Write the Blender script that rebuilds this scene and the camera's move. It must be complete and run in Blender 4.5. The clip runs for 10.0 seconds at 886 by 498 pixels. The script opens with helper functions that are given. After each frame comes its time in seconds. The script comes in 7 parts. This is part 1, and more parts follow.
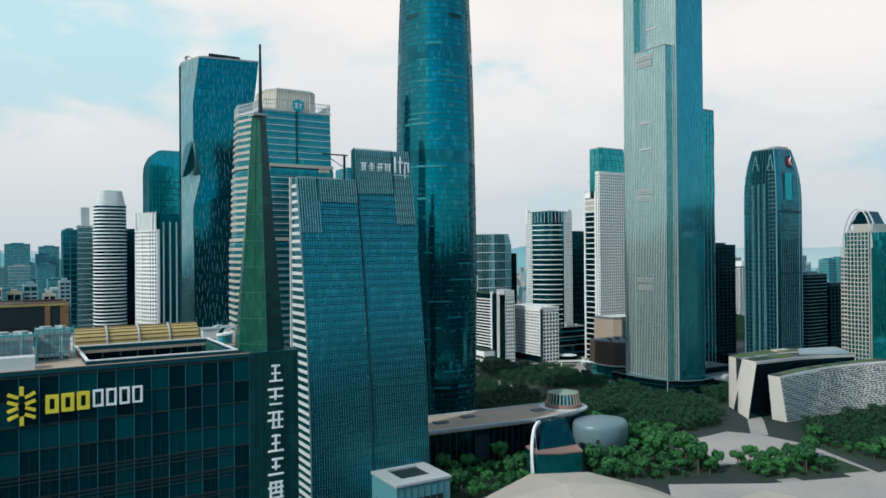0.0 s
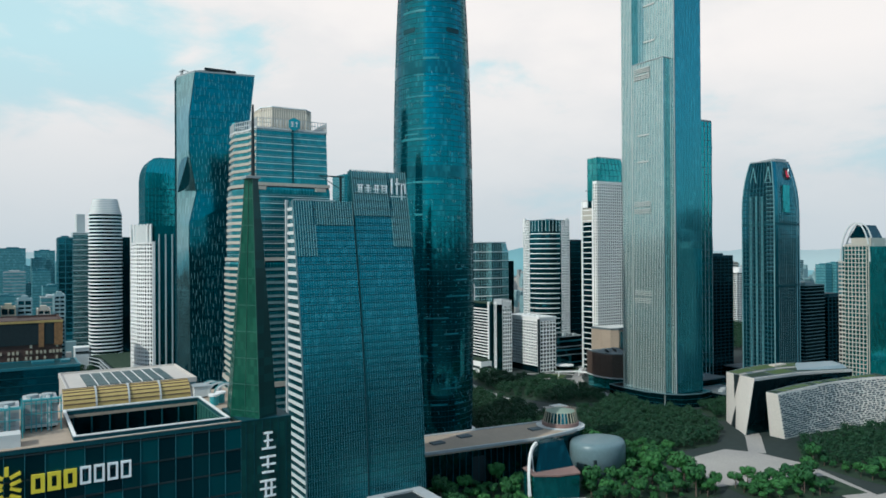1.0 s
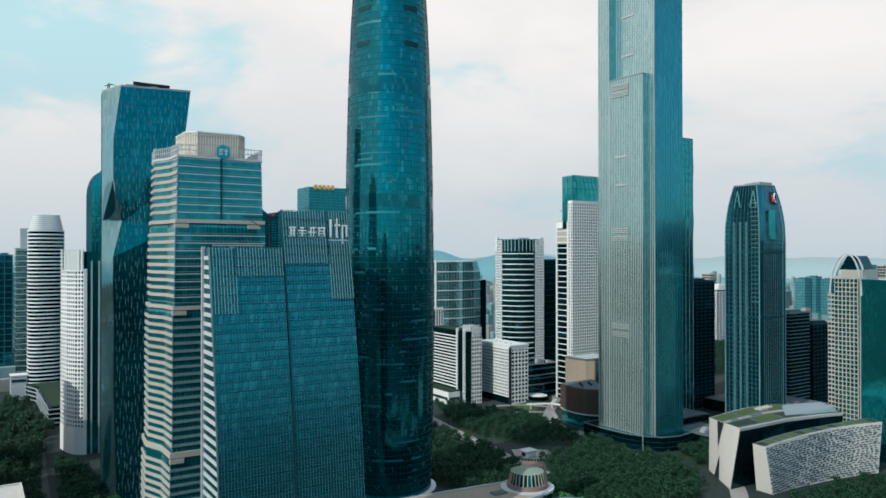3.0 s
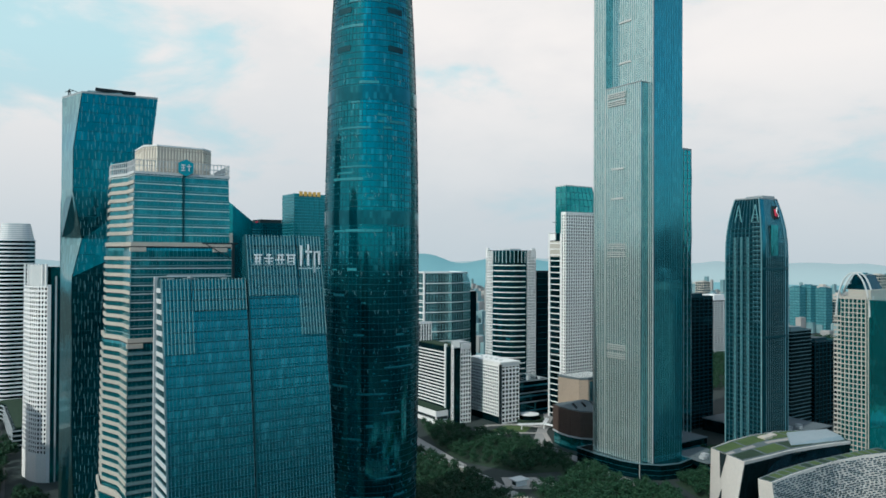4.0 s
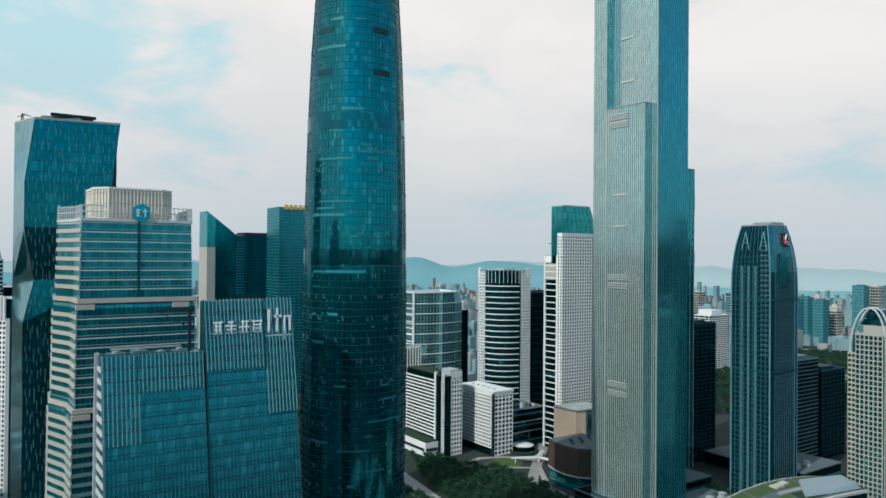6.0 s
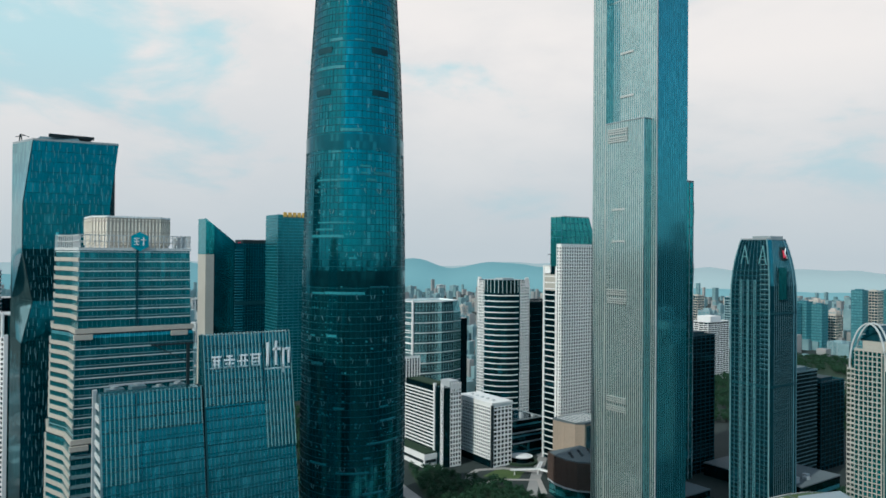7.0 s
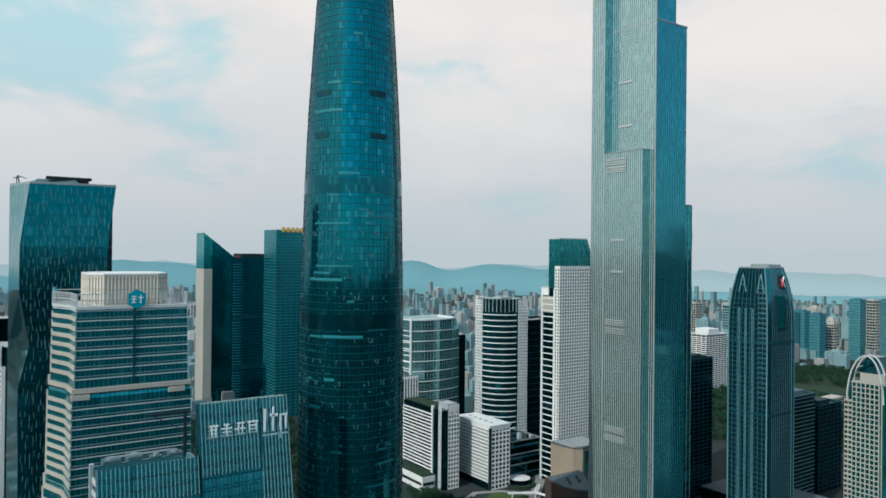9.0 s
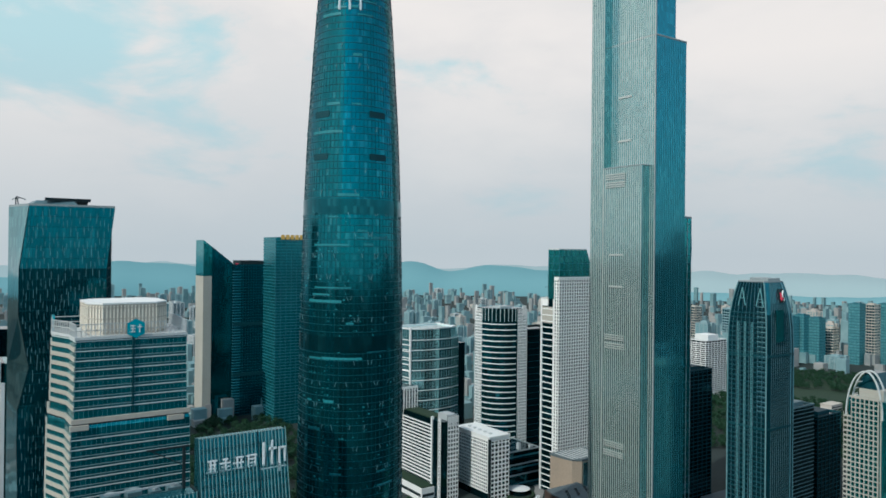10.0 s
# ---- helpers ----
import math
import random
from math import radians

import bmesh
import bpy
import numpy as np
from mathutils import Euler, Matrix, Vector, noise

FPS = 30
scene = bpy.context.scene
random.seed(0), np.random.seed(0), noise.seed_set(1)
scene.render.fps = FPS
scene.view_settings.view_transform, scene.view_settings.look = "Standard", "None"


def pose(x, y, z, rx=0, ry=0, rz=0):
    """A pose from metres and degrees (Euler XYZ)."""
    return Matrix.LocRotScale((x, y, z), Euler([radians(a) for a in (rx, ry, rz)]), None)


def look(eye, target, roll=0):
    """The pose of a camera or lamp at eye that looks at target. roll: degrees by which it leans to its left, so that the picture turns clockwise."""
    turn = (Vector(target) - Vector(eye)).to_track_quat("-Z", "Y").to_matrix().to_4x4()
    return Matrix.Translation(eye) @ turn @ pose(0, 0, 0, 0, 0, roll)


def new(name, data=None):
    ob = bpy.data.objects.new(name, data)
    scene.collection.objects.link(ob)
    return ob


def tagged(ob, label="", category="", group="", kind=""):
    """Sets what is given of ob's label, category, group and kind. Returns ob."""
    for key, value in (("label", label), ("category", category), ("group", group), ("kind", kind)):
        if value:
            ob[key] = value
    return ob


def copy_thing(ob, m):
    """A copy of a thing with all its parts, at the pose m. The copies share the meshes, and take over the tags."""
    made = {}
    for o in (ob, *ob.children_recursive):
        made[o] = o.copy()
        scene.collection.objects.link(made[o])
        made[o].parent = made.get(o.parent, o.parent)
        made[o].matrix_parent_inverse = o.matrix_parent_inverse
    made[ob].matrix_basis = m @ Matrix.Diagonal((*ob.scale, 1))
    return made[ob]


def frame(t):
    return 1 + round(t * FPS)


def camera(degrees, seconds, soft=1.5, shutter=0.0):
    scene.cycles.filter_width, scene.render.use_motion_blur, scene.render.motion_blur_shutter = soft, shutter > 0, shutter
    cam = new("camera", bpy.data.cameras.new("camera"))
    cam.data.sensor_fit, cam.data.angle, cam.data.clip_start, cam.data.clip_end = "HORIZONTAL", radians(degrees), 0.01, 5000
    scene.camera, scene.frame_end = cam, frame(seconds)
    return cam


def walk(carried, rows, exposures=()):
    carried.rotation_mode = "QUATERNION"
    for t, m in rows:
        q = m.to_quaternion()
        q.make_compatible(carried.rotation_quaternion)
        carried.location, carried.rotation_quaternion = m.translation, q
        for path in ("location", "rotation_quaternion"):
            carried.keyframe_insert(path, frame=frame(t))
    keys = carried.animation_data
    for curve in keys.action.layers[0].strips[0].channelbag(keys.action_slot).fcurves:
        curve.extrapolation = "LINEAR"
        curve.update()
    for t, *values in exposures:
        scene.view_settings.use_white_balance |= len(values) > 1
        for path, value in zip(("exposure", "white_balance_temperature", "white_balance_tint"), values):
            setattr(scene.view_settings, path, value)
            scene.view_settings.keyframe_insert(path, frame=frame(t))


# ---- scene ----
cam = camera(63.1, 10.0, soft=1.65)
METRES, EYE, TURN = 215.0, 135.5, -31.3
ROWS = [
    (0.0, 0.0, 0.0, 0.0, 0.0, 0.36, 0.44),
    (0.5, -0.0005, -0.0043, 0.0303, -0.02, 0.33, 0.38),
    (1.0, 0.0013, 0.0127, 0.0598, -0.22, 0.31, 0.34),
    (1.5, 0.0145, 0.0588, 0.0892, -0.58, 0.29, 0.31),
    (2.0, 0.0343, 0.1214, 0.1175, -0.99, 0.33, 0.25),
    (2.5, 0.0583, 0.1904, 0.1461, -1.43, 0.38, 0.16),
    (4.0, 0.1003, 0.4231, 0.2351, -2.5, 0.57, -0.26),
    (4.5, 0.1089, 0.4981, 0.2639, -2.75, 0.58, -0.36),
    (5.0, 0.115, 0.5684, 0.2943, -2.97, 0.58, -0.44),
    (5.5, 0.1151, 0.5987, 0.3245, -3.1, 0.56, -0.48),
    (7.0, 0.112, 0.6087, 0.4147, -3.26, 0.45, -0.49),
    (7.5, 0.1122, 0.6093, 0.4458, -3.3, 0.43, -0.51),
    (8.0, 0.1123, 0.6086, 0.4764, -3.32, 0.39, -0.51),
    (8.5, 0.1123, 0.6088, 0.5067, -3.34, 0.33, -0.56),
    (9.0, 0.1127, 0.609, 0.5373, -3.37, 0.28, -0.58),
    (9.5, 0.113, 0.6091, 0.5682, -3.38, 0.22, -0.58),
    (10.0, 0.1136, 0.609, 0.5995, -3.39, 0.17, -0.58),
]
walk(cam, [(t, pose(0, 0, EYE, 0, 0, TURN) @ pose(METRES * x, METRES * y, METRES * z, 90 + pitch, roll, yaw)) for t, x, y, z, yaw, pitch, roll in ROWS],
     exposures=[(0.0, 0.08, 4850, -2), (5.0, 0.02, 4850, -2), (10.0, -0.07, 4850, -2)])

# ---- light: afternoon sun from the west through thin broken cloud ----
SUN_AZ, SUN_EL = 256.0, 38.0  # degrees clockwise from +y, degrees above the horizon
sun_dir = Vector((math.sin(radians(SUN_AZ)) * math.cos(radians(SUN_EL)), math.cos(radians(SUN_AZ)) * math.cos(radians(SUN_EL)), math.sin(radians(SUN_EL))))
sun = new("sun", bpy.data.lights.new("sun", "SUN"))
sun.data.energy, sun.data.angle, sun.data.color = 3.6, radians(0.6), (1.0, 0.79, 0.58)
sun.matrix_world = look(sun_dir * 1000, (0, 0, 0))

world = bpy.data.worlds.new("sky")
scene.world = world
world.use_nodes = True
wn, wl = world.node_tree.nodes, world.node_tree.links
wn.clear()


def wnode(kind, **values):
    n = wn.new(kind)
    for k, v in values.items():
        n.inputs[k].default_value = v
    return n


def wmath(op, a, b=0.0, c=0.0):
    n = wn.new("ShaderNodeMath")
    n.operation = op
    for i, v in enumerate((a, b, c)):
        if hasattr(v, "links"):
            wl.new(v, n.inputs[i])
        else:
            n.inputs[i].default_value = v
    return n.outputs[0]


sky = wn.new("ShaderNodeTexSky")
sky.sky_type, sky.sun_disc = "NISHITA", False
sky.sun_elevation, sky.sun_rotation = radians(SUN_EL), radians(SUN_AZ)
sky.air_density, sky.dust_density, sky.ozone_density = 1.0, 1.2, 2.0
coord = wn.new("ShaderNodeTexCoord")
sep = wn.new("ShaderNodeSeparateXYZ")
wl.new(coord.outputs["Generated"], sep.inputs[0])
up = wmath("MAXIMUM", sep.outputs[2], 0.0)
# broken cumulus: noise over the direction, flattened so that the clouds lie in banks
def wrange(value, a, b, lo=0.0, hi=1.0, smooth=False):
    n = wn.new("ShaderNodeMapRange")
    if smooth:
        n.interpolation_type = "SMOOTHSTEP"
    for k, v in zip(("From Min", "From Max", "To Min", "To Max"), (a, b, lo, hi)):
        n.inputs[k].default_value = v
    wl.new(value, n.inputs["Value"])
    return n.outputs[0]


def wmix(fac, a, b):
    n = wn.new("ShaderNodeMix")
    n.data_type = "RGBA"
    for k, v in (("Factor", fac), ("A", a), ("B", b)):
        if hasattr(v, "links"):
            wl.new(v, n.inputs[k])
        else:
            n.inputs[k].default_value = (*v, 1)
    return n.outputs["Result"]


def toward(az, el):
    """Cosine of the angle from a direction, given as degrees clockwise from +y and above the horizon."""
    n = wn.new("ShaderNodeVectorMath")
    n.operation = "DOT_PRODUCT"
    wl.new(coord.outputs["Generated"], n.inputs[0])
    n.inputs[1].default_value = (math.sin(radians(az)) * math.cos(radians(el)), math.cos(radians(az)) * math.cos(radians(el)), math.sin(radians(el)))
    return n.outputs["Value"]


flat = wn.new("ShaderNodeVectorMath")
flat.operation = "MULTIPLY"
flat.inputs[1].default_value = (1.0, 1.0, 2.4)
wl.new(coord.outputs["Generated"], flat.inputs[0])


def wnoise(scale, detail, rough, shift, twist=0.0):
    at = wn.new("ShaderNodeVectorMath")
    at.operation = "ADD"
    at.inputs[1].default_value = shift
    wl.new(flat.outputs[0], at.inputs[0])
    n = wn.new("ShaderNodeTexNoise")
    n.inputs["Scale"].default_value, n.inputs["Detail"].default_value, n.inputs["Roughness"].default_value, n.inputs["Distortion"].default_value = scale, detail, rough, twist
    wl.new(at.outputs[0], n.inputs["Vector"])
    return n.outputs[0]


billow = wnoise(4.2, 8.0, 0.56, (1.7, 0.4, 0.9), 0.25)
shade = wnoise(3.1, 7.0, 0.55, (4.0, 2.0, 0.3), 0.2)
# clear blue between the clouds: a wide gap to the north, a smaller one to the north-east
gap = wmath("MAXIMUM", wmath("MULTIPLY", wrange(toward(3.0, 15.0), 0.985, 0.9997), 0.85), wmath("MULTIPLY", wrange(toward(39.0, 9.5), 0.988, 0.9995), 0.3))
gap = wmath("MAXIMUM", gap, wmath("MULTIPLY", wrange(toward(15.5, 9.5), 0.992, 0.9995), 0.4))
gap = wmath("MAXIMUM", gap, wmath("MULTIPLY", wrange(toward(60.0, 8.0), 0.985, 0.999), 0.22))
blue = wmath("ADD", gap, wmath("MULTIPLY", wmath("SUBTRACT", 0.5, billow), 2.9))
blue = wrange(blue, 0.22, 0.8, 0.0, 0.9, True)
body = wmix(wrange(wmath("ADD", wmath("MULTIPLY", shade, 0.6), wmath("MULTIPLY", billow, 0.4)), 0.4, 0.6, 0.0, 1.0, True), (0.97, 0.745, 0.585), (1.1, 0.82, 0.628))
veiled = wmix(blue, body, (0.62, 0.7, 0.6))
# cloud banks lie to the north and, round the sun, to the west; overhead and to the south the sky is thinner
cover2 = wmath("MAXIMUM", wrange(toward(34.0, 3.0), 0.5, 0.72, 0.4, 1.0), wrange(toward(285.0, 10.0), 0.45, 0.8, 0.0, 0.95))
sky_gain = wn.new("ShaderNodeVectorMath")
sky_gain.operation = "MULTIPLY"
sky_gain.inputs[1].default_value = (0.094, 0.158, 0.138)
wl.new(sky.outputs[0], sky_gain.inputs[0])
mixed = wn.new("ShaderNodeMix")
mixed.data_type = "RGBA"
wl.new(cover2, mixed.inputs["Factor"])
wl.new(sky_gain.outputs[0], mixed.inputs["A"])
wl.new(veiled, mixed.inputs["B"])
# pale haze low over the horizon
low = wn.new("ShaderNodeMapRange")
low.inputs["From Min"].default_value, low.inputs["From Max"].default_value, low.inputs["To Min"].default_value, low.inputs["To Max"].default_value = 0.0, 0.25, 0.9, 0.0
wl.new(up, low.inputs["Value"])
hazed = wn.new("ShaderNodeMix")
hazed.data_type = "RGBA"
wl.new(low.outputs[0], hazed.inputs["Factor"])
wl.new(mixed.outputs["Result"], hazed.inputs["A"])
hazed.inputs["B"].default_value = (0.63, 0.555, 0.475, 1)
back = wn.new("ShaderNodeBackground")
back.inputs["Strength"].default_value = 1.0
wl.new(hazed.outputs["Result"], back.inputs["Color"])
wout = wn.new("ShaderNodeOutputWorld")
wl.new(back.outputs[0], wout.inputs["Surface"])


# ---- materials ----
def shader(name, color, rough=0.6, metal=0.0, spec=0.5):
    m = bpy.data.materials.new(name)
    m.use_nodes = True
    b = m.node_tree.nodes["Principled BSDF"]
    b.inputs["Base Color"].default_value = (*color, 1)
    b.inputs["Roughness"].default_value, b.inputs["Metallic"].default_value = rough, metal
    b.inputs["Specular IOR Level"].default_value = spec
    return m, m.node_tree.nodes, m.node_tree.links, b


def mnode(nodes, links, kind, **ins):
    n = nodes.new(kind)
    for k, v in ins.items():
        k = k.replace("_", " ")
        if hasattr(v, "links"):
            links.new(v, n.inputs[k])
        else:
            n.inputs[k].default_value = v
    return n


def mmath(nodes, links, op, a, b=0.0, c=0.0):
    n = nodes.new("ShaderNodeMath")
    n.operation = op
    for i, v in enumerate((a, b, c)):
        if hasattr(v, "links"):
            links.new(v, n.inputs[i])
        else:
            n.inputs[i].default_value = v
    return n.outputs[0]


def blend(nodes, links, fac, a, b, mode="MIX"):
    n = nodes.new("ShaderNodeMix")
    n.data_type, n.blend_type = "RGBA", mode
    for k, v in (("Factor", fac), ("A", a), ("B", b)):
        if hasattr(v, "links"):
            links.new(v, n.inputs[k])
        else:
            n.inputs[k].default_value = v if k == "Factor" else (*v, 1)
    return n.outputs["Result"]


def rough_stuff(name, color, other, rough=0.8, large=0.02, fine=0.6, bump=0.15, by_piece=0.0, spec=0.4):
    """Stone, concrete, paint, soil: two tones at a large and a fine scale, with relief."""
    m, n, l, b = shader(name, color, rough, 0.0, spec)
    pos = n.new("ShaderNodeNewGeometry").outputs["Position"]
    a = mnode(n, l, "ShaderNodeTexNoise", Vector=pos, Scale=large, Detail=5.0)
    f = mnode(n, l, "ShaderNodeTexNoise", Vector=pos, Scale=fine, Detail=4.0)
    k = mmath(n, l, "ADD", mmath(n, l, "MULTIPLY", a.outputs[0], 0.6), mmath(n, l, "MULTIPLY", f.outputs[0], 0.4))
    r = mnode(n, l, "ShaderNodeMapRange", Value=k, From_Min=0.35, From_Max=0.65)
    c = blend(n, l, r.outputs[0], color, other)
    if by_piece:
        rnd = n.new("ShaderNodeObjectInfo").outputs["Random"]
        v = mnode(n, l, "ShaderNodeMapRange", Value=rnd, To_Min=1 - by_piece, To_Max=1 + by_piece)
        h = n.new("ShaderNodeHueSaturation")
        l.new(v.outputs[0], h.inputs["Value"])
        l.new(c, h.inputs["Color"])
        c = h.outputs[0]
    l.new(c, b.inputs["Base Color"])
    bu = mnode(n, l, "ShaderNodeBump", Height=f.outputs[0], Strength=bump, Distance=0.1)
    l.new(bu.outputs[0], b.inputs["Normal"])
    return m


def glazing(name, color, blind, pane=1.5, floor=4.0, share=0.25, rough=0.1, metal=0.86, wave=0.024):
    """Coated curtain-wall glass. Some panes have blinds drawn; the panes sit a little out of true, which breaks up what they mirror."""
    m, n, l, b = shader(name, color, rough, metal)
    pos = n.new("ShaderNodeNewGeometry").outputs["Position"]
    s = mnode(n, l, "ShaderNodeSeparateXYZ", Vector=pos)
    u = mmath(n, l, "FLOOR", mmath(n, l, "DIVIDE", mmath(n, l, "SUBTRACT", s.outputs[0], s.outputs[1]), pane))
    w = mmath(n, l, "FLOOR", mmath(n, l, "DIVIDE", s.outputs[2], floor))
    cell = mnode(n, l, "ShaderNodeCombineXYZ", X=u, Y=w)
    rnd = mnode(n, l, "ShaderNodeTexWhiteNoise", Vector=cell.outputs[0])
    patch = mnode(n, l, "ShaderNodeTexNoise", Vector=pos, Scale=0.05, Detail=2.0)
    k = mmath(n, l, "ADD", rnd.outputs["Value"], mmath(n, l, "MULTIPLY", mmath(n, l, "SUBTRACT", patch.outputs[0], 0.5), 0.5))
    r = mnode(n, l, "ShaderNodeMapRange", Value=k, From_Min=1 - share, From_Max=1.15)
    c = blend(n, l, r.outputs[0], color, blind)
    vary = mnode(n, l, "ShaderNodeMapRange", Value=rnd.outputs["Value"], To_Min=0.84, To_Max=1.1)
    h = n.new("ShaderNodeHueSaturation")
    l.new(vary.outputs[0], h.inputs["Value"])
    l.new(c, h.inputs["Color"])
    l.new(h.outputs[0], b.inputs["Base Color"])
    tilt = mnode(n, l, "ShaderNodeVectorMath", )
    tilt.operation = "SUBTRACT"
    l.new(rnd.outputs["Color"], tilt.inputs[0])
    tilt.inputs[1].default_value = (0.5, 0.5, 0.5)
    sc = n.new("ShaderNodeVectorMath")
    sc.operation = "SCALE"
    sc.inputs["Scale"].default_value = wave
    l.new(tilt.outputs[0], sc.inputs[0])
    ad = n.new("ShaderNodeVectorMath")
    ad.operation = "ADD"
    l.new(n.new("ShaderNodeNewGeometry").outputs["Normal"], ad.inputs[0])
    l.new(sc.outputs[0], ad.inputs[1])
    nm = n.new("ShaderNodeVectorMath")
    nm.operation = "NORMALIZE"
    l.new(ad.outputs[0], nm.inputs[0])
    l.new(nm.outputs[0], b.inputs["Normal"])
    return m


def foliage(name, dark, light):
    m, n, l, b = shader(name, dark, 0.65, 0.0, 0.25)
    g = n.new("ShaderNodeNewGeometry")
    rnd = n.new("ShaderNodeObjectInfo").outputs["Random"]
    a = mnode(n, l, "ShaderNodeTexNoise", Vector=g.outputs["Position"], Scale=0.5, Detail=3.0)
    k = mmath(n, l, "ADD", mmath(n, l, "MULTIPLY", a.outputs[0], 0.7), mmath(n, l, "MULTIPLY", rnd, 0.45))
    k = mmath(n, l, "ADD", k, mmath(n, l, "MULTIPLY", g.outputs["Random Per Island"], 0.3))
    r = mnode(n, l, "ShaderNodeMapRange", Value=k, From_Min=0.35, From_Max=1.0)
    l.new(blend(n, l, r.outputs[0], dark, light), b.inputs["Base Color"])
    return m


GLASS_TEAL = glazing("teal_glass", (0.06, 0.31, 0.335), (0.12, 0.4, 0.42), share=0.2)
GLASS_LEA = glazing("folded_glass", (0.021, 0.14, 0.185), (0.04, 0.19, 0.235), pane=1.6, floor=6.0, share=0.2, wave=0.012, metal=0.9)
GLASS_DARK = glazing("dark_glass", (0.007, 0.046, 0.06), (0.022, 0.1, 0.12), share=0.2)
GLASS_BLUE = glazing("blue_glass", (0.028, 0.175, 0.215), (0.07, 0.27, 0.315), pane=1.4, floor=4.2, share=0.2, rough=0.27)
GLASS_IFC = glazing("tower_glass", (0.031, 0.183, 0.224), (0.083, 0.29, 0.335), pane=2.2, floor=4.1, share=0.14, wave=0.01, metal=0.9)
GLASS_CURVE = glazing("curved_tower_glass", (0.036, 0.165, 0.22), (0.06, 0.22, 0.28), pane=2.6, floor=4.3, share=0.2, wave=0.012)
# west glass of the fin tower, sunlight put into a paler colour
GLASS_FIN = glazing("fin_tower_lit_glass", (0.25, 0.45, 0.46), (0.36, 0.53, 0.52), pane=2.6, floor=4.4, share=0.3, wave=0.012)
GLASS_BANDED = glazing("banded_tower_glass", (0.034, 0.21, 0.245), (0.075, 0.3, 0.335), pane=2.2, floor=4.1, share=0.25, rough=0.16, metal=0.7)
GLASS_NAVY = glazing("navy_glass", (0.024, 0.12, 0.15), (0.05, 0.2, 0.23), pane=2.4, floor=4.2, share=0.25, wave=0.012)
# south glass of the same tower, shade put into a darker colour
GLASS_SOUTH = glazing("fin_tower_shaded_glass", (0.075, 0.28, 0.34), (0.11, 0.34, 0.39), pane=2.25, floor=4.4, share=0.2, wave=0.008)
GLASS_PALE = glazing("pale_glass", (0.25, 0.47, 0.5), (0.34, 0.55, 0.57), pane=1.5, floor=4.0, share=0.4, rough=0.14)
GLASS_GREEN = glazing("green_glass", (0.022, 0.105, 0.07), (0.036, 0.135, 0.088), pane=1.1, floor=1.6, share=0.5, rough=0.25, metal=0.4)
GLASS_NIGHT = glazing("dark_green_glass", (0.008, 0.046, 0.044), (0.014, 0.07, 0.062), pane=1.1, floor=1.6, share=0.4, rough=0.35, metal=0.2)
# glass paled and dulled: distance haze put into the colour
GLASS_FAR = glazing("hazed_far_glass", (0.11, 0.27, 0.3), (0.18, 0.35, 0.38), pane=3.0, floor=3.6, share=0.35, rough=0.4, metal=0.3)
# folded tower's west glass, paled to stand for the bright sky it mirrors
GLASS_WEST = glazing("west_sky_glass", (0.2, 0.37, 0.39), (0.28, 0.44, 0.45), pane=1.6, floor=6.0, share=0.25, rough=0.1, metal=0.92, wave=0.02)
WHITE = rough_stuff("white_cladding", (0.78, 0.77, 0.75), (0.66, 0.66, 0.65), 0.55)
CREAM = rough_stuff("cream_stone", (0.5, 0.45, 0.38), (0.42, 0.38, 0.33), 0.7)
GREY = rough_stuff("grey_cladding", (0.42, 0.44, 0.45), (0.33, 0.35, 0.36), 0.55)
STEEL = rough_stuff("grey_steel", (0.3, 0.33, 0.34), (0.22, 0.25, 0.26), 0.4)
DARK = rough_stuff("dark_metal", (0.02, 0.032, 0.036), (0.014, 0.022, 0.026), 0.6, spec=0.2)
FIN = rough_stuff("terracotta_fin", (0.63, 0.65, 0.615), (0.545, 0.57, 0.545), 0.3)
FIN.node_tree.nodes["Principled BSDF"].inputs["Metallic"].default_value = 0.55
BROWN = rough_stuff("brown_slats", (0.1, 0.07, 0.056), (0.065, 0.047, 0.04), 0.6)
GRANITE = rough_stuff("pale_granite", (0.72, 0.68, 0.62), (0.6, 0.57, 0.53), 0.75, by_piece=0.18)
ROOF = rough_stuff("roof_screed", (0.37, 0.3, 0.23), (0.28, 0.235, 0.185), 0.9)
ROOF_GREY = rough_stuff("grey_roof", (0.12, 0.145, 0.155), (0.08, 0.1, 0.11), 0.9)
BEIGE = rough_stuff("beige_shell", (0.4, 0.355, 0.3), (0.32, 0.29, 0.25), 0.6, bump=0.05)
STRAW = rough_stuff("straw_panels", (0.43, 0.33, 0.12), (0.3, 0.22, 0.075), 0.7)
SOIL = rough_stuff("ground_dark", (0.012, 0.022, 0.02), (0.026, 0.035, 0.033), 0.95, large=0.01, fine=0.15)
ASPHALT = rough_stuff("asphalt", (0.05, 0.052, 0.055), (0.07, 0.07, 0.07), 0.9)
PAVING = rough_stuff("plaza_paving", (0.36, 0.335, 0.305), (0.25, 0.24, 0.23), 0.85)
GRASS = rough_stuff("lawn", (0.045, 0.078, 0.02), (0.07, 0.105, 0.026), 0.95, large=0.08, fine=1.5)
LEAF = foliage("tree_leaves", (0.005, 0.034, 0.014), (0.05, 0.15, 0.036))
# darker copy of the leaves, with the towers' shade put into the colour
LEAF_FAR = foliage("shaded_far_leaves", (0.003, 0.019, 0.011), (0.02, 0.062, 0.024))
BARK = rough_stuff("bark", (0.12, 0.09, 0.07), (0.07, 0.055, 0.045), 0.95, fine=3.0)
m_panel, n_panel, l_panel, b_panel = shader("panel_glass", (0.02, 0.08, 0.1), 0.12, 0.6)
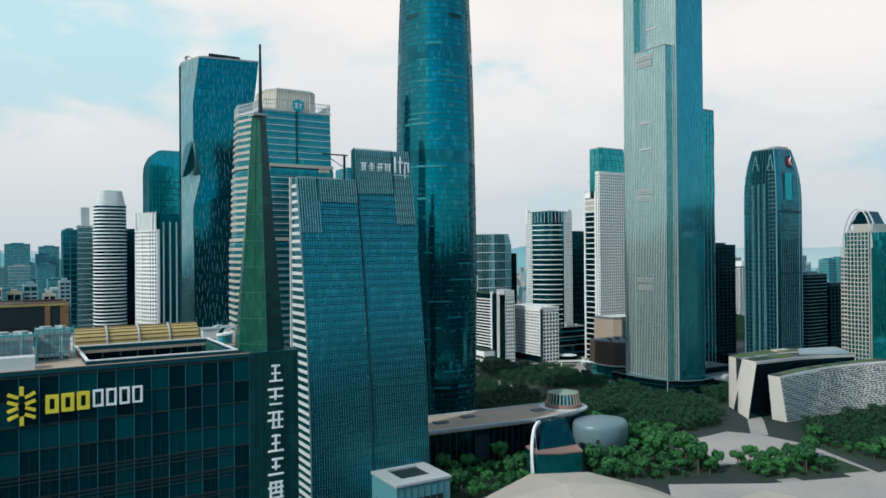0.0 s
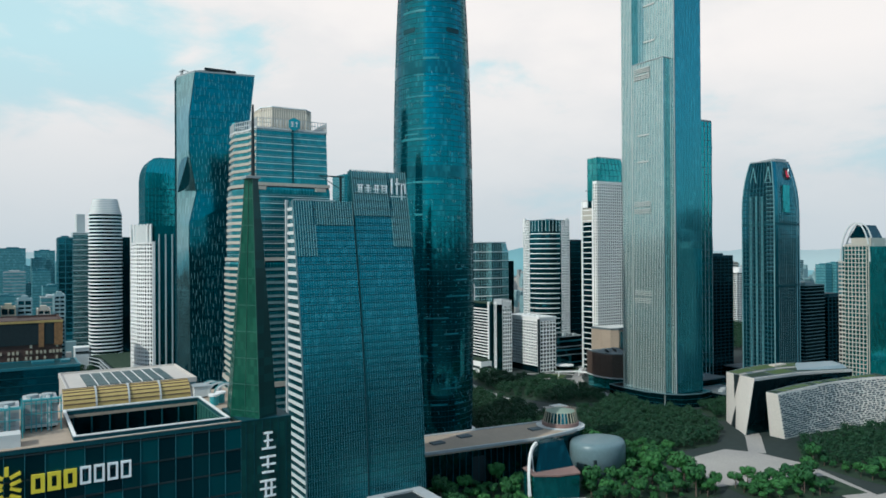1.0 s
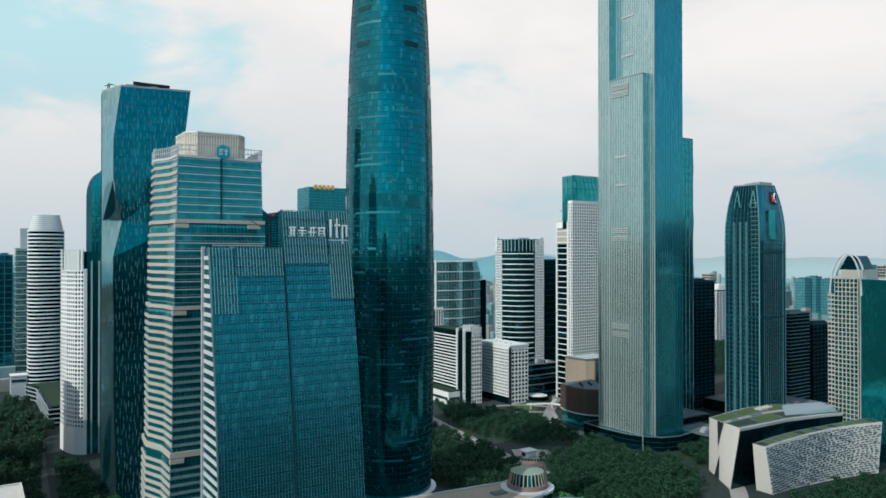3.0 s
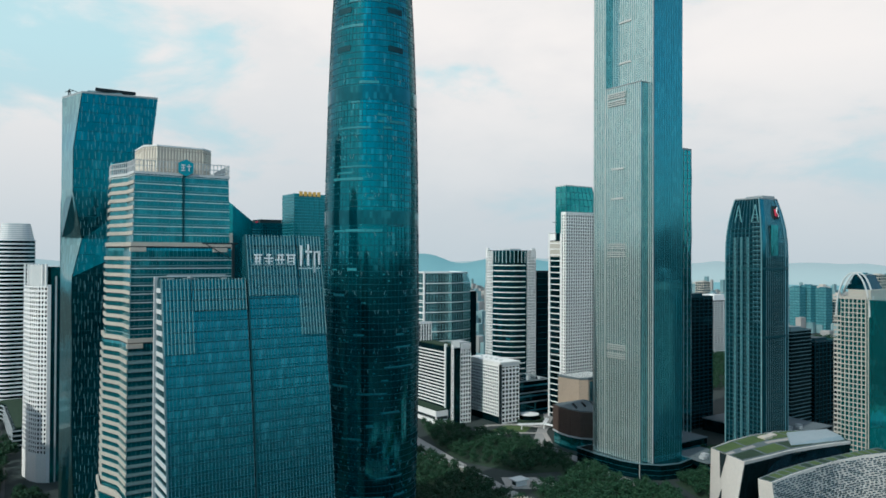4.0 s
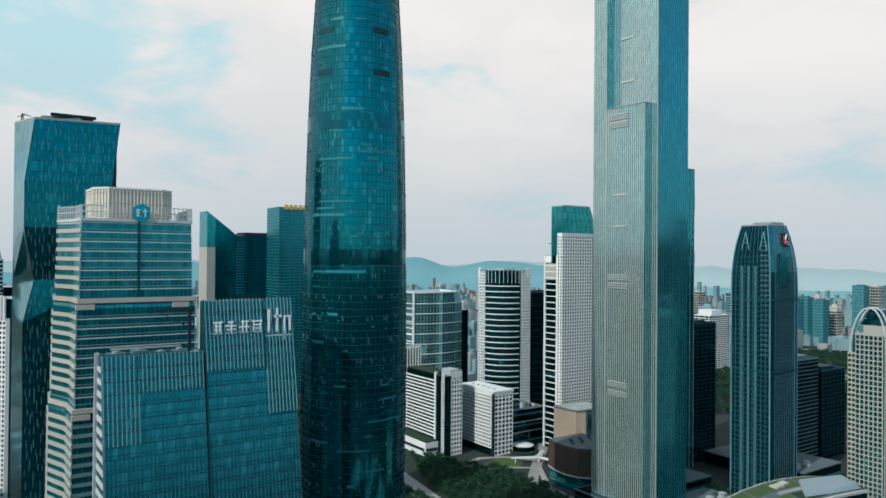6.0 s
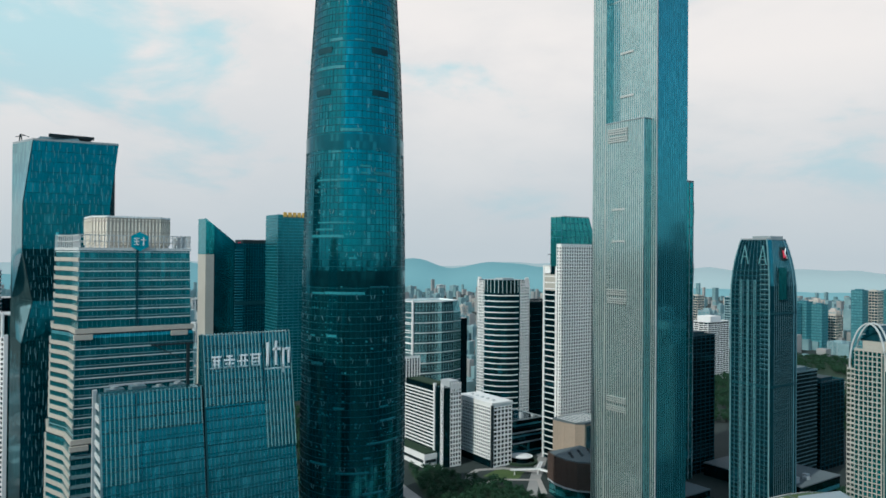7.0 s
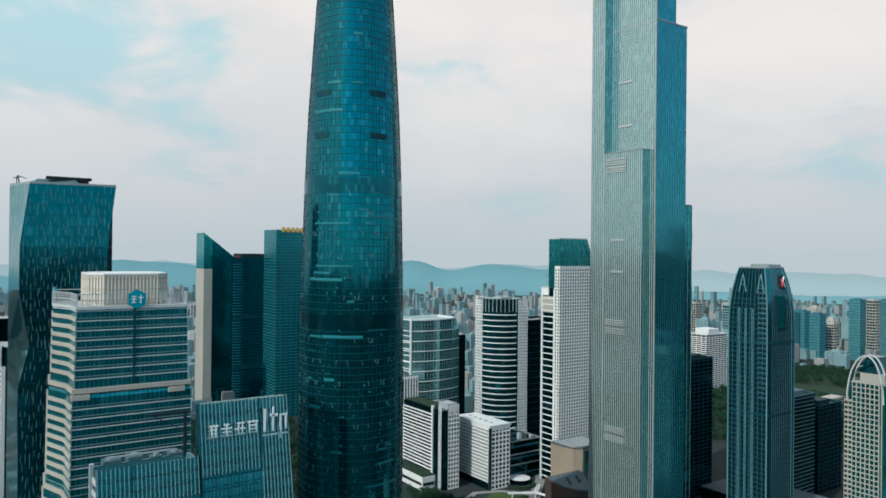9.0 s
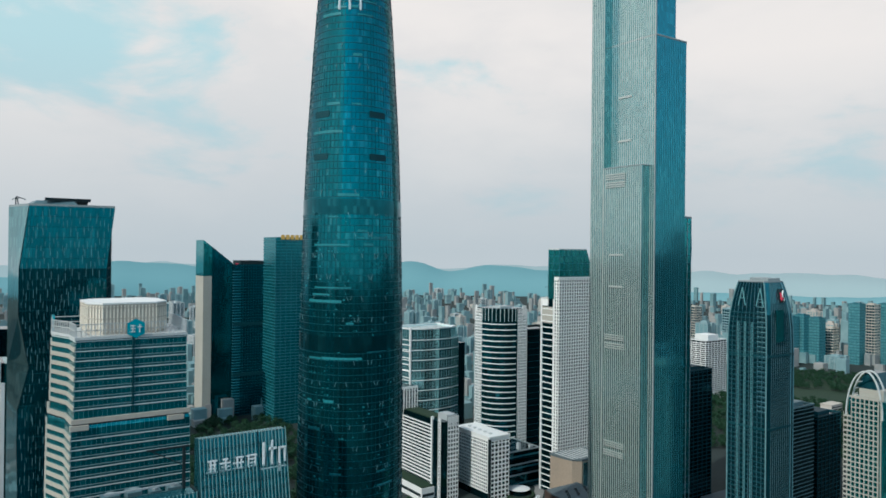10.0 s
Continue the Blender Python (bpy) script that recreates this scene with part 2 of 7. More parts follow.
rnd_panel = n_panel.new("ShaderNodeObjectInfo").outputs["Random"]
pw_panel = mmath(n_panel, l_panel, "POWER", rnd_panel, 2.4)
l_panel.new(blend(n_panel, l_panel, pw_panel, (0.006, 0.036, 0.05), (0.022, 0.13, 0.155)), b_panel.inputs["Base Color"])
PANEL = m_panel
# distance haze is put into both hill colours and their faint glow
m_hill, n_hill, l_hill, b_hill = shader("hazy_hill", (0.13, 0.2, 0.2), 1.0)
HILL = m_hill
m_hill2, n_hill2, l_hill2, b_hill2 = shader("hazed_far_hill", (0.16, 0.2, 0.19), 1.0)
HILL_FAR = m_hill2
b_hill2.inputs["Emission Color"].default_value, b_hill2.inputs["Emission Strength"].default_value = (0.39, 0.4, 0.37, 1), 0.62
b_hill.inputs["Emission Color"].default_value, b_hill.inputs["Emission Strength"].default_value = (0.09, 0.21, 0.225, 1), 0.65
CONCRETE = rough_stuff("road_concrete", (0.3, 0.29, 0.275), (0.2, 0.2, 0.195), 0.85)
GREY_PALE = rough_stuff("pale_grey_metal", (0.56, 0.57, 0.56), (0.46, 0.48, 0.48), 0.5)
DARK_TEAL = rough_stuff("dark_teal_metal", (0.008, 0.045, 0.058), (0.012, 0.058, 0.072), 0.55, spec=0.2)
TEAL_METAL = rough_stuff("teal_metal", (0.05, 0.17, 0.21), (0.035, 0.13, 0.165), 0.35)
SCREEN = rough_stuff("screen_blades", (0.2, 0.33, 0.34), (0.15, 0.265, 0.28), 0.4)
STEEL_BLUE = rough_stuff("blue_grey_steel", (0.11, 0.17, 0.19), (0.08, 0.13, 0.15), 0.4)
RIB_BLUE = rough_stuff("blue_rib_metal", (0.1, 0.2, 0.245), (0.075, 0.16, 0.2), 0.35)
ROOF_PALE = rough_stuff("pale_blue_roof", (0.28, 0.33, 0.36), (0.21, 0.26, 0.29), 0.5)
PINK = rough_stuff("faded_pink", (0.24, 0.15, 0.13), (0.19, 0.13, 0.115), 0.8)
PINK_STONE = rough_stuff("pinkish_stone", (0.54, 0.48, 0.43), (0.43, 0.4, 0.37), 0.8)
STRAW_PALE = rough_stuff("pale_straw", (0.42, 0.37, 0.27), (0.34, 0.3, 0.22), 0.7)
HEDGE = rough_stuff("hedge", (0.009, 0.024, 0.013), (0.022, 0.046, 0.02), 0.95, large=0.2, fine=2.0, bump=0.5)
HEDGE_PALE = rough_stuff("green_grey_cap", (0.25, 0.31, 0.24), (0.2, 0.25, 0.2), 0.8)
PIPE = rough_stuff("teal_paint", (0.08, 0.3, 0.33), (0.06, 0.24, 0.27), 0.45)
# shadow tone for the recesses in the library's stone facing
SLOT_SHADE = rough_stuff("slot_shade_dark", (0.06, 0.1, 0.12), (0.035, 0.065, 0.08), 0.8)
# both city tones pulled towards blue-grey to stand for haze
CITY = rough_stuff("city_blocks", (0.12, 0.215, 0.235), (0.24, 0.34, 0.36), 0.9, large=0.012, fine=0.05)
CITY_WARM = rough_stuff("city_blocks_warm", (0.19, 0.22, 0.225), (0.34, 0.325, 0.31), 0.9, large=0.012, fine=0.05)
GLASS_CROWN = glazing("crown_glass", (0.08, 0.34, 0.34), (0.14, 0.42, 0.4), pane=3.0, floor=6.5, share=0.3, rough=0.15)
STRUT = rough_stuff("glass_strut", (0.2, 0.38, 0.4), (0.15, 0.3, 0.32), 0.5)
BAND_GREY = rough_stuff("band_grey", (0.2, 0.29, 0.3), (0.15, 0.225, 0.235), 0.5)
STONE_WEST = rough_stuff("weathered_cream", (0.47, 0.43, 0.365), (0.35, 0.325, 0.285), 0.65)
SPANDREL = rough_stuff("teal_spandrel", (0.007, 0.055, 0.072), (0.011, 0.072, 0.09), 0.3)
BLIND = rough_stuff("drawn_blinds", (0.05, 0.24, 0.27), (0.04, 0.19, 0.22), 0.4)
BAND_PALE = rough_stuff("pale_band_metal", (0.6, 0.65, 0.63), (0.48, 0.54, 0.53), 0.45)
# blue-grey tint stands for the haze over far walls
FAR_GREY = rough_stuff("hazed_grey_plaster", (0.3, 0.4, 0.42), (0.23, 0.32, 0.345), 0.8)
GREEN_METAL = rough_stuff("green_metal", (0.03, 0.1, 0.075), (0.02, 0.075, 0.06), 0.5)
# kept very dark so that the unseen blocks darken the glass reflections
CITY_BACK = rough_stuff("city_blocks_dark", (0.013, 0.034, 0.042), (0.035, 0.06, 0.068), 0.9, large=0.012, fine=0.05)
DASH = rough_stuff("pale_light_strip", (0.2, 0.32, 0.34), (0.13, 0.24, 0.26), 0.5)
WALL_WHITE = rough_stuff("white_wall_tiles", (0.84, 0.83, 0.81), (0.74, 0.735, 0.72), 0.6)
BROWN_DARK = rough_stuff("dark_brown_brick", (0.075, 0.045, 0.036), (0.05, 0.032, 0.028), 0.8)
# for the unseen hills that darken what the glass mirrors
FAR_LAND = rough_stuff("unseen_dark_land", (0.04, 0.075, 0.075), (0.06, 0.095, 0.095), 1.0)
HALL_TEAL = rough_stuff("pale_teal_panels", (0.13, 0.29, 0.33), (0.09, 0.22, 0.26), 0.4)
HALL_ROOF = rough_stuff("warm_grey_roof", (0.52, 0.48, 0.43), (0.42, 0.39, 0.36), 0.7)
CREAM_OLD = rough_stuff("grey_cream_stone", (0.43, 0.41, 0.355), (0.35, 0.335, 0.295), 0.7)
SHELL_METAL = rough_stuff("shell_metal", (0.15, 0.21, 0.23), (0.11, 0.165, 0.185), 0.35)
PALE_STRAW_RIB = rough_stuff("pale_cream_rib", (0.78, 0.73, 0.62), (0.68, 0.63, 0.53), 0.55)
RIM_WHITE = rough_stuff("rim_white_paint", (0.7, 0.7, 0.68), (0.55, 0.56, 0.55), 0.55)
COPPER = rough_stuff("weathered_copper_brown", (0.3, 0.16, 0.06), (0.1, 0.06, 0.03), 0.7)
SIGN_WHITE = shader("sign_white", (0.82, 0.84, 0.84), 0.5)[0]
SIGN_YELLOW = shader("sign_yellow", (0.75, 0.62, 0.03), 0.5)[0]
SIGN_TEAL = shader("sign_teal", (0.03, 0.3, 0.38), 0.4)[0]
SIGN_RED = shader("sign_red", (0.55, 0.03, 0.07), 0.5)[0]
SIGN_GOLD = shader("sign_gold", (0.7, 0.42, 0.08), 0.5)[0]
SOLAR = glazing("solar_glass", (0.03, 0.065, 0.07), (0.045, 0.085, 0.088), pane=1.0, floor=50.0, share=0.3, rough=0.5, metal=0.0)


# ---- building helpers ----
class Geo:
    """Vertices and faces in world metres."""

    def __init__(self):
        self.v, self.f = [], []

    def face(self, *pts):
        i = len(self.v)
        self.v += [tuple(p) for p in pts]
        self.f.append(tuple(range(i, i + len(pts))))
        return self

    def box(self, x0, x1, y0, y1, z0, z1):
        return self.prism([(x0, y0), (x1, y0), (x1, y1), (x0, y1)], z0, z1)

    def prism(self, poly, z0, z1):
        return self.loft([(poly, z0), (poly, z1)])

    def loft(self, rings, caps=True):
        """rings: (points of a ring, anticlockwise seen from above, height), bottom first."""
        i, n = len(self.v), len(rings[0][0])
        for poly, z in rings:
            self.v += [(p[0], p[1], z if len(p) == 2 else p[2]) for p in poly]
        for k in range(len(rings) - 1):
            a = i + k * n
            for j in range(n):
                self.f.append((a + j, a + (j + 1) % n, a + n + (j + 1) % n, a + n + j))
        if caps:
            self.f.append(tuple(range(i + n - 1, i - 1, -1)))
            self.f.append(tuple(range(i + (len(rings) - 1) * n, i + len(rings) * n)))
        return self

    def hoop(self, outer, inner, z0, z1):
        """A ring with a square section round a tower."""
        i, n = len(self.v), len(outer)
        for poly, z in ((outer, z0), (outer, z1), (inner, z1), (inner, z0)):
            self.v += [(p[0], p[1], z) for p in poly]
        for k in range(4):
            a, b = i + k * n, i + ((k + 1) % 4) * n
            for j in range(n):
                self.f.append((a + j, a + (j + 1) % n, b + (j + 1) % n, b + j))
        return self

    def bar(self, p, q, w, d=None):
        """A straight bar of w by d from p to q."""
        d = d or w
        p, q = Vector(p), Vector(q)
        ax = (q - p).normalized()
        s = ax.cross(Vector((0, 0, 1)))
        s = s.normalized() if s.length > 1e-3 else Vector((1, 0, 0))
        t = s.cross(ax).normalized()
        i = len(self.v)
        for e in (p, q):
            for a, b in ((-1, -1), (1, -1), (1, 1), (-1, 1)):
                self.v.append(tuple(e + s * a * w / 2 + t * b * d / 2))
        self.f += [(i, i + 1, i + 5, i + 4), (i + 1, i + 2, i + 6, i + 5), (i + 2, i + 3, i + 7, i + 6), (i + 3, i, i + 4, i + 7), (i + 3, i + 2, i + 1, i), (i + 4, i + 5, i + 6, i + 7)]
        return self

    def add(self, other):
        i = len(self.v)
        self.v += other.v
        self.f += [tuple(k + i for k in f) for f in other.f]
        return self

    def mesh(self, name, base=(0, 0, 0)):
        me = bpy.data.meshes.new(name)
        me.from_pydata([(x - base[0], y - base[1], z - base[2]) for x, y, z in self.v], [], self.f)
        me.update()
        return me


BASES = {}


def thing(name, label, category, base, group="", kind=""):
    ob = new(name)
    ob.location = base
    BASES[ob.name] = tuple(base)
    return tagged(ob, label, category, group, kind)


def part(name, geo, material, parent, label="", kind="", smooth=False):
    base = BASES[parent.name]
    me = geo.mesh(name, base)
    me.materials.append(material)
    if smooth:
        me.shade_smooth()
    ob = new(name, me)
    ob.parent = parent
    BASES[ob.name] = base
    return tagged(ob, label, "", "", kind)


def piece(name, me, at, parent):
    """One of many alike pieces on one mesh, at a place in the world."""
    base = BASES[parent.name]
    ob = new(name, me)
    ob.parent = parent
    ob.location = Vector(at) - Vector(base)
    return ob


def solo(name, geo, material, label, category, kind="", group="", smooth=False, base=(0, 0, 0)):
    me = geo.mesh(name, base)
    me.materials.append(material)
    if smooth:
        me.shade_smooth()
    ob = new(name, me)
    ob.location = base
    BASES[ob.name] = tuple(base)
    return tagged(ob, label, category, group, kind)


def rect(x0, x1, y0, y1):
    return [(x0, y0), (x1, y0), (x1, y1), (x0, y1)]


def grown(poly, d):
    """The polygon with each side moved out by d."""
    n, out = len(poly), []
    for i in range(n):
        a, b, c = Vector(poly[i - 1][:2]), Vector(poly[i][:2]), Vector(poly[(i + 1) % n][:2])
        e, f = (b - a).normalized(), (c - b).normalized()
        m, k = Vector((e.y, -e.x)), Vector((f.y, -f.x))
        s = 1 + m.dot(k)
        p = b + (m + k) * (d / max(s, 0.3))
        out.append((p.x, p.y))
    return out


def mixed_ring(a, b, k):
    return [(p[0] + (q[0] - p[0]) * k, p[1] + (q[1] - p[1]) * k) for p, q in zip(a, b)]


def ring_at(rings, z):
    for (a, za), (b, zb) in zip(rings, rings[1:]):
        if z <= zb:
            return mixed_ring(a, b, max(0.0, (z - za) / (zb - za)))
    return rings[-1][0]


def rib_list(rings, step, w, d, sides=None, ends=True):
    """Upright ribs on a tower's sides, about step apart, proud by d: one Geo each."""
    out, n = [], len(rings[0][0])
    for i in range(n):
        if sides is not None and i not in sides:
            continue
        p0, p1 = Vector(rings[0][0][i][:2]), Vector(rings[0][0][(i + 1) % n][:2])
        count = max(1, round((p1 - p0).length / step))
        for k in range(0 if ends else 1, count + 1 if ends else count):
            s, levels = k / count, []
            for r, z in rings:
                a, b = Vector(r[i][:2]), Vector(r[(i + 1) % n][:2])
                c, e = a.lerp(b, s), (b - a).normalized()
                m = Vector((e.y, -e.x))
                levels.append(([tuple(c - e * w / 2 + m * d), tuple(c + e * w / 2 + m * d), tuple(c + e * w / 2 - m * 0.1), tuple(c - e * w / 2 - m * 0.1)], z))
            out.append(Geo().loft(levels))
    return out


def rib_parts(parent, rings, step, w, d, material, name="mullion", sides=None, label=""):
    for g in rib_list(rings, step, w, d, sides):
        part(name, g, material, parent, label)


def rib_mass(parent, rings, step, w, d, material, name="mullion_rest", sides=None):
    one = Geo()
    for g in rib_list(rings, step, w, d, sides):
        one.add(g)
    part(name, one, material, parent, kind="stuff")


def bands(parent, rings, z0, z1, floor, h, d, material, name="floor_band", label="", skip=()):
    """A spandrel round the tower at each floor, each one a part."""
    z = z0
    while z + h <= z1:
        if not any(a <= z <= b for a, b in skip):
            r = ring_at(rings, z + h / 2)
            part(name, Geo().hoop(grown(r, d), grown(r, -0.2), z, z + h), material, parent, label)
        z += floor


def band_mass(parent, rings, z0, z1, floor, h, d, material, name="floor_band_rest"):
    z, one = z0, Geo()
    while z + h <= z1:
        r = ring_at(rings, z + h / 2)
        one.hoop(grown(r, d), grown(r, -0.2), z, z + h)
        z += floor
    part(name, one, material, parent, kind="stuff")


def wall_box(geo, p, q, a, b, z0, z1, out, back=0.15):
    """A flat box on the upright wall from p to q, between a and b metres along it, proud by out."""
    p, q = Vector(p), Vector(q)
    e = (q - p).normalized()
    m = Vector((e.y, -e.x))
    c = [p + e * a + m * out, p + e * b + m * out, p + e * b - m * back, p + e * a - m * back]
    return geo.prism([tuple(x) for x in c], z0, z1)


def window_grid(parent, p, q, z0, z1, bay, floor, pier, sill, out, material, name="window_grid", solid=0.0):
    """Cladding with a grid of window openings on the wall from p to q; solid: plain wall left at the top."""
    g, length = Geo(), (Vector(q) - Vector(p)).length
    n = max(1, round(length / bay))
    for k in range(n + 1):
        c = length * k / n
        wall_box(g, p, q, max(0.0, c - pier / 2), min(length, c + pier / 2), z0, z1, out)
    z = z0
    while z < z1 - solid:
        wall_box(g, p, q, 0, length, z, min(z1, z + sill), out - 0.06)
        z += floor
    if solid:
        wall_box(g, p, q, 0, length, z1 - solid, z1, out - 0.03)
    return part(name, g, material, parent)


def face_bands(parent, p, q, z0, z1, floor, h, out, material, name="spandrel"):
    """Spandrels on one wall, each one a part on one shared mesh."""
    length = (Vector(q) - Vector(p)).length
    me = wall_box(Geo(), p, q, 0, length, z0, z0 + h, out).mesh(name, (p[0], p[1], z0))
    me.materials.append(material)
    z = z0
    while z + h <= z1:
        piece(name, me, (p[0], p[1], z), parent)
        z += floor


def glyphs(parent, p, q, a, z0, count, w, h, gap, stroke, material, upright=False, name="sign_bar", label=""):
    """Lettering as plain bars on the wall from p to q, from a metres along it: uprights and level bars of uneven spacing."""
    rng = random.Random(int(a * 100 + z0))
    for k in range(count):
        g = Geo()
        x, z = (a, z0 - k * (h + gap)) if upright else (a + k * (w + gap), z0)
        rows = rng.choice((3, 4, 4))
        for j in range(rows):
            y = z + (h - stroke) * j / (rows - 1)
            cut = rng.choice((0.0, 0.0, 0.12, 0.25)) * w
            wall_box(g, p, q, x + cut, x + w - cut * rng.random(), y, y + stroke * 0.85, 0.5, -0.2)
        for j in rng.choice(((0.44,), (0.12, 0.76), (0.1, 0.44, 0.78), (0.3, 0.66))):
            low = z + rng.choice((0.0, 0.0, 0.3)) * h
            wall_box(g, p, q, x + w * j, x + w * j + stroke * 0.85, low, z + h, 0.52, -0.2)
        part(name, g, material, parent, label)


def rounded(x0, x1, y0, y1, r, n=6, corners=(1, 1, 1, 1)):
    """A rectangle with rounded corners, anticlockwise from the south-west one; corners: which of SW, SE, NE, NW are round."""
    out = []
    for (cx, cy, a0), on in zip(((x0 + r, y0 + r, 180), (x1 - r, y0 + r, 270), (x1 - r, y1 - r, 0), (x0 + r, y1 - r, 90)), corners):
        if on:
            out += [(cx + r * math.cos(radians(a0 + 90 * i / n)), cy + r * math.sin(radians(a0 + 90 * i / n))) for i in range(n + 1)]
        else:
            sx, sy = (x0 if a0 in (180, 90) else x1), (y0 if a0 in (180, 270) else y1)
            out.append((sx, sy))
    return out


def disc(cx, cy, r, n=16, squash=1.0):
    return [(cx + r * math.cos(2 * math.pi * i / n), cy + squash * r * math.sin(2 * math.pi * i / n)) for i in range(n)]


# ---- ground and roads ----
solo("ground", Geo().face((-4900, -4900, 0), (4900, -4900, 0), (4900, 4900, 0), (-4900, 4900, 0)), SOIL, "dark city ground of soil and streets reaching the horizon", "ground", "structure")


def strip(points, w):
    """A band of width w along points, as left and right edges."""
    left, right = [], []
    for i, p in enumerate(points):
        a, b = Vector(points[max(0, i - 1)]), Vector(points[min(len(points) - 1, i + 1)])
        e = (b - a).normalized()
        m = Vector((-e.y, e.x)) * (w / 2)
        left.append(tuple(Vector(p) + m))
        right.append(tuple(Vector(p) - m))
    return right + left[::-1]


def slab(name, poly, z, material, label, category):
    area = sum(a[0] * b[1] - b[0] * a[1] for a, b in zip(poly, poly[1:] + poly[:1]))
    return solo(name, Geo().prism(poly if area > 0 else poly[::-1], -0.3, z), material, label, category, "structure")


slab("road", strip([(395, 250), (405, 340), (424, 480), (430, 545), (440, 620), (452, 700), (470, 800), (500, 1000)], 13), 0.06, CONCRETE, "pale concrete road with low walls", "road")
slab("road", strip([(516, 440), (532, 500), (538, 545), (548, 615), (590, 655), (640, 700), (720, 830)], 11), 0.05, CONCRETE, "pale grey road beside the park", "road")
slab("road", strip([(60, 440), (85, 600), (95, 800), (100, 1000)], 10), 0.05, ASPHALT, "asphalt street between towers", "road")
slab("pavement", [(386, 300), (452, 285), (480, 292), (476, 335), (464, 354), (412, 352), (392, 338)], 0.14, PAVING, "pale paved plaza before the library", "pavement")
slab("pavement", [(320, 200), (470, 200), (480, 236), (440, 240), (380, 262), (330, 292), (300, 262)], 0.14, PAVING, "pale paved forecourt", "pavement")
slab("pavement", strip([(476, 335), (515, 366), (530, 380)], 12), 0.1, PAVING, "paved way to the library slit", "pavement")
slab("pavement", strip([(468, 300), (440, 232), (410, 160)], 22), 0.1, PAVING, "broad pale paved walk", "pavement")
slab("pavement", strip([(512, 668), (530, 690), (548, 700), (575, 690), (590, 672), (600, 655)], 7), 0.12, PAVING, "curving garden path", "pavement")
slab("pavement", strip([(515, 666), (548, 662), (580, 640), (556, 606)], 6), 0.13, PAVING, "pale garden path through the lawn", "pavement")
slab("pavement", [(432, 520), (452, 505), (478, 500), (470, 530), (446, 545)], 0.12, PAVING, "small paved square with a kiosk", "pavement")
slab("lawn", [(540, 680), (570, 692), (585, 668), (560, 650)], 0.1, GRASS, "clipped lawn inside a garden path", "lawn")
slab("lawn", [(1034, 868), (1160, 640), (1700, 790), (1494, 1253)], 0.1, HEDGE, "broad green park beyond the towers", "lawn")

# ---- glass-clad bank building with a courtyard roof ----
BX0, BX1, BY0, BY1, BZ = -70.0, 51.0, 141.0, 179.0, 116.0
bank = thing("bank_building", "dark teal glass office block with an open roof courtyard", "building", (0, 162, 0))
part("body", Geo().box(BX0, 41, BY0 + 0.3, BY1, 0, BZ - 9), GLASS_DARK, bank)
part("upper_body", Geo().box(BX0, 12.5, BY0 + 0.3, BY1, BZ - 9, BZ - 0.6), GLASS_DARK, bank)
part("upper_body", Geo().box(12.5, 39, 166, BY1, BZ - 9, BZ - 0.6), GLASS_DARK, bank)
part("upper_body", Geo().box(39, 41, BY0 + 0.3, BY1, BZ - 9, BZ - 0.6), GLASS_DARK, bank)
part("upper_body", Geo().box(12.5, 39, BY0 + 0.3, BY0 + 1.6, BZ - 9, BZ - 0.6), GLASS_DARK, bank)
part("roof_slab", Geo().box(BX0, 12.5, BY0 + 0.9, BY1, BZ - 0.6, BZ), ROOF, bank, "tan screed roof")
part("roof_slab", Geo().box(12.5, 39, 166, BY1, BZ - 0.6, BZ), ROOF, bank, "tan screed roof")
part("roof_slab", Geo().box(39, 52, 155.2, BY1, BZ - 0.6, BZ), ROOF, bank, "tan screed roof")
part("courtyard_floor", Geo().box(13, 38.5, 143.2, 165.6, BZ - 8.9, BZ - 8.5), DARK_TEAL, bank, "dark teal courtyard floor")
for k in range(8):
    part("courtyard_mullion", Geo().box(14 + 3.4 * k, 14.25 + 3.4 * k, 165.7, 166.0, BZ - 8.5, BZ - 0.6), DARK_TEAL, bank)
part("strip_cap", Geo().box(41, 51, BY0 - 0.15, 155, BZ, BZ + 0.25), DARK_TEAL, bank)
part("parapet", Geo().box(BX0, 41, BY0 - 0.1, BY0 + 0.7, BZ - 0.6, BZ + 0.2), DARK_TEAL, bank, "dark parapet")
part("parapet_cap", Geo().box(BX0, 41, BY0 - 0.12, BY0 + 0.3, BZ + 0.2, BZ + 0.32), ROOF, bank, "pale coping")
part("courtyard_rim", Geo().hoop(rect(12.4, 39.2, 142.5, 166.9), rect(13.0, 38.6, 143.1, 166.05), BZ - 0.2, BZ + 0.8), DARK_TEAL, bank, "dark metal rim")
part("rim_cap", Geo().hoop(rect(12.3, 39.3, 142.4, 167.0), rect(12.85, 38.75, 142.95, 166.4), BZ + 0.8, BZ + 1.0), RIM_WHITE, bank, "thin white rim cap")
part("rim_ledge", Geo().box(12.2, 39.4, 141.95, 142.35, BZ - 0.1, BZ + 0.15), GREY, bank)
part("green_wall", Geo().box(38.3, 38.58, 143.4, 165.4, BZ - 8, BZ + 0.2), GREEN_METAL, bank, "green inner wall of the courtyard")
for k in range(9):
    part("wall_batten", Geo().box(38.2, 38.32, 144.5 + 2.4 * k, 144.75 + 2.4 * k, BZ - 8, BZ + 0.1), DARK_TEAL, bank)
part("corner_strip", Geo().box(41, 51, BY0 - 0.1, 155, 0, BZ), GLASS_NIGHT, bank, "near-black panelled corner strip")
for k in range(6):
    part("strip_joint", Geo().box(41.9 + 1.6 * k, 42.0 + 1.6 * k, BY0 - 0.2, BY0 - 0.08, 60, BZ - 0.2), DARK_TEAL, bank)
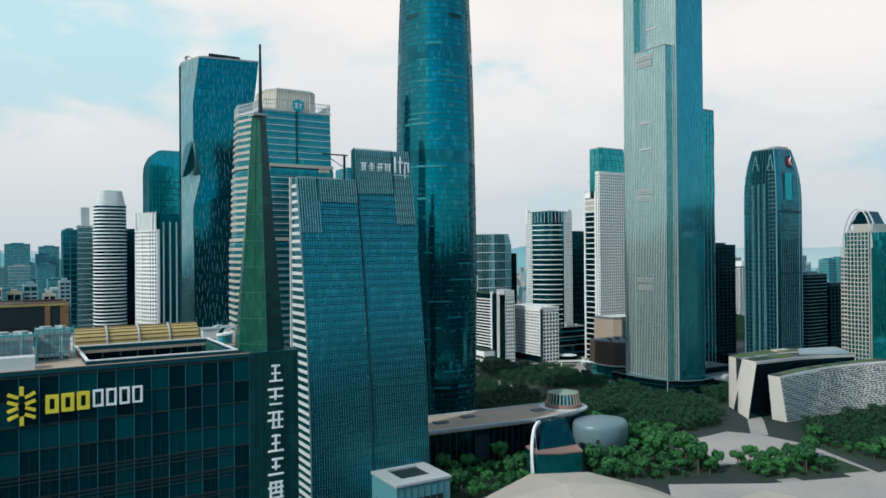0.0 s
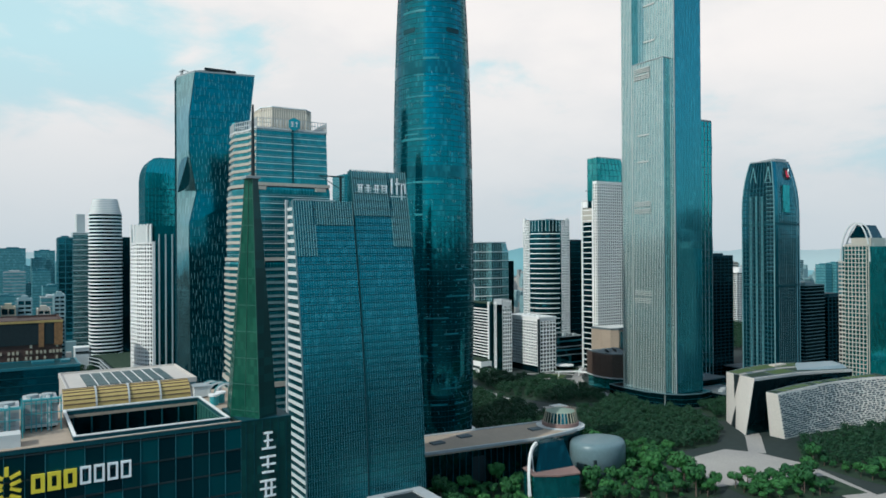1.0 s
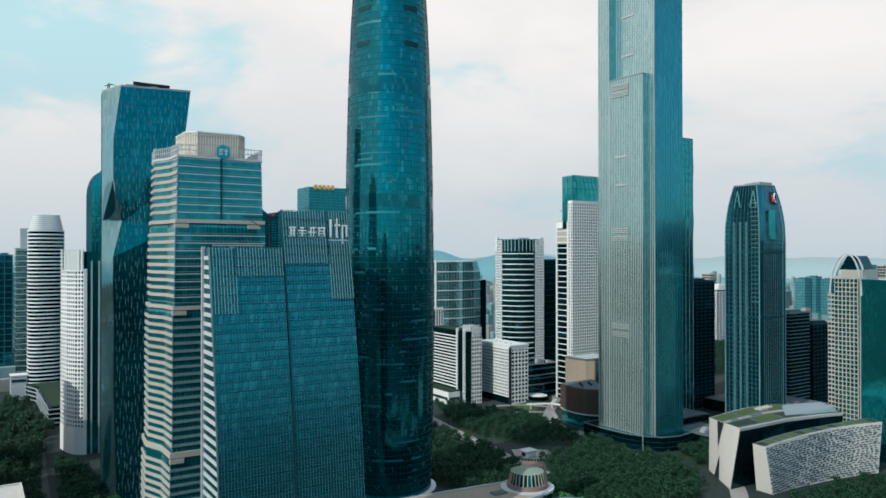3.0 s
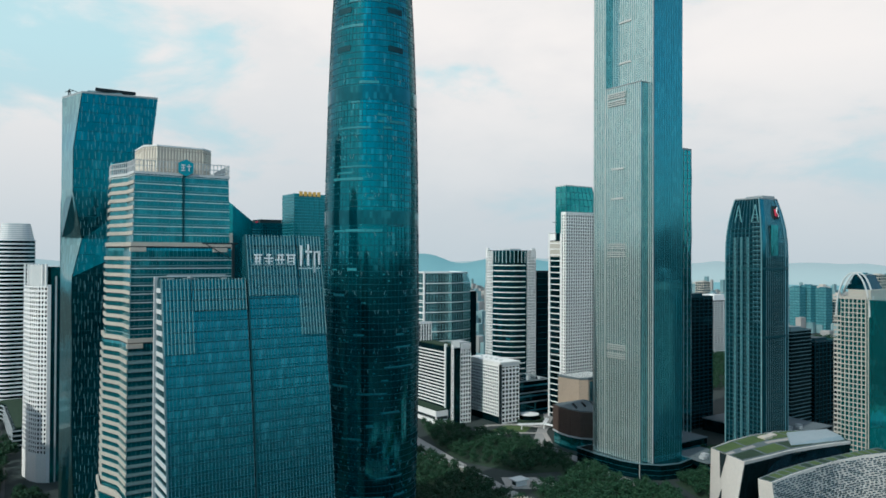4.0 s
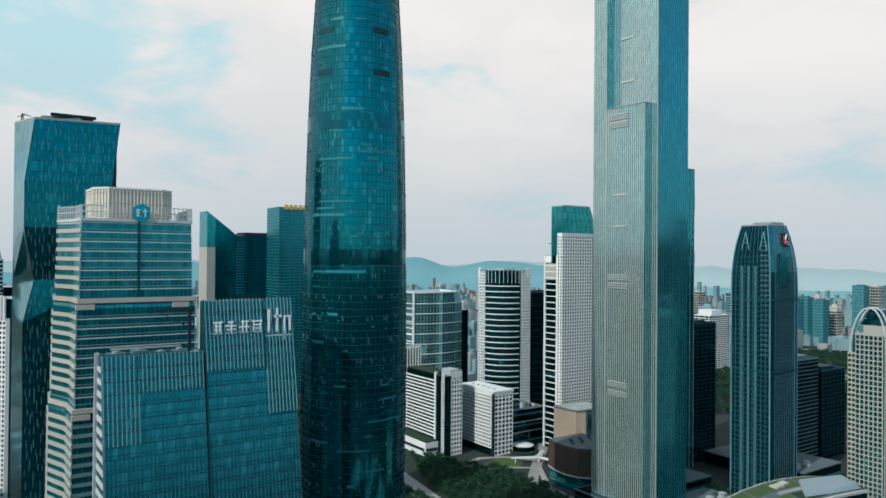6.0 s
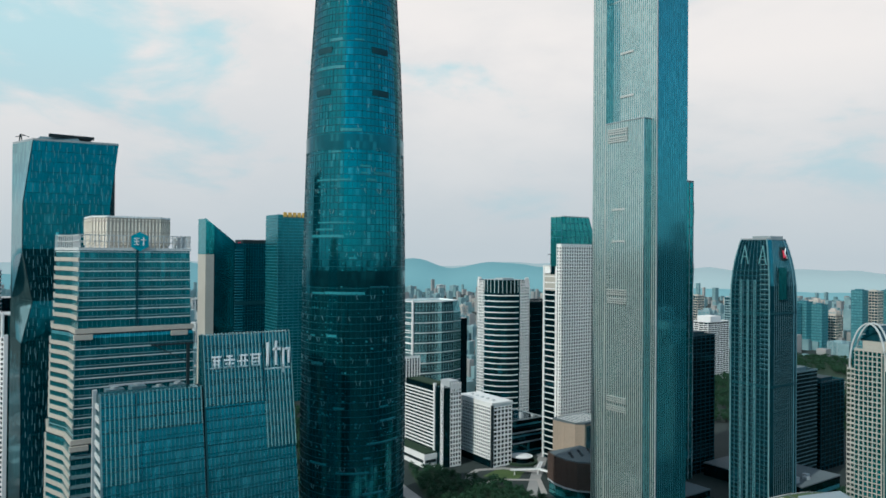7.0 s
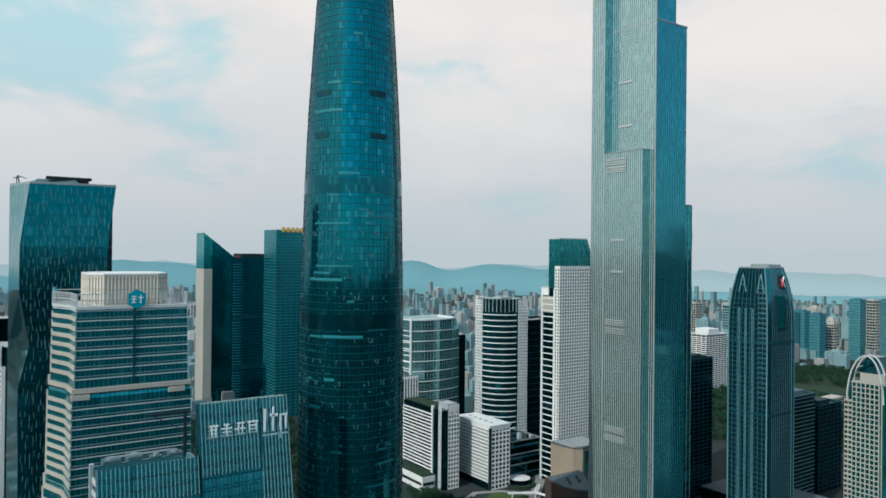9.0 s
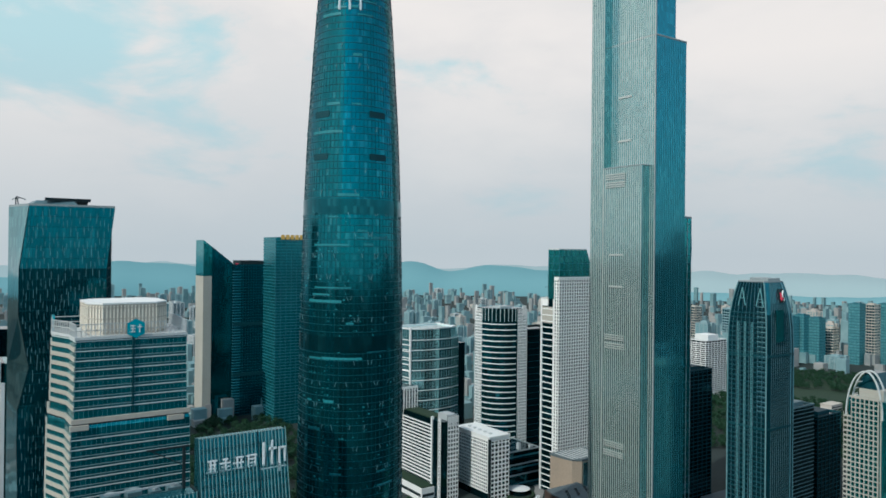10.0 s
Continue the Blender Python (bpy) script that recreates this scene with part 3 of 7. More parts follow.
me_panel = Geo().box(0.06, 2.94, 0, 0.3, 0.1, 3.95).mesh("glass_panel")
me_panel.materials.append(PANEL)
for r in range(10):
    for c in range(16):
        piece("glass_panel", me_panel, (-7 + 3 * c, BY0, 73.6 + 4.15 * r), bank)
for c in range(17):
    part("mullion", Geo().box(-7.05 + 3 * c, -6.95 + 3 * c, BY0 - 0.1, BY0 + 0.2, 70, BZ - 0.7), TEAL_METAL, bank)
for c in range(16):
    part("half_mullion", Geo().box(-5.53 + 3 * c, -5.47 + 3 * c, BY0 - 0.06, BY0 + 0.2, 70, 103), DARK_TEAL, bank)
for k in range(11):
    part("transom", Geo().box(-8, 41, BY0 - 0.1, BY0 + 0.25, 73.45 + 4.15 * k, 73.75 + 4.15 * k), DARK, bank)
for k in range(6):
    for j in range(3):
        part("louvre", Geo().box(-7, 38, BY0 - 0.14, BY0 + 0.1, 76.3 + 4.15 * k + 0.75 * j, 76.5 + 4.15 * k + 0.75 * j), DARK, bank)
# sign on the front: a ring of petals, then plain letter shapes
for x, z, dx, dz in ((0, 2.5, 0, 0.75), (0, -2.5, 0, 0.75), (1.25, 1.75, 0.75, 0.35), (-1.25, 1.75, -0.75, 0.35), (1.3, 0.55, 0.75, 0.3), (-1.3, 0.55, -0.75, 0.3), (1.3, -0.55, 0.75, -0.3), (-1.3, -0.55, -0.75, -0.3), (1.25, -1.75, 0.75, -0.35), (-1.25, -1.75, -0.75, -0.35)):
    part("sign_petal", Geo().bar((2.4 + x - dx, BY0 - 0.5, 110.4 + z - dz), (2.4 + x + dx, BY0 - 0.5, 110.4 + z + dz), 0.62, 0.5), SIGN_YELLOW, bank, "yellow sign petal")


def letter(parent, x, z, w, h, s, material, label):
    g = Geo()
    for a, b, c, d in ((x, x + s, z, z + h), (x + w - s, x + w, z, z + h), (x + s, x + w - s, z, z + s), (x + s, x + w - s, z + h - s, z + h)):
        g.box(a, b, BY0 - 0.7, BY0 - 0.3, c, d)
    part("sign_letter", g, material, parent, label)


for k in range(3):
    letter(bank, 5.9 + 2.4 * k, 108.7 + 0.05 * k, 2.0, 3.1, 0.62, SIGN_YELLOW, "yellow sign letter shape")
for k in range(4):
    letter(bank, 13.2 + 2.15 * k, 109.0, 1.7, 3.0, 0.36, SIGN_WHITE, "white sign letter shape")
glyphs(bank, (41, BY0), (51, BY0), 3.6, 110.2, 12, 3.1, 3.4, 1.25, 0.42, SIGN_WHITE, upright=True, label="white sign bars in a column")

# vaulted straw-coloured screen behind the courtyard
vault = thing("vaulted_screen", "straw-coloured ribbed vault on the bank roof", "roof screen", (25, 172, BZ))
for k in range(4):
    x0, x1 = 12.6 + 6.4 * k, 18.8 + 6.4 * k
    arc = [(170.2 + 3.6 * (1 - math.cos(radians(a))), BZ + 0.4 + 3.6 * math.sin(radians(a))) for a in range(0, 100, 15)]
    g, n = Geo(), len(arc)
    for x in (x0, x1):
        g.v += [(x, ya, za) for ya, za in arc] + [(x, ya + 0.25, za - 0.25) for ya, za in arc[::-1]]
    g.f += [(k, k + 2 * n, (k + 1) % (2 * n) + 2 * n, (k + 1) % (2 * n)) for k in range(2 * n)]
    g.f += [tuple(range(2 * n)), tuple(range(4 * n - 1, 2 * n - 1, -1))]
    seg = part("vault_segment", g, STRAW, vault)
    for ya, za in arc[1:]:
        part("batten", Geo().box(x0, x1, ya - 0.12, ya + 0.05, za - 0.06, za + 0.1), BROWN, seg)
    if k:
        hoop = Geo()
        for (ya, za), (yb, zb) in zip(arc, arc[1:]):
            hoop.bar((x0 - 0.15, ya - 0.2, za + 0.15), (x0 - 0.15, yb - 0.2, zb + 0.15), 0.34)
        part("vault_rib", hoop, GREY, vault, "grey hoop over the vault")
part("kerb", Geo().box(12.2, 38.8, 169.7, 176.5, BZ, BZ + 0.5), GREY, vault)

for x, y, w, d, h in ((-2.5, 152, 7, 8, 5.0), (5.2, 156, 5.6, 7, 5.4), (-12, 150, 8, 8, 4.5)):
    u = thing("cooling_unit", "pale metal cooling unit with pipes on the bank roof", "cooling unit", (x + w / 2, y + d / 2, BZ), "cooling units on the bank roof")
    casing = part("casing", Geo().box(x, x + w, y, y + d, BZ + 0.4, BZ + h), GREY, u)
    part("plinth", Geo().box(x + 0.3, x + w - 0.3, y + 0.3, y + d - 0.3, BZ, BZ + 0.4), DARK, u)
    for k in range(2):
        part("fan_ring", Geo().prism(disc(x + w * (0.28 + 0.44 * k), y + d / 2, w * 0.19, 12), BZ + h, BZ + h + 0.6), STEEL, casing)
    for k in range(3):
        part("pipe", Geo().bar((x - 0.3, y - 0.5 - 0.5 * k, BZ + h + 0.3), (x + w + 0.4, y - 0.5 - 0.5 * k, BZ + h + 0.3), 0.28), PIPE, u, "teal painted pipe")
        part("pipe_leg", Geo().box(x + w * k / 3, x + w * k / 3 + 0.2, y - 1.6, y - 1.4, BZ, BZ + h + 0.2), PIPE, u)
    for k in range(5):
        part("frame_post", Geo().box(x - 0.5 + (w + 0.8) * k / 4, x - 0.32 + (w + 0.8) * k / 4, y - 2.2, y - 2.02, BZ, BZ + h + 1.1), PIPE, u)
    for k in range(3):
        part("frame_rail", Geo().box(x - 0.6, x + w + 0.6, y - 2.24, y - 2.06, BZ + 1.4 + 1.9 * k, BZ + 1.54 + 1.9 * k), PIPE, u)
    part("riser", Geo().bar((x + w * 0.7, y - 1.0, BZ), (x + w * 0.7, y - 1.0, BZ + h + 0.9), 0.5), WHITE, u)
    part("header_pipe", Geo().bar((x + 0.2, y - 1.2, BZ + 1.0), (x + w - 0.2, y - 1.2, BZ + 1.0), 0.6), GREY_PALE, u)
    for j in range(4):
        part("grille", Geo().box(x + 0.6, x + w - 0.6, y - 0.12, y, BZ + 1.2 + 0.7 * j, BZ + 1.45 + 0.7 * j), STEEL, casing)
for x, y in ((40.6, 160), (42.5, 162), (45, 159)):
    u = thing("roof_fan", "small teal and white fan unit on the roof", "fan unit", (x, y, BZ), "fan units on the bank roof")
    part("casing", Geo().prism(disc(x, y, 0.9, 10), BZ, BZ + 2.0), PIPE, u)
    part("cap", Geo().prism(disc(x, y, 1.15, 10), BZ + 2.0, BZ + 2.4), WHITE, u)
tank = thing("roof_tank", "pale box-shaped water tank on the bank roof", "tank", (39.6, 171, BZ), "plant beside the obelisk")
part("casing", Geo().box(38.6, 42.2, 169.2, 173.4, BZ + 0.3, BZ + 2.5), GREY_PALE, tank)
part("plinth", Geo().box(38.9, 41.9, 169.5, 173.1, BZ, BZ + 0.3), DARK, tank)
part("lid", Geo().box(38.4, 42.4, 169.0, 173.6, BZ + 2.5, BZ + 2.7), STEEL, tank)
for x, y, w in ((43.0, 171.5, 2.2), (44.2, 169.2, 2.4), (45.2, 166.6, 2.4)):
    loop = thing("pipe_loop", "grey arched pipe loop on the bank roof", "pipe", (x, y, BZ), "pipe loops on the bank roof")
    for j in range(3):
        g, pts = Geo(), [(x + w * math.cos(radians(a)), y + 0.7 * j, BZ + 1.2 + 1.9 * math.sin(radians(a))) for a in range(0, 181, 20)]
        for a, b in zip([(x + w, y + 0.7 * j, BZ)] + pts, pts + [(x - w, y + 0.7 * j, BZ)]):
            g.bar(a, b, 0.3)
        part("pipe", g, (GREY_PALE, STEEL, PIPE)[j], loop)
    part("clamp", Geo().box(x - 0.2, x + 0.2, y - 0.3, y + 1.8, BZ + 2.9, BZ + 3.0), STEEL, loop)
duct = solo("roof_duct", Geo().box(-6, 4.5, 143.5, 147.0, BZ, BZ + 2.2), GREY_PALE, "low white duct box on the bank roof", "duct", base=(0, 145, BZ))

# corner tower that narrows to a mast
spire = thing("obelisk_tower", "green glass obelisk with a mast at the bank's corner", "tower", (46, 148, 0))
ob_rings = [([(44.6, 140.95), (48.8, 143.2), (48.2, 154.5), (42.0, 154.5), (40.6, 146.8)], BZ), ([(43.2, 140.2), (44.4, 140.9), (44.2, 143), (42.6, 143), (42.1, 141.6)], 163)]
part("shaft", Geo().loft(ob_rings), GLASS_GREEN, spire)
rib_parts(spire, ob_rings, 3.2, 0.1, 0.08, GREEN_METAL)
# skin over the unlit side: its shade is put into darker glass
sd = [[tuple(Vector(r[0])), tuple(Vector(r[1])), tuple(Vector(r[1]) + Vector((-0.2, 0.5))), tuple(Vector(r[0]) + Vector((-0.2, 0.5)))] for r, _ in ob_rings]
part("shaded_face", Geo().loft([([(x + 0.06, y - 0.12) for x, y in sd[0]], BZ), ([(x + 0.06, y - 0.12) for x, y in sd[1]], 163)]), GLASS_NIGHT, spire, "obelisk face with its shade put into darker glass")
for k in range(9):
    z = BZ + 1.5 + 5.2 * k
    part("transom", Geo().hoop(grown(ring_at(ob_rings, z), 0.1), grown(ring_at(ob_rings, z), -0.1), z, z + 0.14), GREEN_METAL, spire)
part("cap", Geo().box(41.9, 44.7, 139.9, 143.3, 163, 163.5), STEEL, spire)
part("mast", Geo().loft([(disc(43.7, 141.5, 0.42, 8), 163.5), (disc(43.7, 141.5, 0.22, 8), 177.5)]), DARK, spire, "dark steel mast")

# low hall behind the bank with glass panels on its roof
hall = thing("panel_roof_hall", "hall with an oversailing white roof set with panels", "building", (36, 262, 0))
part("body", Geo().loft([(rect(20.5, 54, 252, 274), 0), (rect(20.5, 54, 252, 274), 98), (rect(19, 55.8, 245.0, 278), 107)]), HALL_TEAL, hall)
part("west_wall", Geo().box(18.4, 20.4, 245.2, 277.6, 60, 107), HALL_ROOF, hall, "pale end wall")
hroof = part("roof_slab", Geo().box(18.2, 56, 244.6, 278.5, 107, 108), HALL_ROOF, hall, "pale warm roof slab")
for c in range(8):
    for r in range(4):
        part("roof_panel", Geo().box(24.2 + 3.2 * c, 27.05 + 3.2 * c, 248.2 + 6.1 * r, 254.15 + 6.1 * r, 108, 108.3), SOLAR, hroof, "dark glass roof panel")
    if c:
        part("panel_divider", Geo().box(24.0 + 3.2 * c, 24.15 + 3.2 * c, 248.2, 272.45, 108, 108.4), WHITE, hroof)
part("roof_kerb", Geo().hoop(rect(18.2, 56, 244.6, 278.5), rect(18.8, 55.4, 245.2, 277.9), 108, 108.5), HALL_ROOF, hroof)
# solid dark block in front of the wall paints the recess's shade
part("entrance_shade", Geo().loft([([(27, 249.2), (37, 249.2), (37, 252), (27, 252)], 84), ([(21, 244.9), (45, 244.9), (45, 252), (21, 252)], 106.2)]), DARK, hall, "dark block standing for the shade of an entrance recess")
part("recess_lamp", Geo().box(27, 28.6, 248.4, 249.6, 93, 95), GREY_PALE, hall)

# ---- twin-bladed office tower with a leaning glass front ----
FRONT = [(0, 345.0), (50, 347.0), (92, 350.5), (122, 355.0), (150, 359.5), (176, 364.5), (194, 368.0)]


FRONT_CURVE = np.polyfit([a for a, _ in FRONT], [b for _, b in FRONT], 3)


def front_y(z):
    return float(np.polyval(FRONT_CURVE, z))


def front_rings(x0, x1, z0, z1, out=0.0):
    zs = [z0] + [z for z in range(6, 194, 6) if z0 + 1 < z < z1 - 1] + [z1]
    return [(rect(x0, x1, front_y(z) - out, max(372.0, front_y(z) + 4)), z) for z in zs]


def blade(parent, x0, x1, top):
    rings = front_rings(x0, x1, 0, top)
    part("glass_front", Geo().loft(rings), GLASS_BLUE, parent)
    rib_parts(parent, rings, 1.4, 0.13, 0.18, RIB_BLUE, sides=(0,))
    z = 4.0
    while z < top - 2:
        part("spandrel", Geo().box(x0, x1, front_y(z) - 0.12, front_y(z) + 0.4, z, z + 0.4), SPANDREL, parent)
        part("sill_line", Geo().box(x0, x1, front_y(z) - 0.16, front_y(z) + 0.3, z + 1.6, z + 1.7), SPANDREL, parent)
        z += 4.2
    part("edge_fin", Geo().loft([([(x0 - 0.35, y - 0.5), (x0 + 0.25, y - 0.5), (x0 + 0.25, y + 0.6), (x0 - 0.35, y + 0.6)], z) for z, y in [(z, front_y(z)) for z in [a for a in range(0, 190, 12) if a < top - 2] + [top + 0.6]]]), STEEL_BLUE if x0 < 140 else DARK_TEAL, parent, "slim edge fin")


def screen(parent, x0, x1, z0, z1):
    """Open louvre screen standing before the glass."""
    rib_parts(parent, front_rings(x0, x1, z0, z1, 0.45), 1.4, 0.24, 0.34, SCREEN, "screen_blade", sides=(0,))
    z = z0
    while z < z1:
        part("screen_rail", Geo().box(x0, x1, front_y(z) - 0.6, front_y(z) - 0.2, z, z + 0.16), SPANDREL, parent)
        z += 4.2


twin = thing("twin_blade_tower", "blue glass office tower with two leaning fronts", "tower", (166, 370, 0))
blade(twin, 131.7, 165.3, 176.0)
blade(twin, 166.3, 200.0, 194.0)
screen(twin, 131.7, 143.0, 147, 176.6)
screen(twin, 143.0, 165.0, 163.5, 176.6)
screen(twin, 166.6, 189.0, 169.0, 194.8)
screen(twin, 189.0, 200.0, 152.0, 194.8)
part("core", Geo().box(146, 186, 372, 382, 0, 170), GLASS_DARK, twin)
part("slot", Geo().loft([(rect(164.9, 166.7, front_y(z) + 1.2, 372), z) for z in range(0, 177, 16)]), DARK, twin)
z = 3.0
while z < 172:
    part("side_slab", Geo().prism([(131.35, front_y(z) + 0.5), (131.9, front_y(z) + 0.5), (131.9, 372), (131.35, 372)], z, z + 1.7), GREY_PALE, twin, "white side slab")
    z += 4.2
part("back_fin", Geo().box(130.6, 132.0, 371.4, 373, 0, 177), GREY, twin)
glyphs(twin, (166.6, 367.0 - 1.2), (200, 367.0 - 1.2), 2.2, 181.8, 4, 4.1, 4.8, 0.9, 0.7, SIGN_WHITE, label="white sign bars")
for x, w, z0, z1 in ((190.0, 0.9, 181.5, 190.5), (193.4, 0.7, 181.5, 191), (192.6, 3.0, 187.3, 188.2), (196.4, 0.7, 178.5, 188), (196.8, 2.6, 187.3, 188.0), (198.6, 0.7, 182, 187.6), (189, 10.5, 180.2, 180.7)):
    part("sign_bar", Geo().box(x, x + w, 364.9, 365.3, z0, z1), SIGN_WHITE, twin, "white sign bar")
for x, y, w, d, h in ((136, 378, 6, 5, 5), (144, 376, 5, 6, 7), (152, 377, 4, 4, 4), (158, 376, 5, 4, 5.5)):
    u = thing("roof_plant_unit", "grey plant unit on the tower roof", "plant unit", (x + w / 2, y + d / 2, 170), "plant units on the twin tower")
    part("casing", Geo().box(x, x + w, y, y + d, 170, 173.5 + h * 0.4), STEEL_BLUE, u)
    part("hood", Geo().prism(disc(x + w / 2, y + d / 2, w * 0.25, 10), 173.5 + h * 0.4, 174.2 + h * 0.4), STEEL, u)
gantry = thing("cleaning_gantry", "thin steel cleaning gantry on the roof", "gantry", (163, 374, 170))
part("column", Geo().box(162.6, 163.6, 373.5, 374.5, 170, 191), DARK, gantry)
part("arm", Geo().bar((150, 374, 191), (165, 374, 191), 0.7), DARK, gantry)
part("stay", Geo().bar((151, 374, 191), (163, 374, 184), 0.35), DARK, gantry)
part("pipe_run", Geo().bar((136, 374.5, 177.6), (160, 374.5, 177.6), 0.6), GREY, gantry)

# ---- banded stone and glass tower with a drum on the roof ----
def rf_ring(k):
    return [(135 - k, 436 - k), (180 + k, 436 - k), (184 + k, 480 + k), (131 - k, 480 + k), (129.5 - k, 466), (134.5 - k, 451)]


drum = thing("banded_office_tower", "pale banded office tower with an octagonal roof drum", "tower", (157, 458, 0))
RF = [(rf_ring(5), 0), (rf_ring(4.4), 66), (rf_ring(3.2), 70), (rf_ring(3.0), 142), (rf_ring(2.0), 146), (rf_ring(1.6), 188), (rf_ring(0.6), 192), (rf_ring(0), 226)]
part("glass_body", Geo().loft(RF), GLASS_BANDED, drum)
LEDGES = ((64, 71), (141, 147), (187, 193))
bands(drum, RF, 3.0, 226, 4.1, 0.42, 0.2, BAND_PALE, skip=LEDGES)
bands(drum, RF, 4.3, 226, 4.1, 0.28, 0.2, BAND_GREY, skip=LEDGES)
rib_parts(drum, RF, 2.2, 0.12, 0.14, TEAL_METAL, sides=(0,))
z = 3.0
while z < 222:
    if not any(a <= z <= b for a, b in LEDGES):
        r = ring_at(RF, z)
        o, i = grown(r, 0.55), grown(r, -0.2)
        part("west_spandrel", Geo().prism([o[3], o[4], o[5], o[0], i[0], i[5], i[4], i[3]][::1], z + 0.05, z + 1.8), STONE_WEST, drum, "weathered cream spandrel")
    z += 4.1
z = 3.0
while z < 140:
    if not any(a <= z <= b for a, b in LEDGES):
        p, q = ring_at(RF, z)[0], ring_at(RF, z)[1]
        part("south_spandrel", wall_box(Geo(), p, q, 0, q[0] - p[0], z + 0.1, z + 1.15, 0.34), BAND_GREY, drum)
    z += 4.1
for a, b in LEDGES:
    r = ring_at(RF, a + 3)
    part("ledge", Geo().hoop(grown(r, 0.7), grown(r, -0.3), a + 3.2, b - 0.8), STONE_WEST, drum, "deep cream ledge")
    # dark hoop below the ledge paints the shade of a recess
    part("ledge_shade", Geo().hoop(grown(r, 0.15), grown(r, -0.3), a - 0.8, a + 3.2), DARK, drum, "dark band standing for the shaded recess under a ledge")
    for k in range(2):
        x = ring_at(RF, a)[0][0]
        part("ledge_balcony", Geo().box(x - 0.6 + 39 * k, x + 6.5 + 39 * k, ring_at(RF, a)[0][1] - 1.1, ring_at(RF, a)[0][1] + 1, a + 0.6, a + 2.7), STONE_WEST, drum)
part("centre_mullion", Geo().box(157.2, 158.0, 435.0, 437, 146, 226), DARK_TEAL, drum)
DR = [(141, 446), (146, 440), (168, 440), (173.5, 446), (173.5, 466), (168, 472), (146, 472), (141, 466)]
dr = part("roof_drum", Geo().prism(DR, 226, 239.6), CREAM, drum, "cream louvred drum")
part("drum_cap", Geo().prism(grown(DR, 0.4), 239.6, 240.4), WHITE, drum)
for g in rib_list([(DR, 227.6), (DR, 239.2)], 1.5, 0.5, 0.35):
    part("louvre", g, PALE_STRAW_RIB, dr)
for k in range(3):
    part("louvre_rail", Geo().hoop(grown(DR, 0.42), DR, 228.4 + 4.8 * k, 228.8 + 4.8 * k), CREAM, dr)
ter = part("terrace_slab", Geo().prism(grown(rf_ring(0), 0.6), 225.2, 226.4), GREY_PALE, drum)
for zz in (229.0, 231.6):
    part("screen_rail", Geo().hoop(grown(rf_ring(0), 0.4), grown(rf_ring(0), 0.1), zz, zz + 0.35), GREY_PALE, ter)
for g in rib_list([(rf_ring(0), 226.4), (rf_ring(0), 232.0)], 1.9, 0.3, 0.4, sides=(0, 1, 3, 4, 5)):
    part("screen_post", g, GREY_PALE, ter)
hexa = [(-3.6, 0), (-3.6, -2.4), (0, -4.2), (3.6, -2.4), (3.6, 2.4), (0, 4.2), (-3.6, 2.4)][1:]
plate = part("sign_plate", Geo().face(*[(158.5 + a, 434.6, 229.3 + b) for a, b in hexa]).face(*[(158.5 + a, 435.2, 229.3 + b) for a, b in hexa[::-1]]), SIGN_TEAL, drum, "teal hexagonal sign plate")
for a, b, c, d in ((-2.4, -0.4, 1.0, 1.4), (-2.4, -0.4, -0.2, 0.2), (-2.4, -0.4, -1.6, -1.2), (0.4, 2.4, 0.5, 0.9), (1.2, 1.6, -1.8, 1.8), (-1.6, -1.2, -1.6, 1.6)):
    part("sign_bar", Geo().box(158.5 + a, 158.5 + b, 434.3, 434.55, 229.3 + c, 229.3 + d), SIGN_WHITE, plate, "white sign bar")
part("sign_plate", Geo().box(130.2, 130.8, 469, 474.5, 226.6, 233.4), SIGN_TEAL, drum, "teal sign plate")

# ---- dark folded tower ----
lea = thing("folded_glass_tower", "tall dark teal glass tower with folded faces", "tower", (148, 585, 0))
FOLD = [(0, 127.0, 171), (80, 124.6, 170), (128, 124.6, 170.5), (154, 124.0, 170.5), (172, 124.2, 170.5), (196, 129.6, 170), (226, 124.2, 168.2), (252, 124.2, 168.4), (288, 128.8, 172.5)]
LE = [([(a, 571), (b, 563.5), (179, 610), (122, 612), (120.6, 597)], z) for z, a, b in FOLD]
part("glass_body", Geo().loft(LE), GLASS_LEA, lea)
# west face, mirrored sky in its pale colour, ruled from upright edge to zigzag fold
west, cols = Geo(), 7
levels = sorted({z for z, _, _ in FOLD} | set(range(6, 288, 6)))
for z in levels:
    a = float(np.interp(z, [f[0] for f in FOLD], [f[1] for f in FOLD]))
    p, q = Vector((120.6, 597.2)), Vector((a - 0.1, 570.8))
    m = Vector((q.y - p.y, p.x - q.x)).normalized() * 0.25
    west.v += [(*(p.lerp(q, c / (cols - 1)) + m), z) for c in range(cols)]
for r in range(len(levels) - 1):
    west.f += [(cols * r + c, cols * r + c + 1, cols * r + cols + c + 1, cols * r + cols + c) for c in range(cols - 1)]
part("west_face", west, GLASS_WEST, lea, "west glass face, mirrored sky put into its pale colour", smooth=True)
strip_me = Geo().box(-0.1, 0.1, -0.1, 0.3, 0, 4.5).mesh("light_strip")
strip_me.materials.append(DASH)
rng = random.Random(4)
for row in range(24):
    z = 6 + 12.0 * row
    r = ring_at(LE, z + 3)
    for c in range(12):
        s = (c + 0.5 + (0.5 if row % 2 else 0)) / 12.6
        p = Vector(r[0]).lerp(Vector(r[1]), s)
        piece("light_strip", strip_me, (p.x, p.y - 0.05, z + rng.uniform(-2, 2)), lea)
more = Geo()
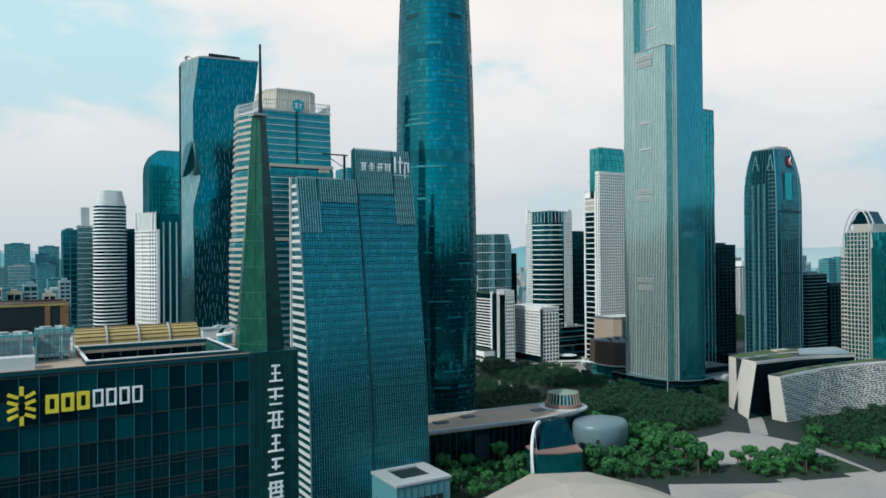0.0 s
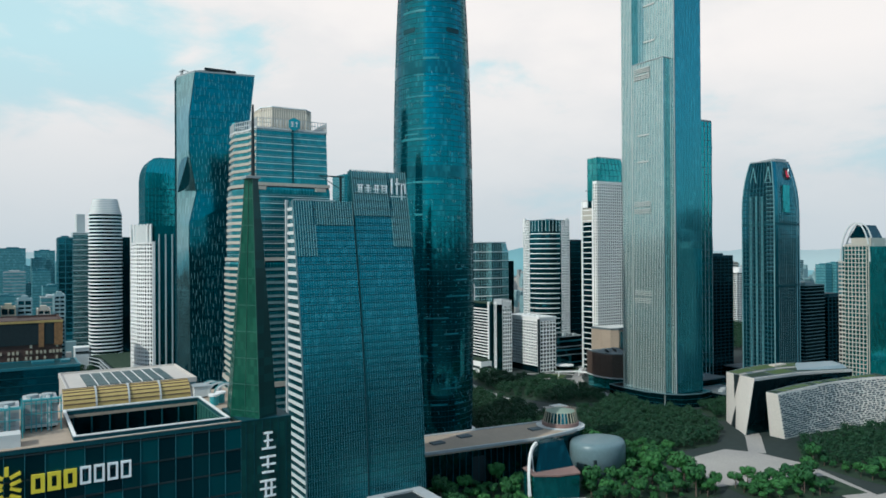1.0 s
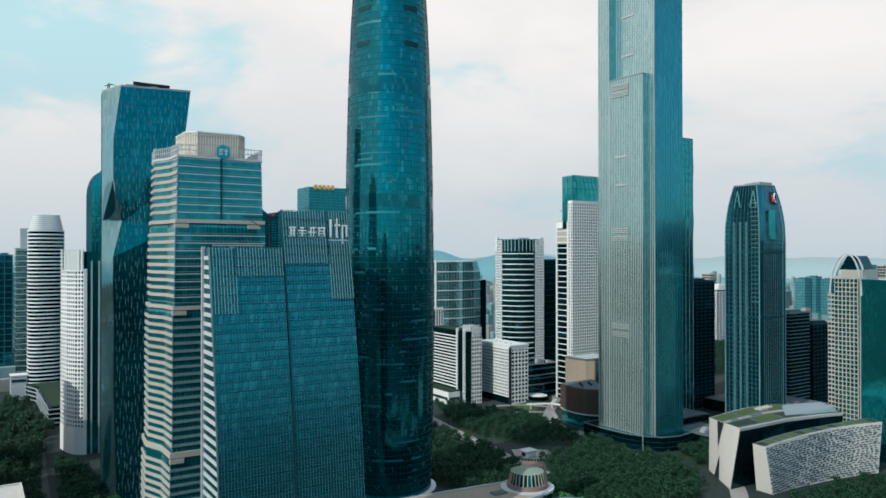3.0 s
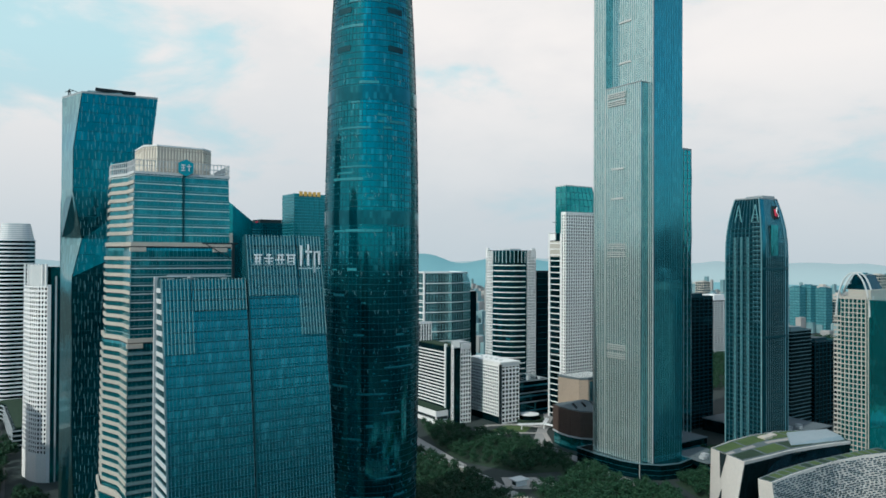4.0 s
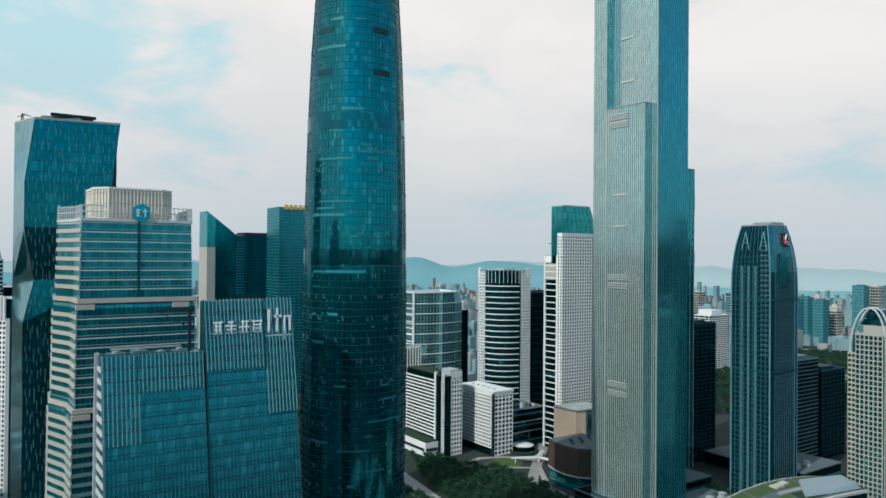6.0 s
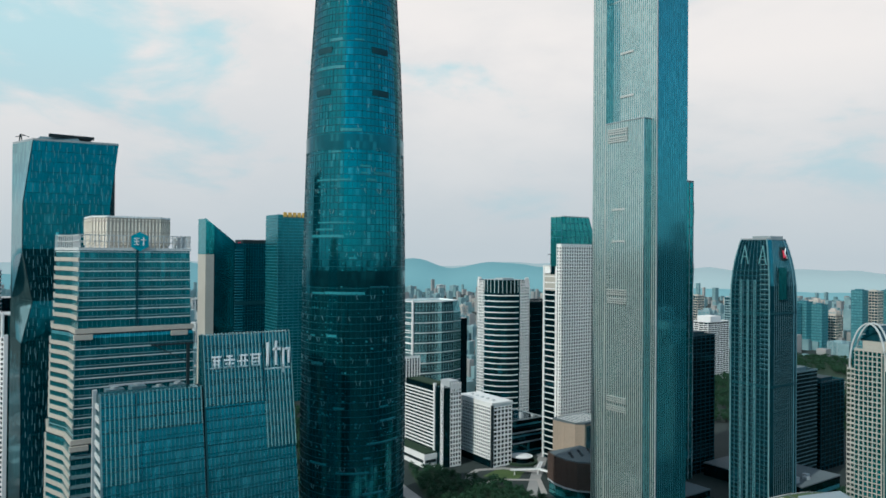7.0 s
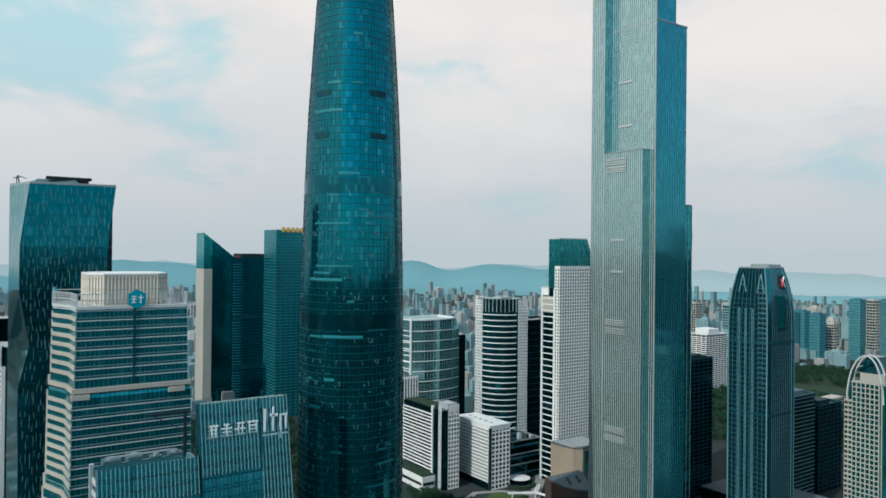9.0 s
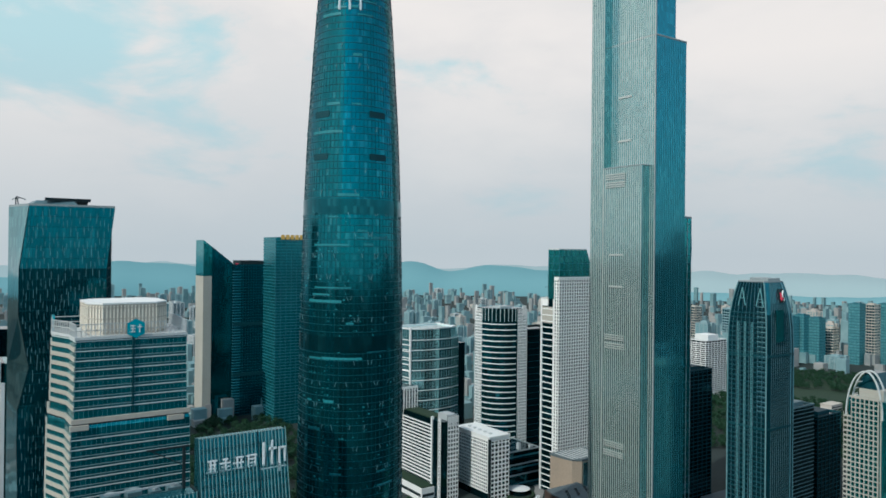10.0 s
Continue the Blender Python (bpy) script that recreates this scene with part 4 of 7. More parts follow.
for row in range(24):
    z = 12 + 12.0 * row
    r = ring_at(LE, min(z + 3, 286))
    for c in range(20):
        s = (c + 0.5 + (0.5 if row % 2 else 0)) / 20.6
        p = Vector(r[0]).lerp(Vector(r[1]), s)
        k = z + rng.uniform(-3, 3)
        if k < 280:
            more.box(p.x - 0.09, p.x + 0.09, p.y - 0.15, p.y + 0.25, k, k + rng.uniform(2.5, 5))
part("light_strip_rest", more, DASH, lea, kind="stuff")
band_mass(lea, LE, 12, 284, 6.0, 0.22, 0.1, DARK_TEAL)
rib_mass(lea, LE, 1.7, 0.1, 0.1, DARK_TEAL)
for k in range(14):
    z = 40 + 17 * k
    part("refuge_vent", Geo().box(121.0, 121.6, 599, 602, z, z + 5), DARK, lea)
part("crown_rim", Geo().hoop(grown(LE[-1][0], 0.2), grown(LE[-1][0], -0.8), 288, 289.2), STEEL, lea)
part("roof_plant", Geo().box(138, 160, 578, 602, 288, 292.4), DARK, lea)
part("crown_beam", Geo().box(137, 161, 574, 576, 291.5, 293.2), DARK, lea)
part("roof_well", Geo().loft([([(130, 575), (155, 569.5), (160, 600), (128, 602)], 288.2), ([(133, 578), (152, 574), (156, 596), (132, 598)], 291.6)]), STEEL_BLUE, lea)
part("roof_crane", Geo().bar((125.5, 596, 288), (124.2, 594, 294.2), 0.5).bar((124.2, 594, 294.2), (128.5, 592, 292.5), 0.4), DARK, lea)
part("mast", Geo().box(123.6, 124.2, 596, 596.6, 288, 294), DARK, lea)
part("mast_arm", Geo().bar((121.8, 596.3, 292.5), (126.5, 596.3, 293.8), 0.4), DARK, lea)

# ---- round tapering tower ----
IFC_X, IFC_Y = 296.0, 497.0
IFC_R = [(0, 29.5), (60, 31.2), (120, 32.0), (180, 31.6), (230, 31.0), (258, 30.4), (285, 29.7), (314, 28.7), (340, 27.5), (365, 25.9), (390, 24.4), (417, 22.4), (440, 20.4)]


def ifc_point(a, z, extra=0.0):
    r = float(np.interp(z, [p for p, _ in IFC_R], [q for _, q in IFC_R])) + extra
    k = r * (1 + 0.025 * math.cos(3 * (a - radians(240))))
    return IFC_X + k * math.cos(a), IFC_Y + k * math.sin(a)


def ifc_ring(z, extra=0.0, n=72):
    return [ifc_point(2 * math.pi * i / n, z, extra) for i in range(n)]


ifc = thing("round_glass_tower", "very tall rounded teal glass tower tapering upward", "tower", (IFC_X, IFC_Y, 0))
ifc_rings = [(ifc_ring(z), z) for z in range(0, 441, 20)]
part("glass_body", Geo().loft([(ifc_ring(z), z) for z in range(0, 441, 10)]), GLASS_IFC, ifc, smooth=True)
for z, h in ((206, 9), (285, 9)):
    part("plant_floor_band", Geo().hoop(ifc_ring(z, 0.3), ifc_ring(z, -0.5), z, z + h), GLASS_NAVY, ifc, "dark louvred band")
z = 8.0
while z < 438:
    part("floor_line", Geo().hoop(ifc_ring(z, 0.16), ifc_ring(z, -0.3), z, z + 0.3), SPANDREL, ifc)
    z += 4.1
one = Geo()
for g in rib_list(ifc_rings, 99, 0.12, 0.16):
    one.add(g)
part("mullion_rest", one, DARK_TEAL, ifc, kind="stuff")
rng = random.Random(31)
# nodes of the diagonal bracing, showing as pairs of short struts
one = Geo()
for row in range(34):
    z = 14 + 12.3 * row
    for k in range(24):
        a = 2 * math.pi * (k + 0.5 * (row % 2)) / 24
        for s in (-1, 1):
            x0, y0 = ifc_point(a + s * 0.020, z, 0.2)
            x1, y1 = ifc_point(a + s * 0.045, z + 3.2, 0.2)
            if rng.random() < (0.42 if z < 290 else 0.2):
                one.bar((x0, y0, z), (x1, y1, z + 2.6), 0.24, 0.2)
marks = Geo()
for k in range(520):
    z = 8.0 + 4.1 * rng.randrange(1, 72) + rng.choice((0.9, 1.6, 2.3))
    a, h = radians(rng.uniform(150, 320)), rng.choice((0.3, 0.5, 0.9))
    x0, y0 = ifc_point(a, z, 0.15)
    x1, y1 = ifc_point(a + rng.choice((0.012, 0.02, 0.04)), z, 0.15)
    marks.bar((x0, y0, z), (x1, y1, z), 0.2, h)
part("blind_rest", marks, BLIND, ifc, kind="stuff")
part("frame_strut_rest", one, DASH, ifc, kind="stuff")
for z in (317, 342):
    for a0 in (188, 262):
        arc = [ifc_point(radians(a0 + 4 * i), z, 0.25) for i in range(7)]
        inn = [ifc_point(radians(a0 + 4 * i), z, -0.3) for i in range(7)]
        part("vent_panel", Geo().prism(arc + inn[::-1], z, z + 3.6), DARK_TEAL, ifc, "dark vent panel")
for k in range(3):
    a = radians(221 + 15 * k)
    x, y = ifc_point(a, 409, 0.6)
    part("sign_bar", Geo().bar((x, y, 405), (x, y, 413), 1.1, 0.6), SIGN_WHITE, ifc, "white sign bar")
rng = random.Random(5)
for k in range(44):
    z = 8.0 + 4.1 * rng.randrange(4, 102) + 0.6
    a0, span = rng.uniform(185, 275), rng.choice((8, 12, 18, 24, 34, 44))
    arc = [ifc_point(radians(a0 + span * i / 6), z, 0.1) for i in range(7)]
    inn = [ifc_point(radians(a0 + span * i / 6), z, -0.3) for i in range(7)]
    part("blind_strip", Geo().prism(arc + inn[::-1], z, z + rng.choice((0.8, 1.0, 1.5))), BLIND, ifc, "pale blinds along one floor")
part("entrance_ring", Geo().hoop(ifc_ring(0, 4), ifc_ring(0, 0.1), 7, 6.4), WHITE, ifc, "white canopy ring")

# ---- very tall stepped tower with pale fins ----
ctf = thing("stepped_fin_tower", "very tall stepped tower clad in pale upright fins", "tower", (575, 500, 0))
CT_BODY, CT_TOP, CT_WING, CT_BLADE = rect(550, 588, 472.5, 541), rect(550, 574, 472.5, 541), rect(541, 550, 518, 531), rect(541, 550, 478, 518)
# lit and shaded sides are told apart by two glass colours
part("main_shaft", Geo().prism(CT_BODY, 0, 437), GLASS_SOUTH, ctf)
part("west_glazing", Geo().box(549.8, 550, 472.9, 540.9, 0, 528), GLASS_FIN, ctf, "glazing behind the fins, paled for the sunlit west side")
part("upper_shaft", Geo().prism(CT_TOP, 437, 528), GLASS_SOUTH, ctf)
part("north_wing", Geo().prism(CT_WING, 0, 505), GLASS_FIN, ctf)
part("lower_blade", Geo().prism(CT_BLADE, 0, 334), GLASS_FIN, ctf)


def fins(x, y0, y1, z0, z1, step=2.1, w=0.66, d=0.35):
    me = Geo().box(-d, 0.1, -w / 2, w / 2, z0, z1).mesh("fin")
    me.materials.append(FIN)
    n = round((y1 - y0) / step)
    for k in range(n + 1):
        piece("fin", me, (x, y0 + (y1 - y0) * k / n, 0), ctf)


fins(550, 473, 477, 0, 334)
fins(550, 473, 517, 334, 528)
fins(541, 478.5, 517.6, 0, 334)
fins(541, 518.5, 530.6, 0, 505)
fins(550, 531.8, 540.6, 0, 505)
s_fin = Geo().box(-0.1, 0.1, -0.12, 0.1, 0, 437).mesh("mullion")
s_fin.materials.append(TEAL_METAL)
for k in range(17):
    piece("mullion", s_fin, (551 + 2.25 * k, 472.5, 0), ctf)
for k in range(4):
    piece("mullion", s_fin, (542.5 + 2.2 * k, 478.0, -103), ctf)
for z in (98, 105.5, 186, 193, 318, 324.5):
    for j in range(3):
        part("louvre_strip", Geo().box(539.9, 540.6, 494, 514.5, z + 1.8 * j, z + 0.9 + 1.8 * j), FIN, ctf, "pale louvre strip")
for z in (356, 392, 236, 262):
    part("louvre_strip", Geo().box(549.0 if z > 334 else 540.0, 549.6 if z > 334 else 540.6, 496, 510, z, z + 1.6), FIN, ctf, "pale louvre strip")
part("corner_edge", Geo().box(549.6, 550.3, 472.0, 472.8, 0, 528), STEEL, ctf, "slim corner edge")
part("roof_edge", Geo().hoop(grown(CT_BODY, 0.3), grown(CT_BODY, -0.6), 437, 438.2), STEEL, ctf)
part("blade_cap", Geo().box(540.4, 550, 477.6, 518, 334, 334.8), STEEL, ctf)
pod = [(534 + 0.0, 545), (533, 520), (535, 495), (541, 478), (552, 466), (570, 461), (590, 464), (592, 545)]
part("podium", Geo().prism(pod, 0, 13), GLASS_DARK, ctf)
part("podium_edge", Geo().hoop(grown(pod, 0.4), grown(pod, -0.6), 12.4, 13.2), STEEL_BLUE, ctf)
for z in (3.6, 7.8):
    part("podium_band", Geo().hoop(grown(pod, 0.25), grown(pod, -0.3), z, z + 0.3), DARK_TEAL, ctf)

# ---- tower with a curved crown ----
crown = thing("curved_crown_tower", "dark blue glass tower whose top curves inward", "tower", (694, 470, 0))


def crown_ring(z):
    k = 0.0 if z < 186 else 11.5 * ((z - 186) / 54.0) ** 2.2
    x0, x1, y0, y1 = 672 + k * 0.1, 714.5 - k * 1.1, 451 + k * 0.3, 488 - k * 0.8
    return [(x0, y0), (x0 + 6, y0 - 1), (x1 - 6, y0 - 1), (x1, y0), (x1, y1), (x0, y1)]


CR = [(crown_ring(z), z) for z in (0, 90, 186, 200, 212, 222, 230, 236, 240)]
part("glass_body", Geo().loft(CR), GLASS_CURVE, crown)
rib_parts(crown, CR, 4.1, 0.26, 0.3, STEEL_BLUE, sides=(5,))
rib_parts(crown, CR, 3.0, 0.2, 0.22, STEEL_BLUE, sides=(1,))
for g in rib_list(CR, 99, 0.9, 0.6, sides=(5,)):
    part("corner_rib", g, DASH, crown, "pale curved corner rib")
for g in rib_list(CR, 99, 0.7, 0.5, sides=(2,)):
    part("corner_rib", g, RIB_BLUE, crown, "slim curved corner rib")
z = 128.0
while z < 226:
    x, y = crown_ring(z)[0]
    part("sun_slat", Geo().box(x - 0.7, x + 0.2, y + 0.8, y + 8.5, z, z + 0.5), RIB_BLUE if z < 176 else DASH, crown)
    z += 4.3
z = 6.0
while z < 214:
    p, q = ring_at(CR, z)[5], ring_at(CR, z)[0]
    part("spandrel", wall_box(Geo(), p, q, 0, (Vector(q) - Vector(p)).length, z, z + 1.0, 0.2), DARK_TEAL, crown)
    p, q = ring_at(CR, z)[1], ring_at(CR, z)[2]
    part("spandrel", wall_box(Geo(), p, q, 0, (Vector(q) - Vector(p)).length, z, z + 0.4, 0.15), DARK_TEAL, crown)
    z += 4.3
for y in (464, 470.5, 477):
    for d in (0, 1.3):
        part("pale_line", Geo().box(671.4, 672.2, y + d, y + d + 0.26, 0, 205), STRUT, crown, "pale upright line")
for zz in (112, 175):
    part("service_band", Geo().hoop(grown(crown_ring(zz), 0.35), crown_ring(zz), zz, zz + 2), DARK_TEAL, crown)
part("roof_plate", Geo().prism(grown(crown_ring(240), 0.3), 240, 241.2), STEEL, crown)
part("roof_plant", Geo().box(686, 702, 466, 476, 241.2, 243.6), STEEL, crown)
for y in (457.5, 474.5):
    x, top = crown_ring(226)[0][0] - 0.9, 235.0
    for e in (-3.4, 3.4):
        part("crown_strut", Geo().bar((x, y + e, 219), (x + 0.6, y, top), 0.6), STRUT, crown)
    part("crown_strut", Geo().bar((x + 0.2, y - 2, 225.5), (x + 0.2, y + 2, 225.5), 0.5), STRUT, crown)
part("roof_slab", Geo().box(680, 699, 455, 464, 241.2, 243.4), STEEL, crown, "raised roof slab")
part("south_panel", Geo().box(684, 695, 448.9, 449.6, 188, 216), GLASS_TEAL, crown, "paler glass panel")
emb = part("emblem", Geo().loft([([(691.6, 450.3), (698.6, 450.3), (698.6, 451.3), (691.6, 451.3)], 222), ([(690.4, 451.4), (697.2, 451.4), (697.2, 452.4), (690.4, 452.4)], 234)]), DARK, crown, "dark emblem panel")
part("emblem_swoosh", Geo().bar((692.8, 449.8, 224.2), (695.6, 450.2, 226.0), 1.3).bar((692.6, 449.9, 224.5), (692.0, 450.6, 231.0), 1.2), SIGN_RED, emb, "red emblem stroke")
part("emblem_bar", Geo().bar((697.4, 449.9, 223.8), (694.6, 450.4, 228.3), 0.8), SIGN_WHITE, emb)
part("emblem_bar", Geo().bar((694.6, 450.4, 228.3), (696.6, 451.0, 232.8), 0.8), SIGN_WHITE, emb)

# ---- white gridded tower with a teal glass crown ----
whit = thing("white_grid_tower", "white gridded tower with a teal glass crown", "tower", (666, 682, 0))
part("core", Geo().box(640.6, 691.4, 673, 699.4, 0, 207), GLASS_DARK, whit)
part("core_top", Geo().box(640.6, 691.4, 673, 689.4, 207, 236), GLASS_DARK, whit)
window_grid(whit, (640, 672.5), (692, 672.5), 0, 237.5, 3.7, 3.6, 1.5, 1.25, 0.35, WALL_WHITE, solid=2)
face_bands(whit, (640, 700), (640, 680.5), 4, 208, 6.8, 1.0, 0.5, WALL_WHITE)
window_grid(whit, (640, 680), (640, 672.5), 0, 237.5, 3.7, 3.6, 1.6, 1.3, 0.4, WALL_WHITE, solid=2)
part("cream_infill", Geo().box(639.7, 640.6, 681.4, 698.8, 186, 204), CREAM_OLD, whit, "cream infill panels")
part("white_pier", Geo().box(639.3, 640.7, 699, 701, 0, 213), WHITE, whit)
part("white_pier", Geo().box(639.1, 640.7, 680, 681.2, 0, 213), WHITE, whit)
part("shoulder", Geo().box(640, 660, 690, 700.5, 205, 213), WALL_WHITE, whit)
part("shoulder_cap", Geo().box(639.4, 661, 689, 701.2, 213, 214), GREY_PALE, whit)
cr_r = [(rect(641, 691, 673.5, 690.5), 236), (rect(641, 690, 673.5, 690.5), 248), (rect(641, 682, 673.5, 690.5), 267.5)]
gcr = part("crown_glass", Geo().loft(cr_r), GLASS_CROWN, whit, "teal glass crown")
rib_parts(gcr, cr_r, 7, 0.4, 0.3, TEAL_METAL, "crown_mullion", sides=(0, 3))
for z in (244.5, 252, 260):
    part("crown_transom", Geo().hoop(grown(ring_at(cr_r, z), 0.25), ring_at(cr_r, z), z, z + 0.5), TEAL_METAL, gcr)
part("crown_rim", Geo().hoop(grown(cr_r[-1][0], 0.3), grown(cr_r[-1][0], -0.8), 267, 268.2), GREY_PALE, whit)
part("crown_lower", Geo().box(640.4, 652, 676.5, 690.4, 213, 240), GLASS_CROWN, whit)
part("roof_rail", Geo().bar((636.5, 690, 226), (642, 690, 226), 0.6), DARK, whit)

# ---- white tower with a curved glass bay ----
bay = thing("curved_bay_tower", "white tower with a banded curved glass bay", "tower", (670, 808, 0))
BAY = rounded(645, 693, 785, 829, 30, 9, (1, 0, 0, 0))
part("glass_body", Geo().prism(BAY, 0, 178), GLASS_NAVY, bay)
arc_o, arc_i = grown(BAY, 0.7)[:10], grown(BAY, -0.2)[:10]
me_arc = Geo().prism(arc_o + arc_i[::-1], 0, 1.05).mesh("bay_band", (645, 785, 0))
me_arc.materials.append(WALL_WHITE)
z = 6.0
while z < 180:
    piece("bay_band", me_arc, (645, 785, z), bay)
    z += 7.0
for a, b in (((645, 829), (645, 815)), ((678, 785), (693, 785))):
    window_grid(bay, a, b, 0, 193, 2.6, 3.7, 0.85, 1.1, 0.6, WALL_WHITE)
part("crown_wall", Geo().prism(grown(BAY, -0.6), 178, 194), GLASS_NAVY, bay, "dark glass crown")
rib_parts(bay, [(grown(BAY, -0.6), 178), (grown(BAY, -0.6), 194.4)], 5.0, 0.5, 0.35, GREY_PALE, "crown_mullion", sides=range(10))
for k in range(3):
    part("crown_post", Geo().box(645.2 + 1.4 * k, 646.0 + 1.4 * k, 826, 829, 185, 197), WHITE, bay)
    part("crown_post", Geo().box(686 + 2.2 * k, 687.2 + 2.2 * k, 784.6, 786, 185, 197), WHITE, bay)
part("roof_block", Geo().box(662, 680, 800, 815, 194, 196), GREY, bay)
bay_back = thing("dark_slab_tower", "near-black glass slab tower behind the white one", "tower", (735, 800, 0))
part("glass_body", Geo().box(700, 752, 790, 830, 0, 165), GLASS_DARK, bay_back)
bands(bay_back, [(rect(700, 752, 790, 830), 0), (rect(700, 752, 790, 830), 165)], 5, 164, 8, 0.4, 0.2, DARK_TEAL)
part("roof_rim", Geo().hoop(rect(699.5, 752.5, 789.5, 830.5), rect(701, 751, 791, 829), 165, 166.5), DARK, bay_back)

# ---- pale glass block ----
pale = thing("pale_glass_block", "pale teal glass block with a curved gridded front", "building", (620, 905, 0))
PG = [(583, 884), (600, 878), (622, 876), (644, 879), (660, 886), (662, 930), (578, 930)]
PR = [(PG, 0), (PG, 148), ([(583, 884), (600, 878), (622, 876), (642, 879), (655, 886), (656, 930), (578, 930)], 163)]
part("glass_body", Geo().loft(PR), GLASS_PALE, pale)
rib_parts(pale, PR, 4.2, 0.3, 0.3, DASH, sides=(0, 1, 2, 3, 6))
bands(pale, PR, 6, 162, 13.0, 0.9, 0.4, WALL_WHITE)
bands(pale, PR, 10.3, 162, 4.33, 0.25, 0.2, DASH)
face_bands(pale, (578, 930), (583, 884), 8, 150, 8.4, 1.0, 0.9, WALL_WHITE)
part("edge_fin", Geo().box(581.6, 583.4, 882.5, 885, 0, 166), WHITE, pale, "white edge fin")
part("roof_rim", Geo().hoop(grown(PR[-1][0], 0.5), grown(PR[-1][0], -0.8), 163, 164.5), WHITE, pale)
slim = thing("white_lift_tower", "slim white lift tower beside dark glass", "tower", (675, 930, 0))
part("shaft", Geo().box(666, 674, 922, 935, 0, 158), WHITE, slim)
part("glass_side", Geo().box(674, 700, 925, 950, 0, 135), GLASS_DARK, slim)
part("stair_slot", Geo().box(669.5, 670.5, 921.6, 922.1, 4, 154), DARK, slim)

# ---- white hotel: a slab and a taller block ----
slb = thing("hotel_slab", "white hotel slab with rows of square windows", "building", (578, 727, 0))
part("core", Geo().box(565.4, 591.6, 697.4, 757, 0, 67.5), GLASS_DARK, slb)
window_grid(slb, (565, 757), (565, 697), 8, 66, 3.4, 3.7, 1.15, 1.3, 0.3, WALL_WHITE, solid=3)
window_grid(slb, (567, 697), (592, 697), 0, 66, 4.6, 4.6, 1.5, 1.6, 0.3, WALL_WHITE, solid=3)
part("dark_corner", Geo().box(564.6, 567, 696.6, 699, 0, 66), DARK, slb)
part("roof_slab", Geo().box(564.2, 592.6, 696.2, 758, 66, 68.5), WHITE, slb, "white roof slab")
for k in range(5):
    part("roof_vent", Geo().box(572 + 0.5 * k, 575 + 0.5 * k, 705 + 10 * k, 708 + 10 * k, 68.5, 70), GREY_PALE, slb)
blk = thing("hotel_block", "white hotel block banded on one side", "building", (533, 757, 0))
part("core", Geo().box(521.6, 544, 724.4, 800, 0, 84), GLASS_DARK, blk)
face_bands(blk, (521, 800), (521, 741), 14, 80, 3.7, 1.2, 1.0, WALL_WHITE, "balcony_band")
window_grid(blk, (530, 724), (544, 724), 0, 88, 3.6, 4.6, 1.2, 1.6, 0.3, WALL_WHITE, solid=6)
window_grid(blk, (521, 729), (521, 724), 0, 88, 2.5, 3.7, 1.0, 0.3, 0.4, WALL_WHITE)
part("white_pier", Geo().box(520.4, 523, 740, 742.5, 0, 87), WHITE, blk)
for k in range(6):
    part("crown_post", Geo().box(531 + 2.4 * k, 532 + 2.4 * k, 723.7, 724.6, 78, 89), WHITE, blk)
part("roof_garden", Geo().box(523, 540, 745, 798, 84, 85), HEDGE, blk, "green planted roof")
part("roof_plant", Geo().box(531, 543, 727, 744, 84, 90), GREY, blk)
low = thing("terraced_podium", "white terraced podium with planting", "building", (512, 760, 0))
part("lower_terrace", Geo().box(505, 521, 735, 800, 0, 14), WHITE, low)
part("planting", Geo().box(506, 520.5, 736, 799, 14, 15.5), HEDGE, low, "clipped green planting")
part("window_band", Geo().box(504.6, 505.1, 737, 799, 5, 8), DARK, low)
part("window_band", Geo().box(506, 520, 734.6, 735.1, 5, 8), DARK, low)
bh = thing("rear_hotel_tower", "white hotel tower partly hidden behind the banded block", "building", (545, 830, 0))
part("core", Geo().box(520.5, 550, 815.5, 850, 0, 104), GLASS_DARK, bh)
window_grid(bh, (520, 815), (550, 815), 0, 106, 3.8, 4.2, 1.4, 0.4, 0.4, WALL_WHITE, solid=3)
window_grid(bh, (520, 850), (520, 815), 0, 106, 3.8, 4.2, 1.4, 1.2, 0.4, WALL_WHITE, solid=3)

# ---- low dark shops, brown drum building and garden pavilion ----
shop = thing("dark_low_building", "dark stepped low building with a flat roof", "building", (640, 735, 0))
for k, (x0, x1, y0, y1, z0, z1) in enumerate(((600, 668, 712, 770, 0, 16), (604, 668, 716, 770, 16, 26), (610, 660, 724, 770, 26, 38))):
    part("storey", Geo().box(x0, x1, y0, y1, z0, z1), GLASS_DARK, shop)
    part("roof_edge", Geo().hoop(rect(x0 - 0.6, x1 + 0.6, y0 - 0.6, y1 + 0.6), rect(x0 + 1, x1 - 1, y0 + 1, y1 - 1), z1 - 0.6, z1 + 0.6), STEEL, shop)
    part("window_band", Geo().box(x0 - 0.12, x1, y0 - 0.12, y0 + 0.2, z0 + 5, z0 + 7), TEAL_METAL, shop)
for k in range(7):
    part("roof_unit", Geo().box(614 + 6 * k, 617.5 + 6 * k, 728 + (k % 3) * 7, 732 + (k % 3) * 7, 38, 40.5), GREY, shop)
brn = thing("brown_slat_building", "curved building faced with brown upright slats", "building", (568, 585, 0))
BR = [(562, 606), (557, 592), (556, 578), (559, 566), (566, 558), (598, 556), (603, 606)]
part("base_glass", Geo().prism(BR, 0, 14), GLASS_TEAL, brn)
part("upper_wall", Geo().prism(grown(BR, 0.8), 14, 38), BROWN, brn)
rib_parts(brn, [(grown(BR, 0.8), 14), (grown(BR, 0.8), 38.6)], 2.4, 0.7, 0.6, BROWN, "slat", sides=(0, 1, 2, 3, 4, 6))
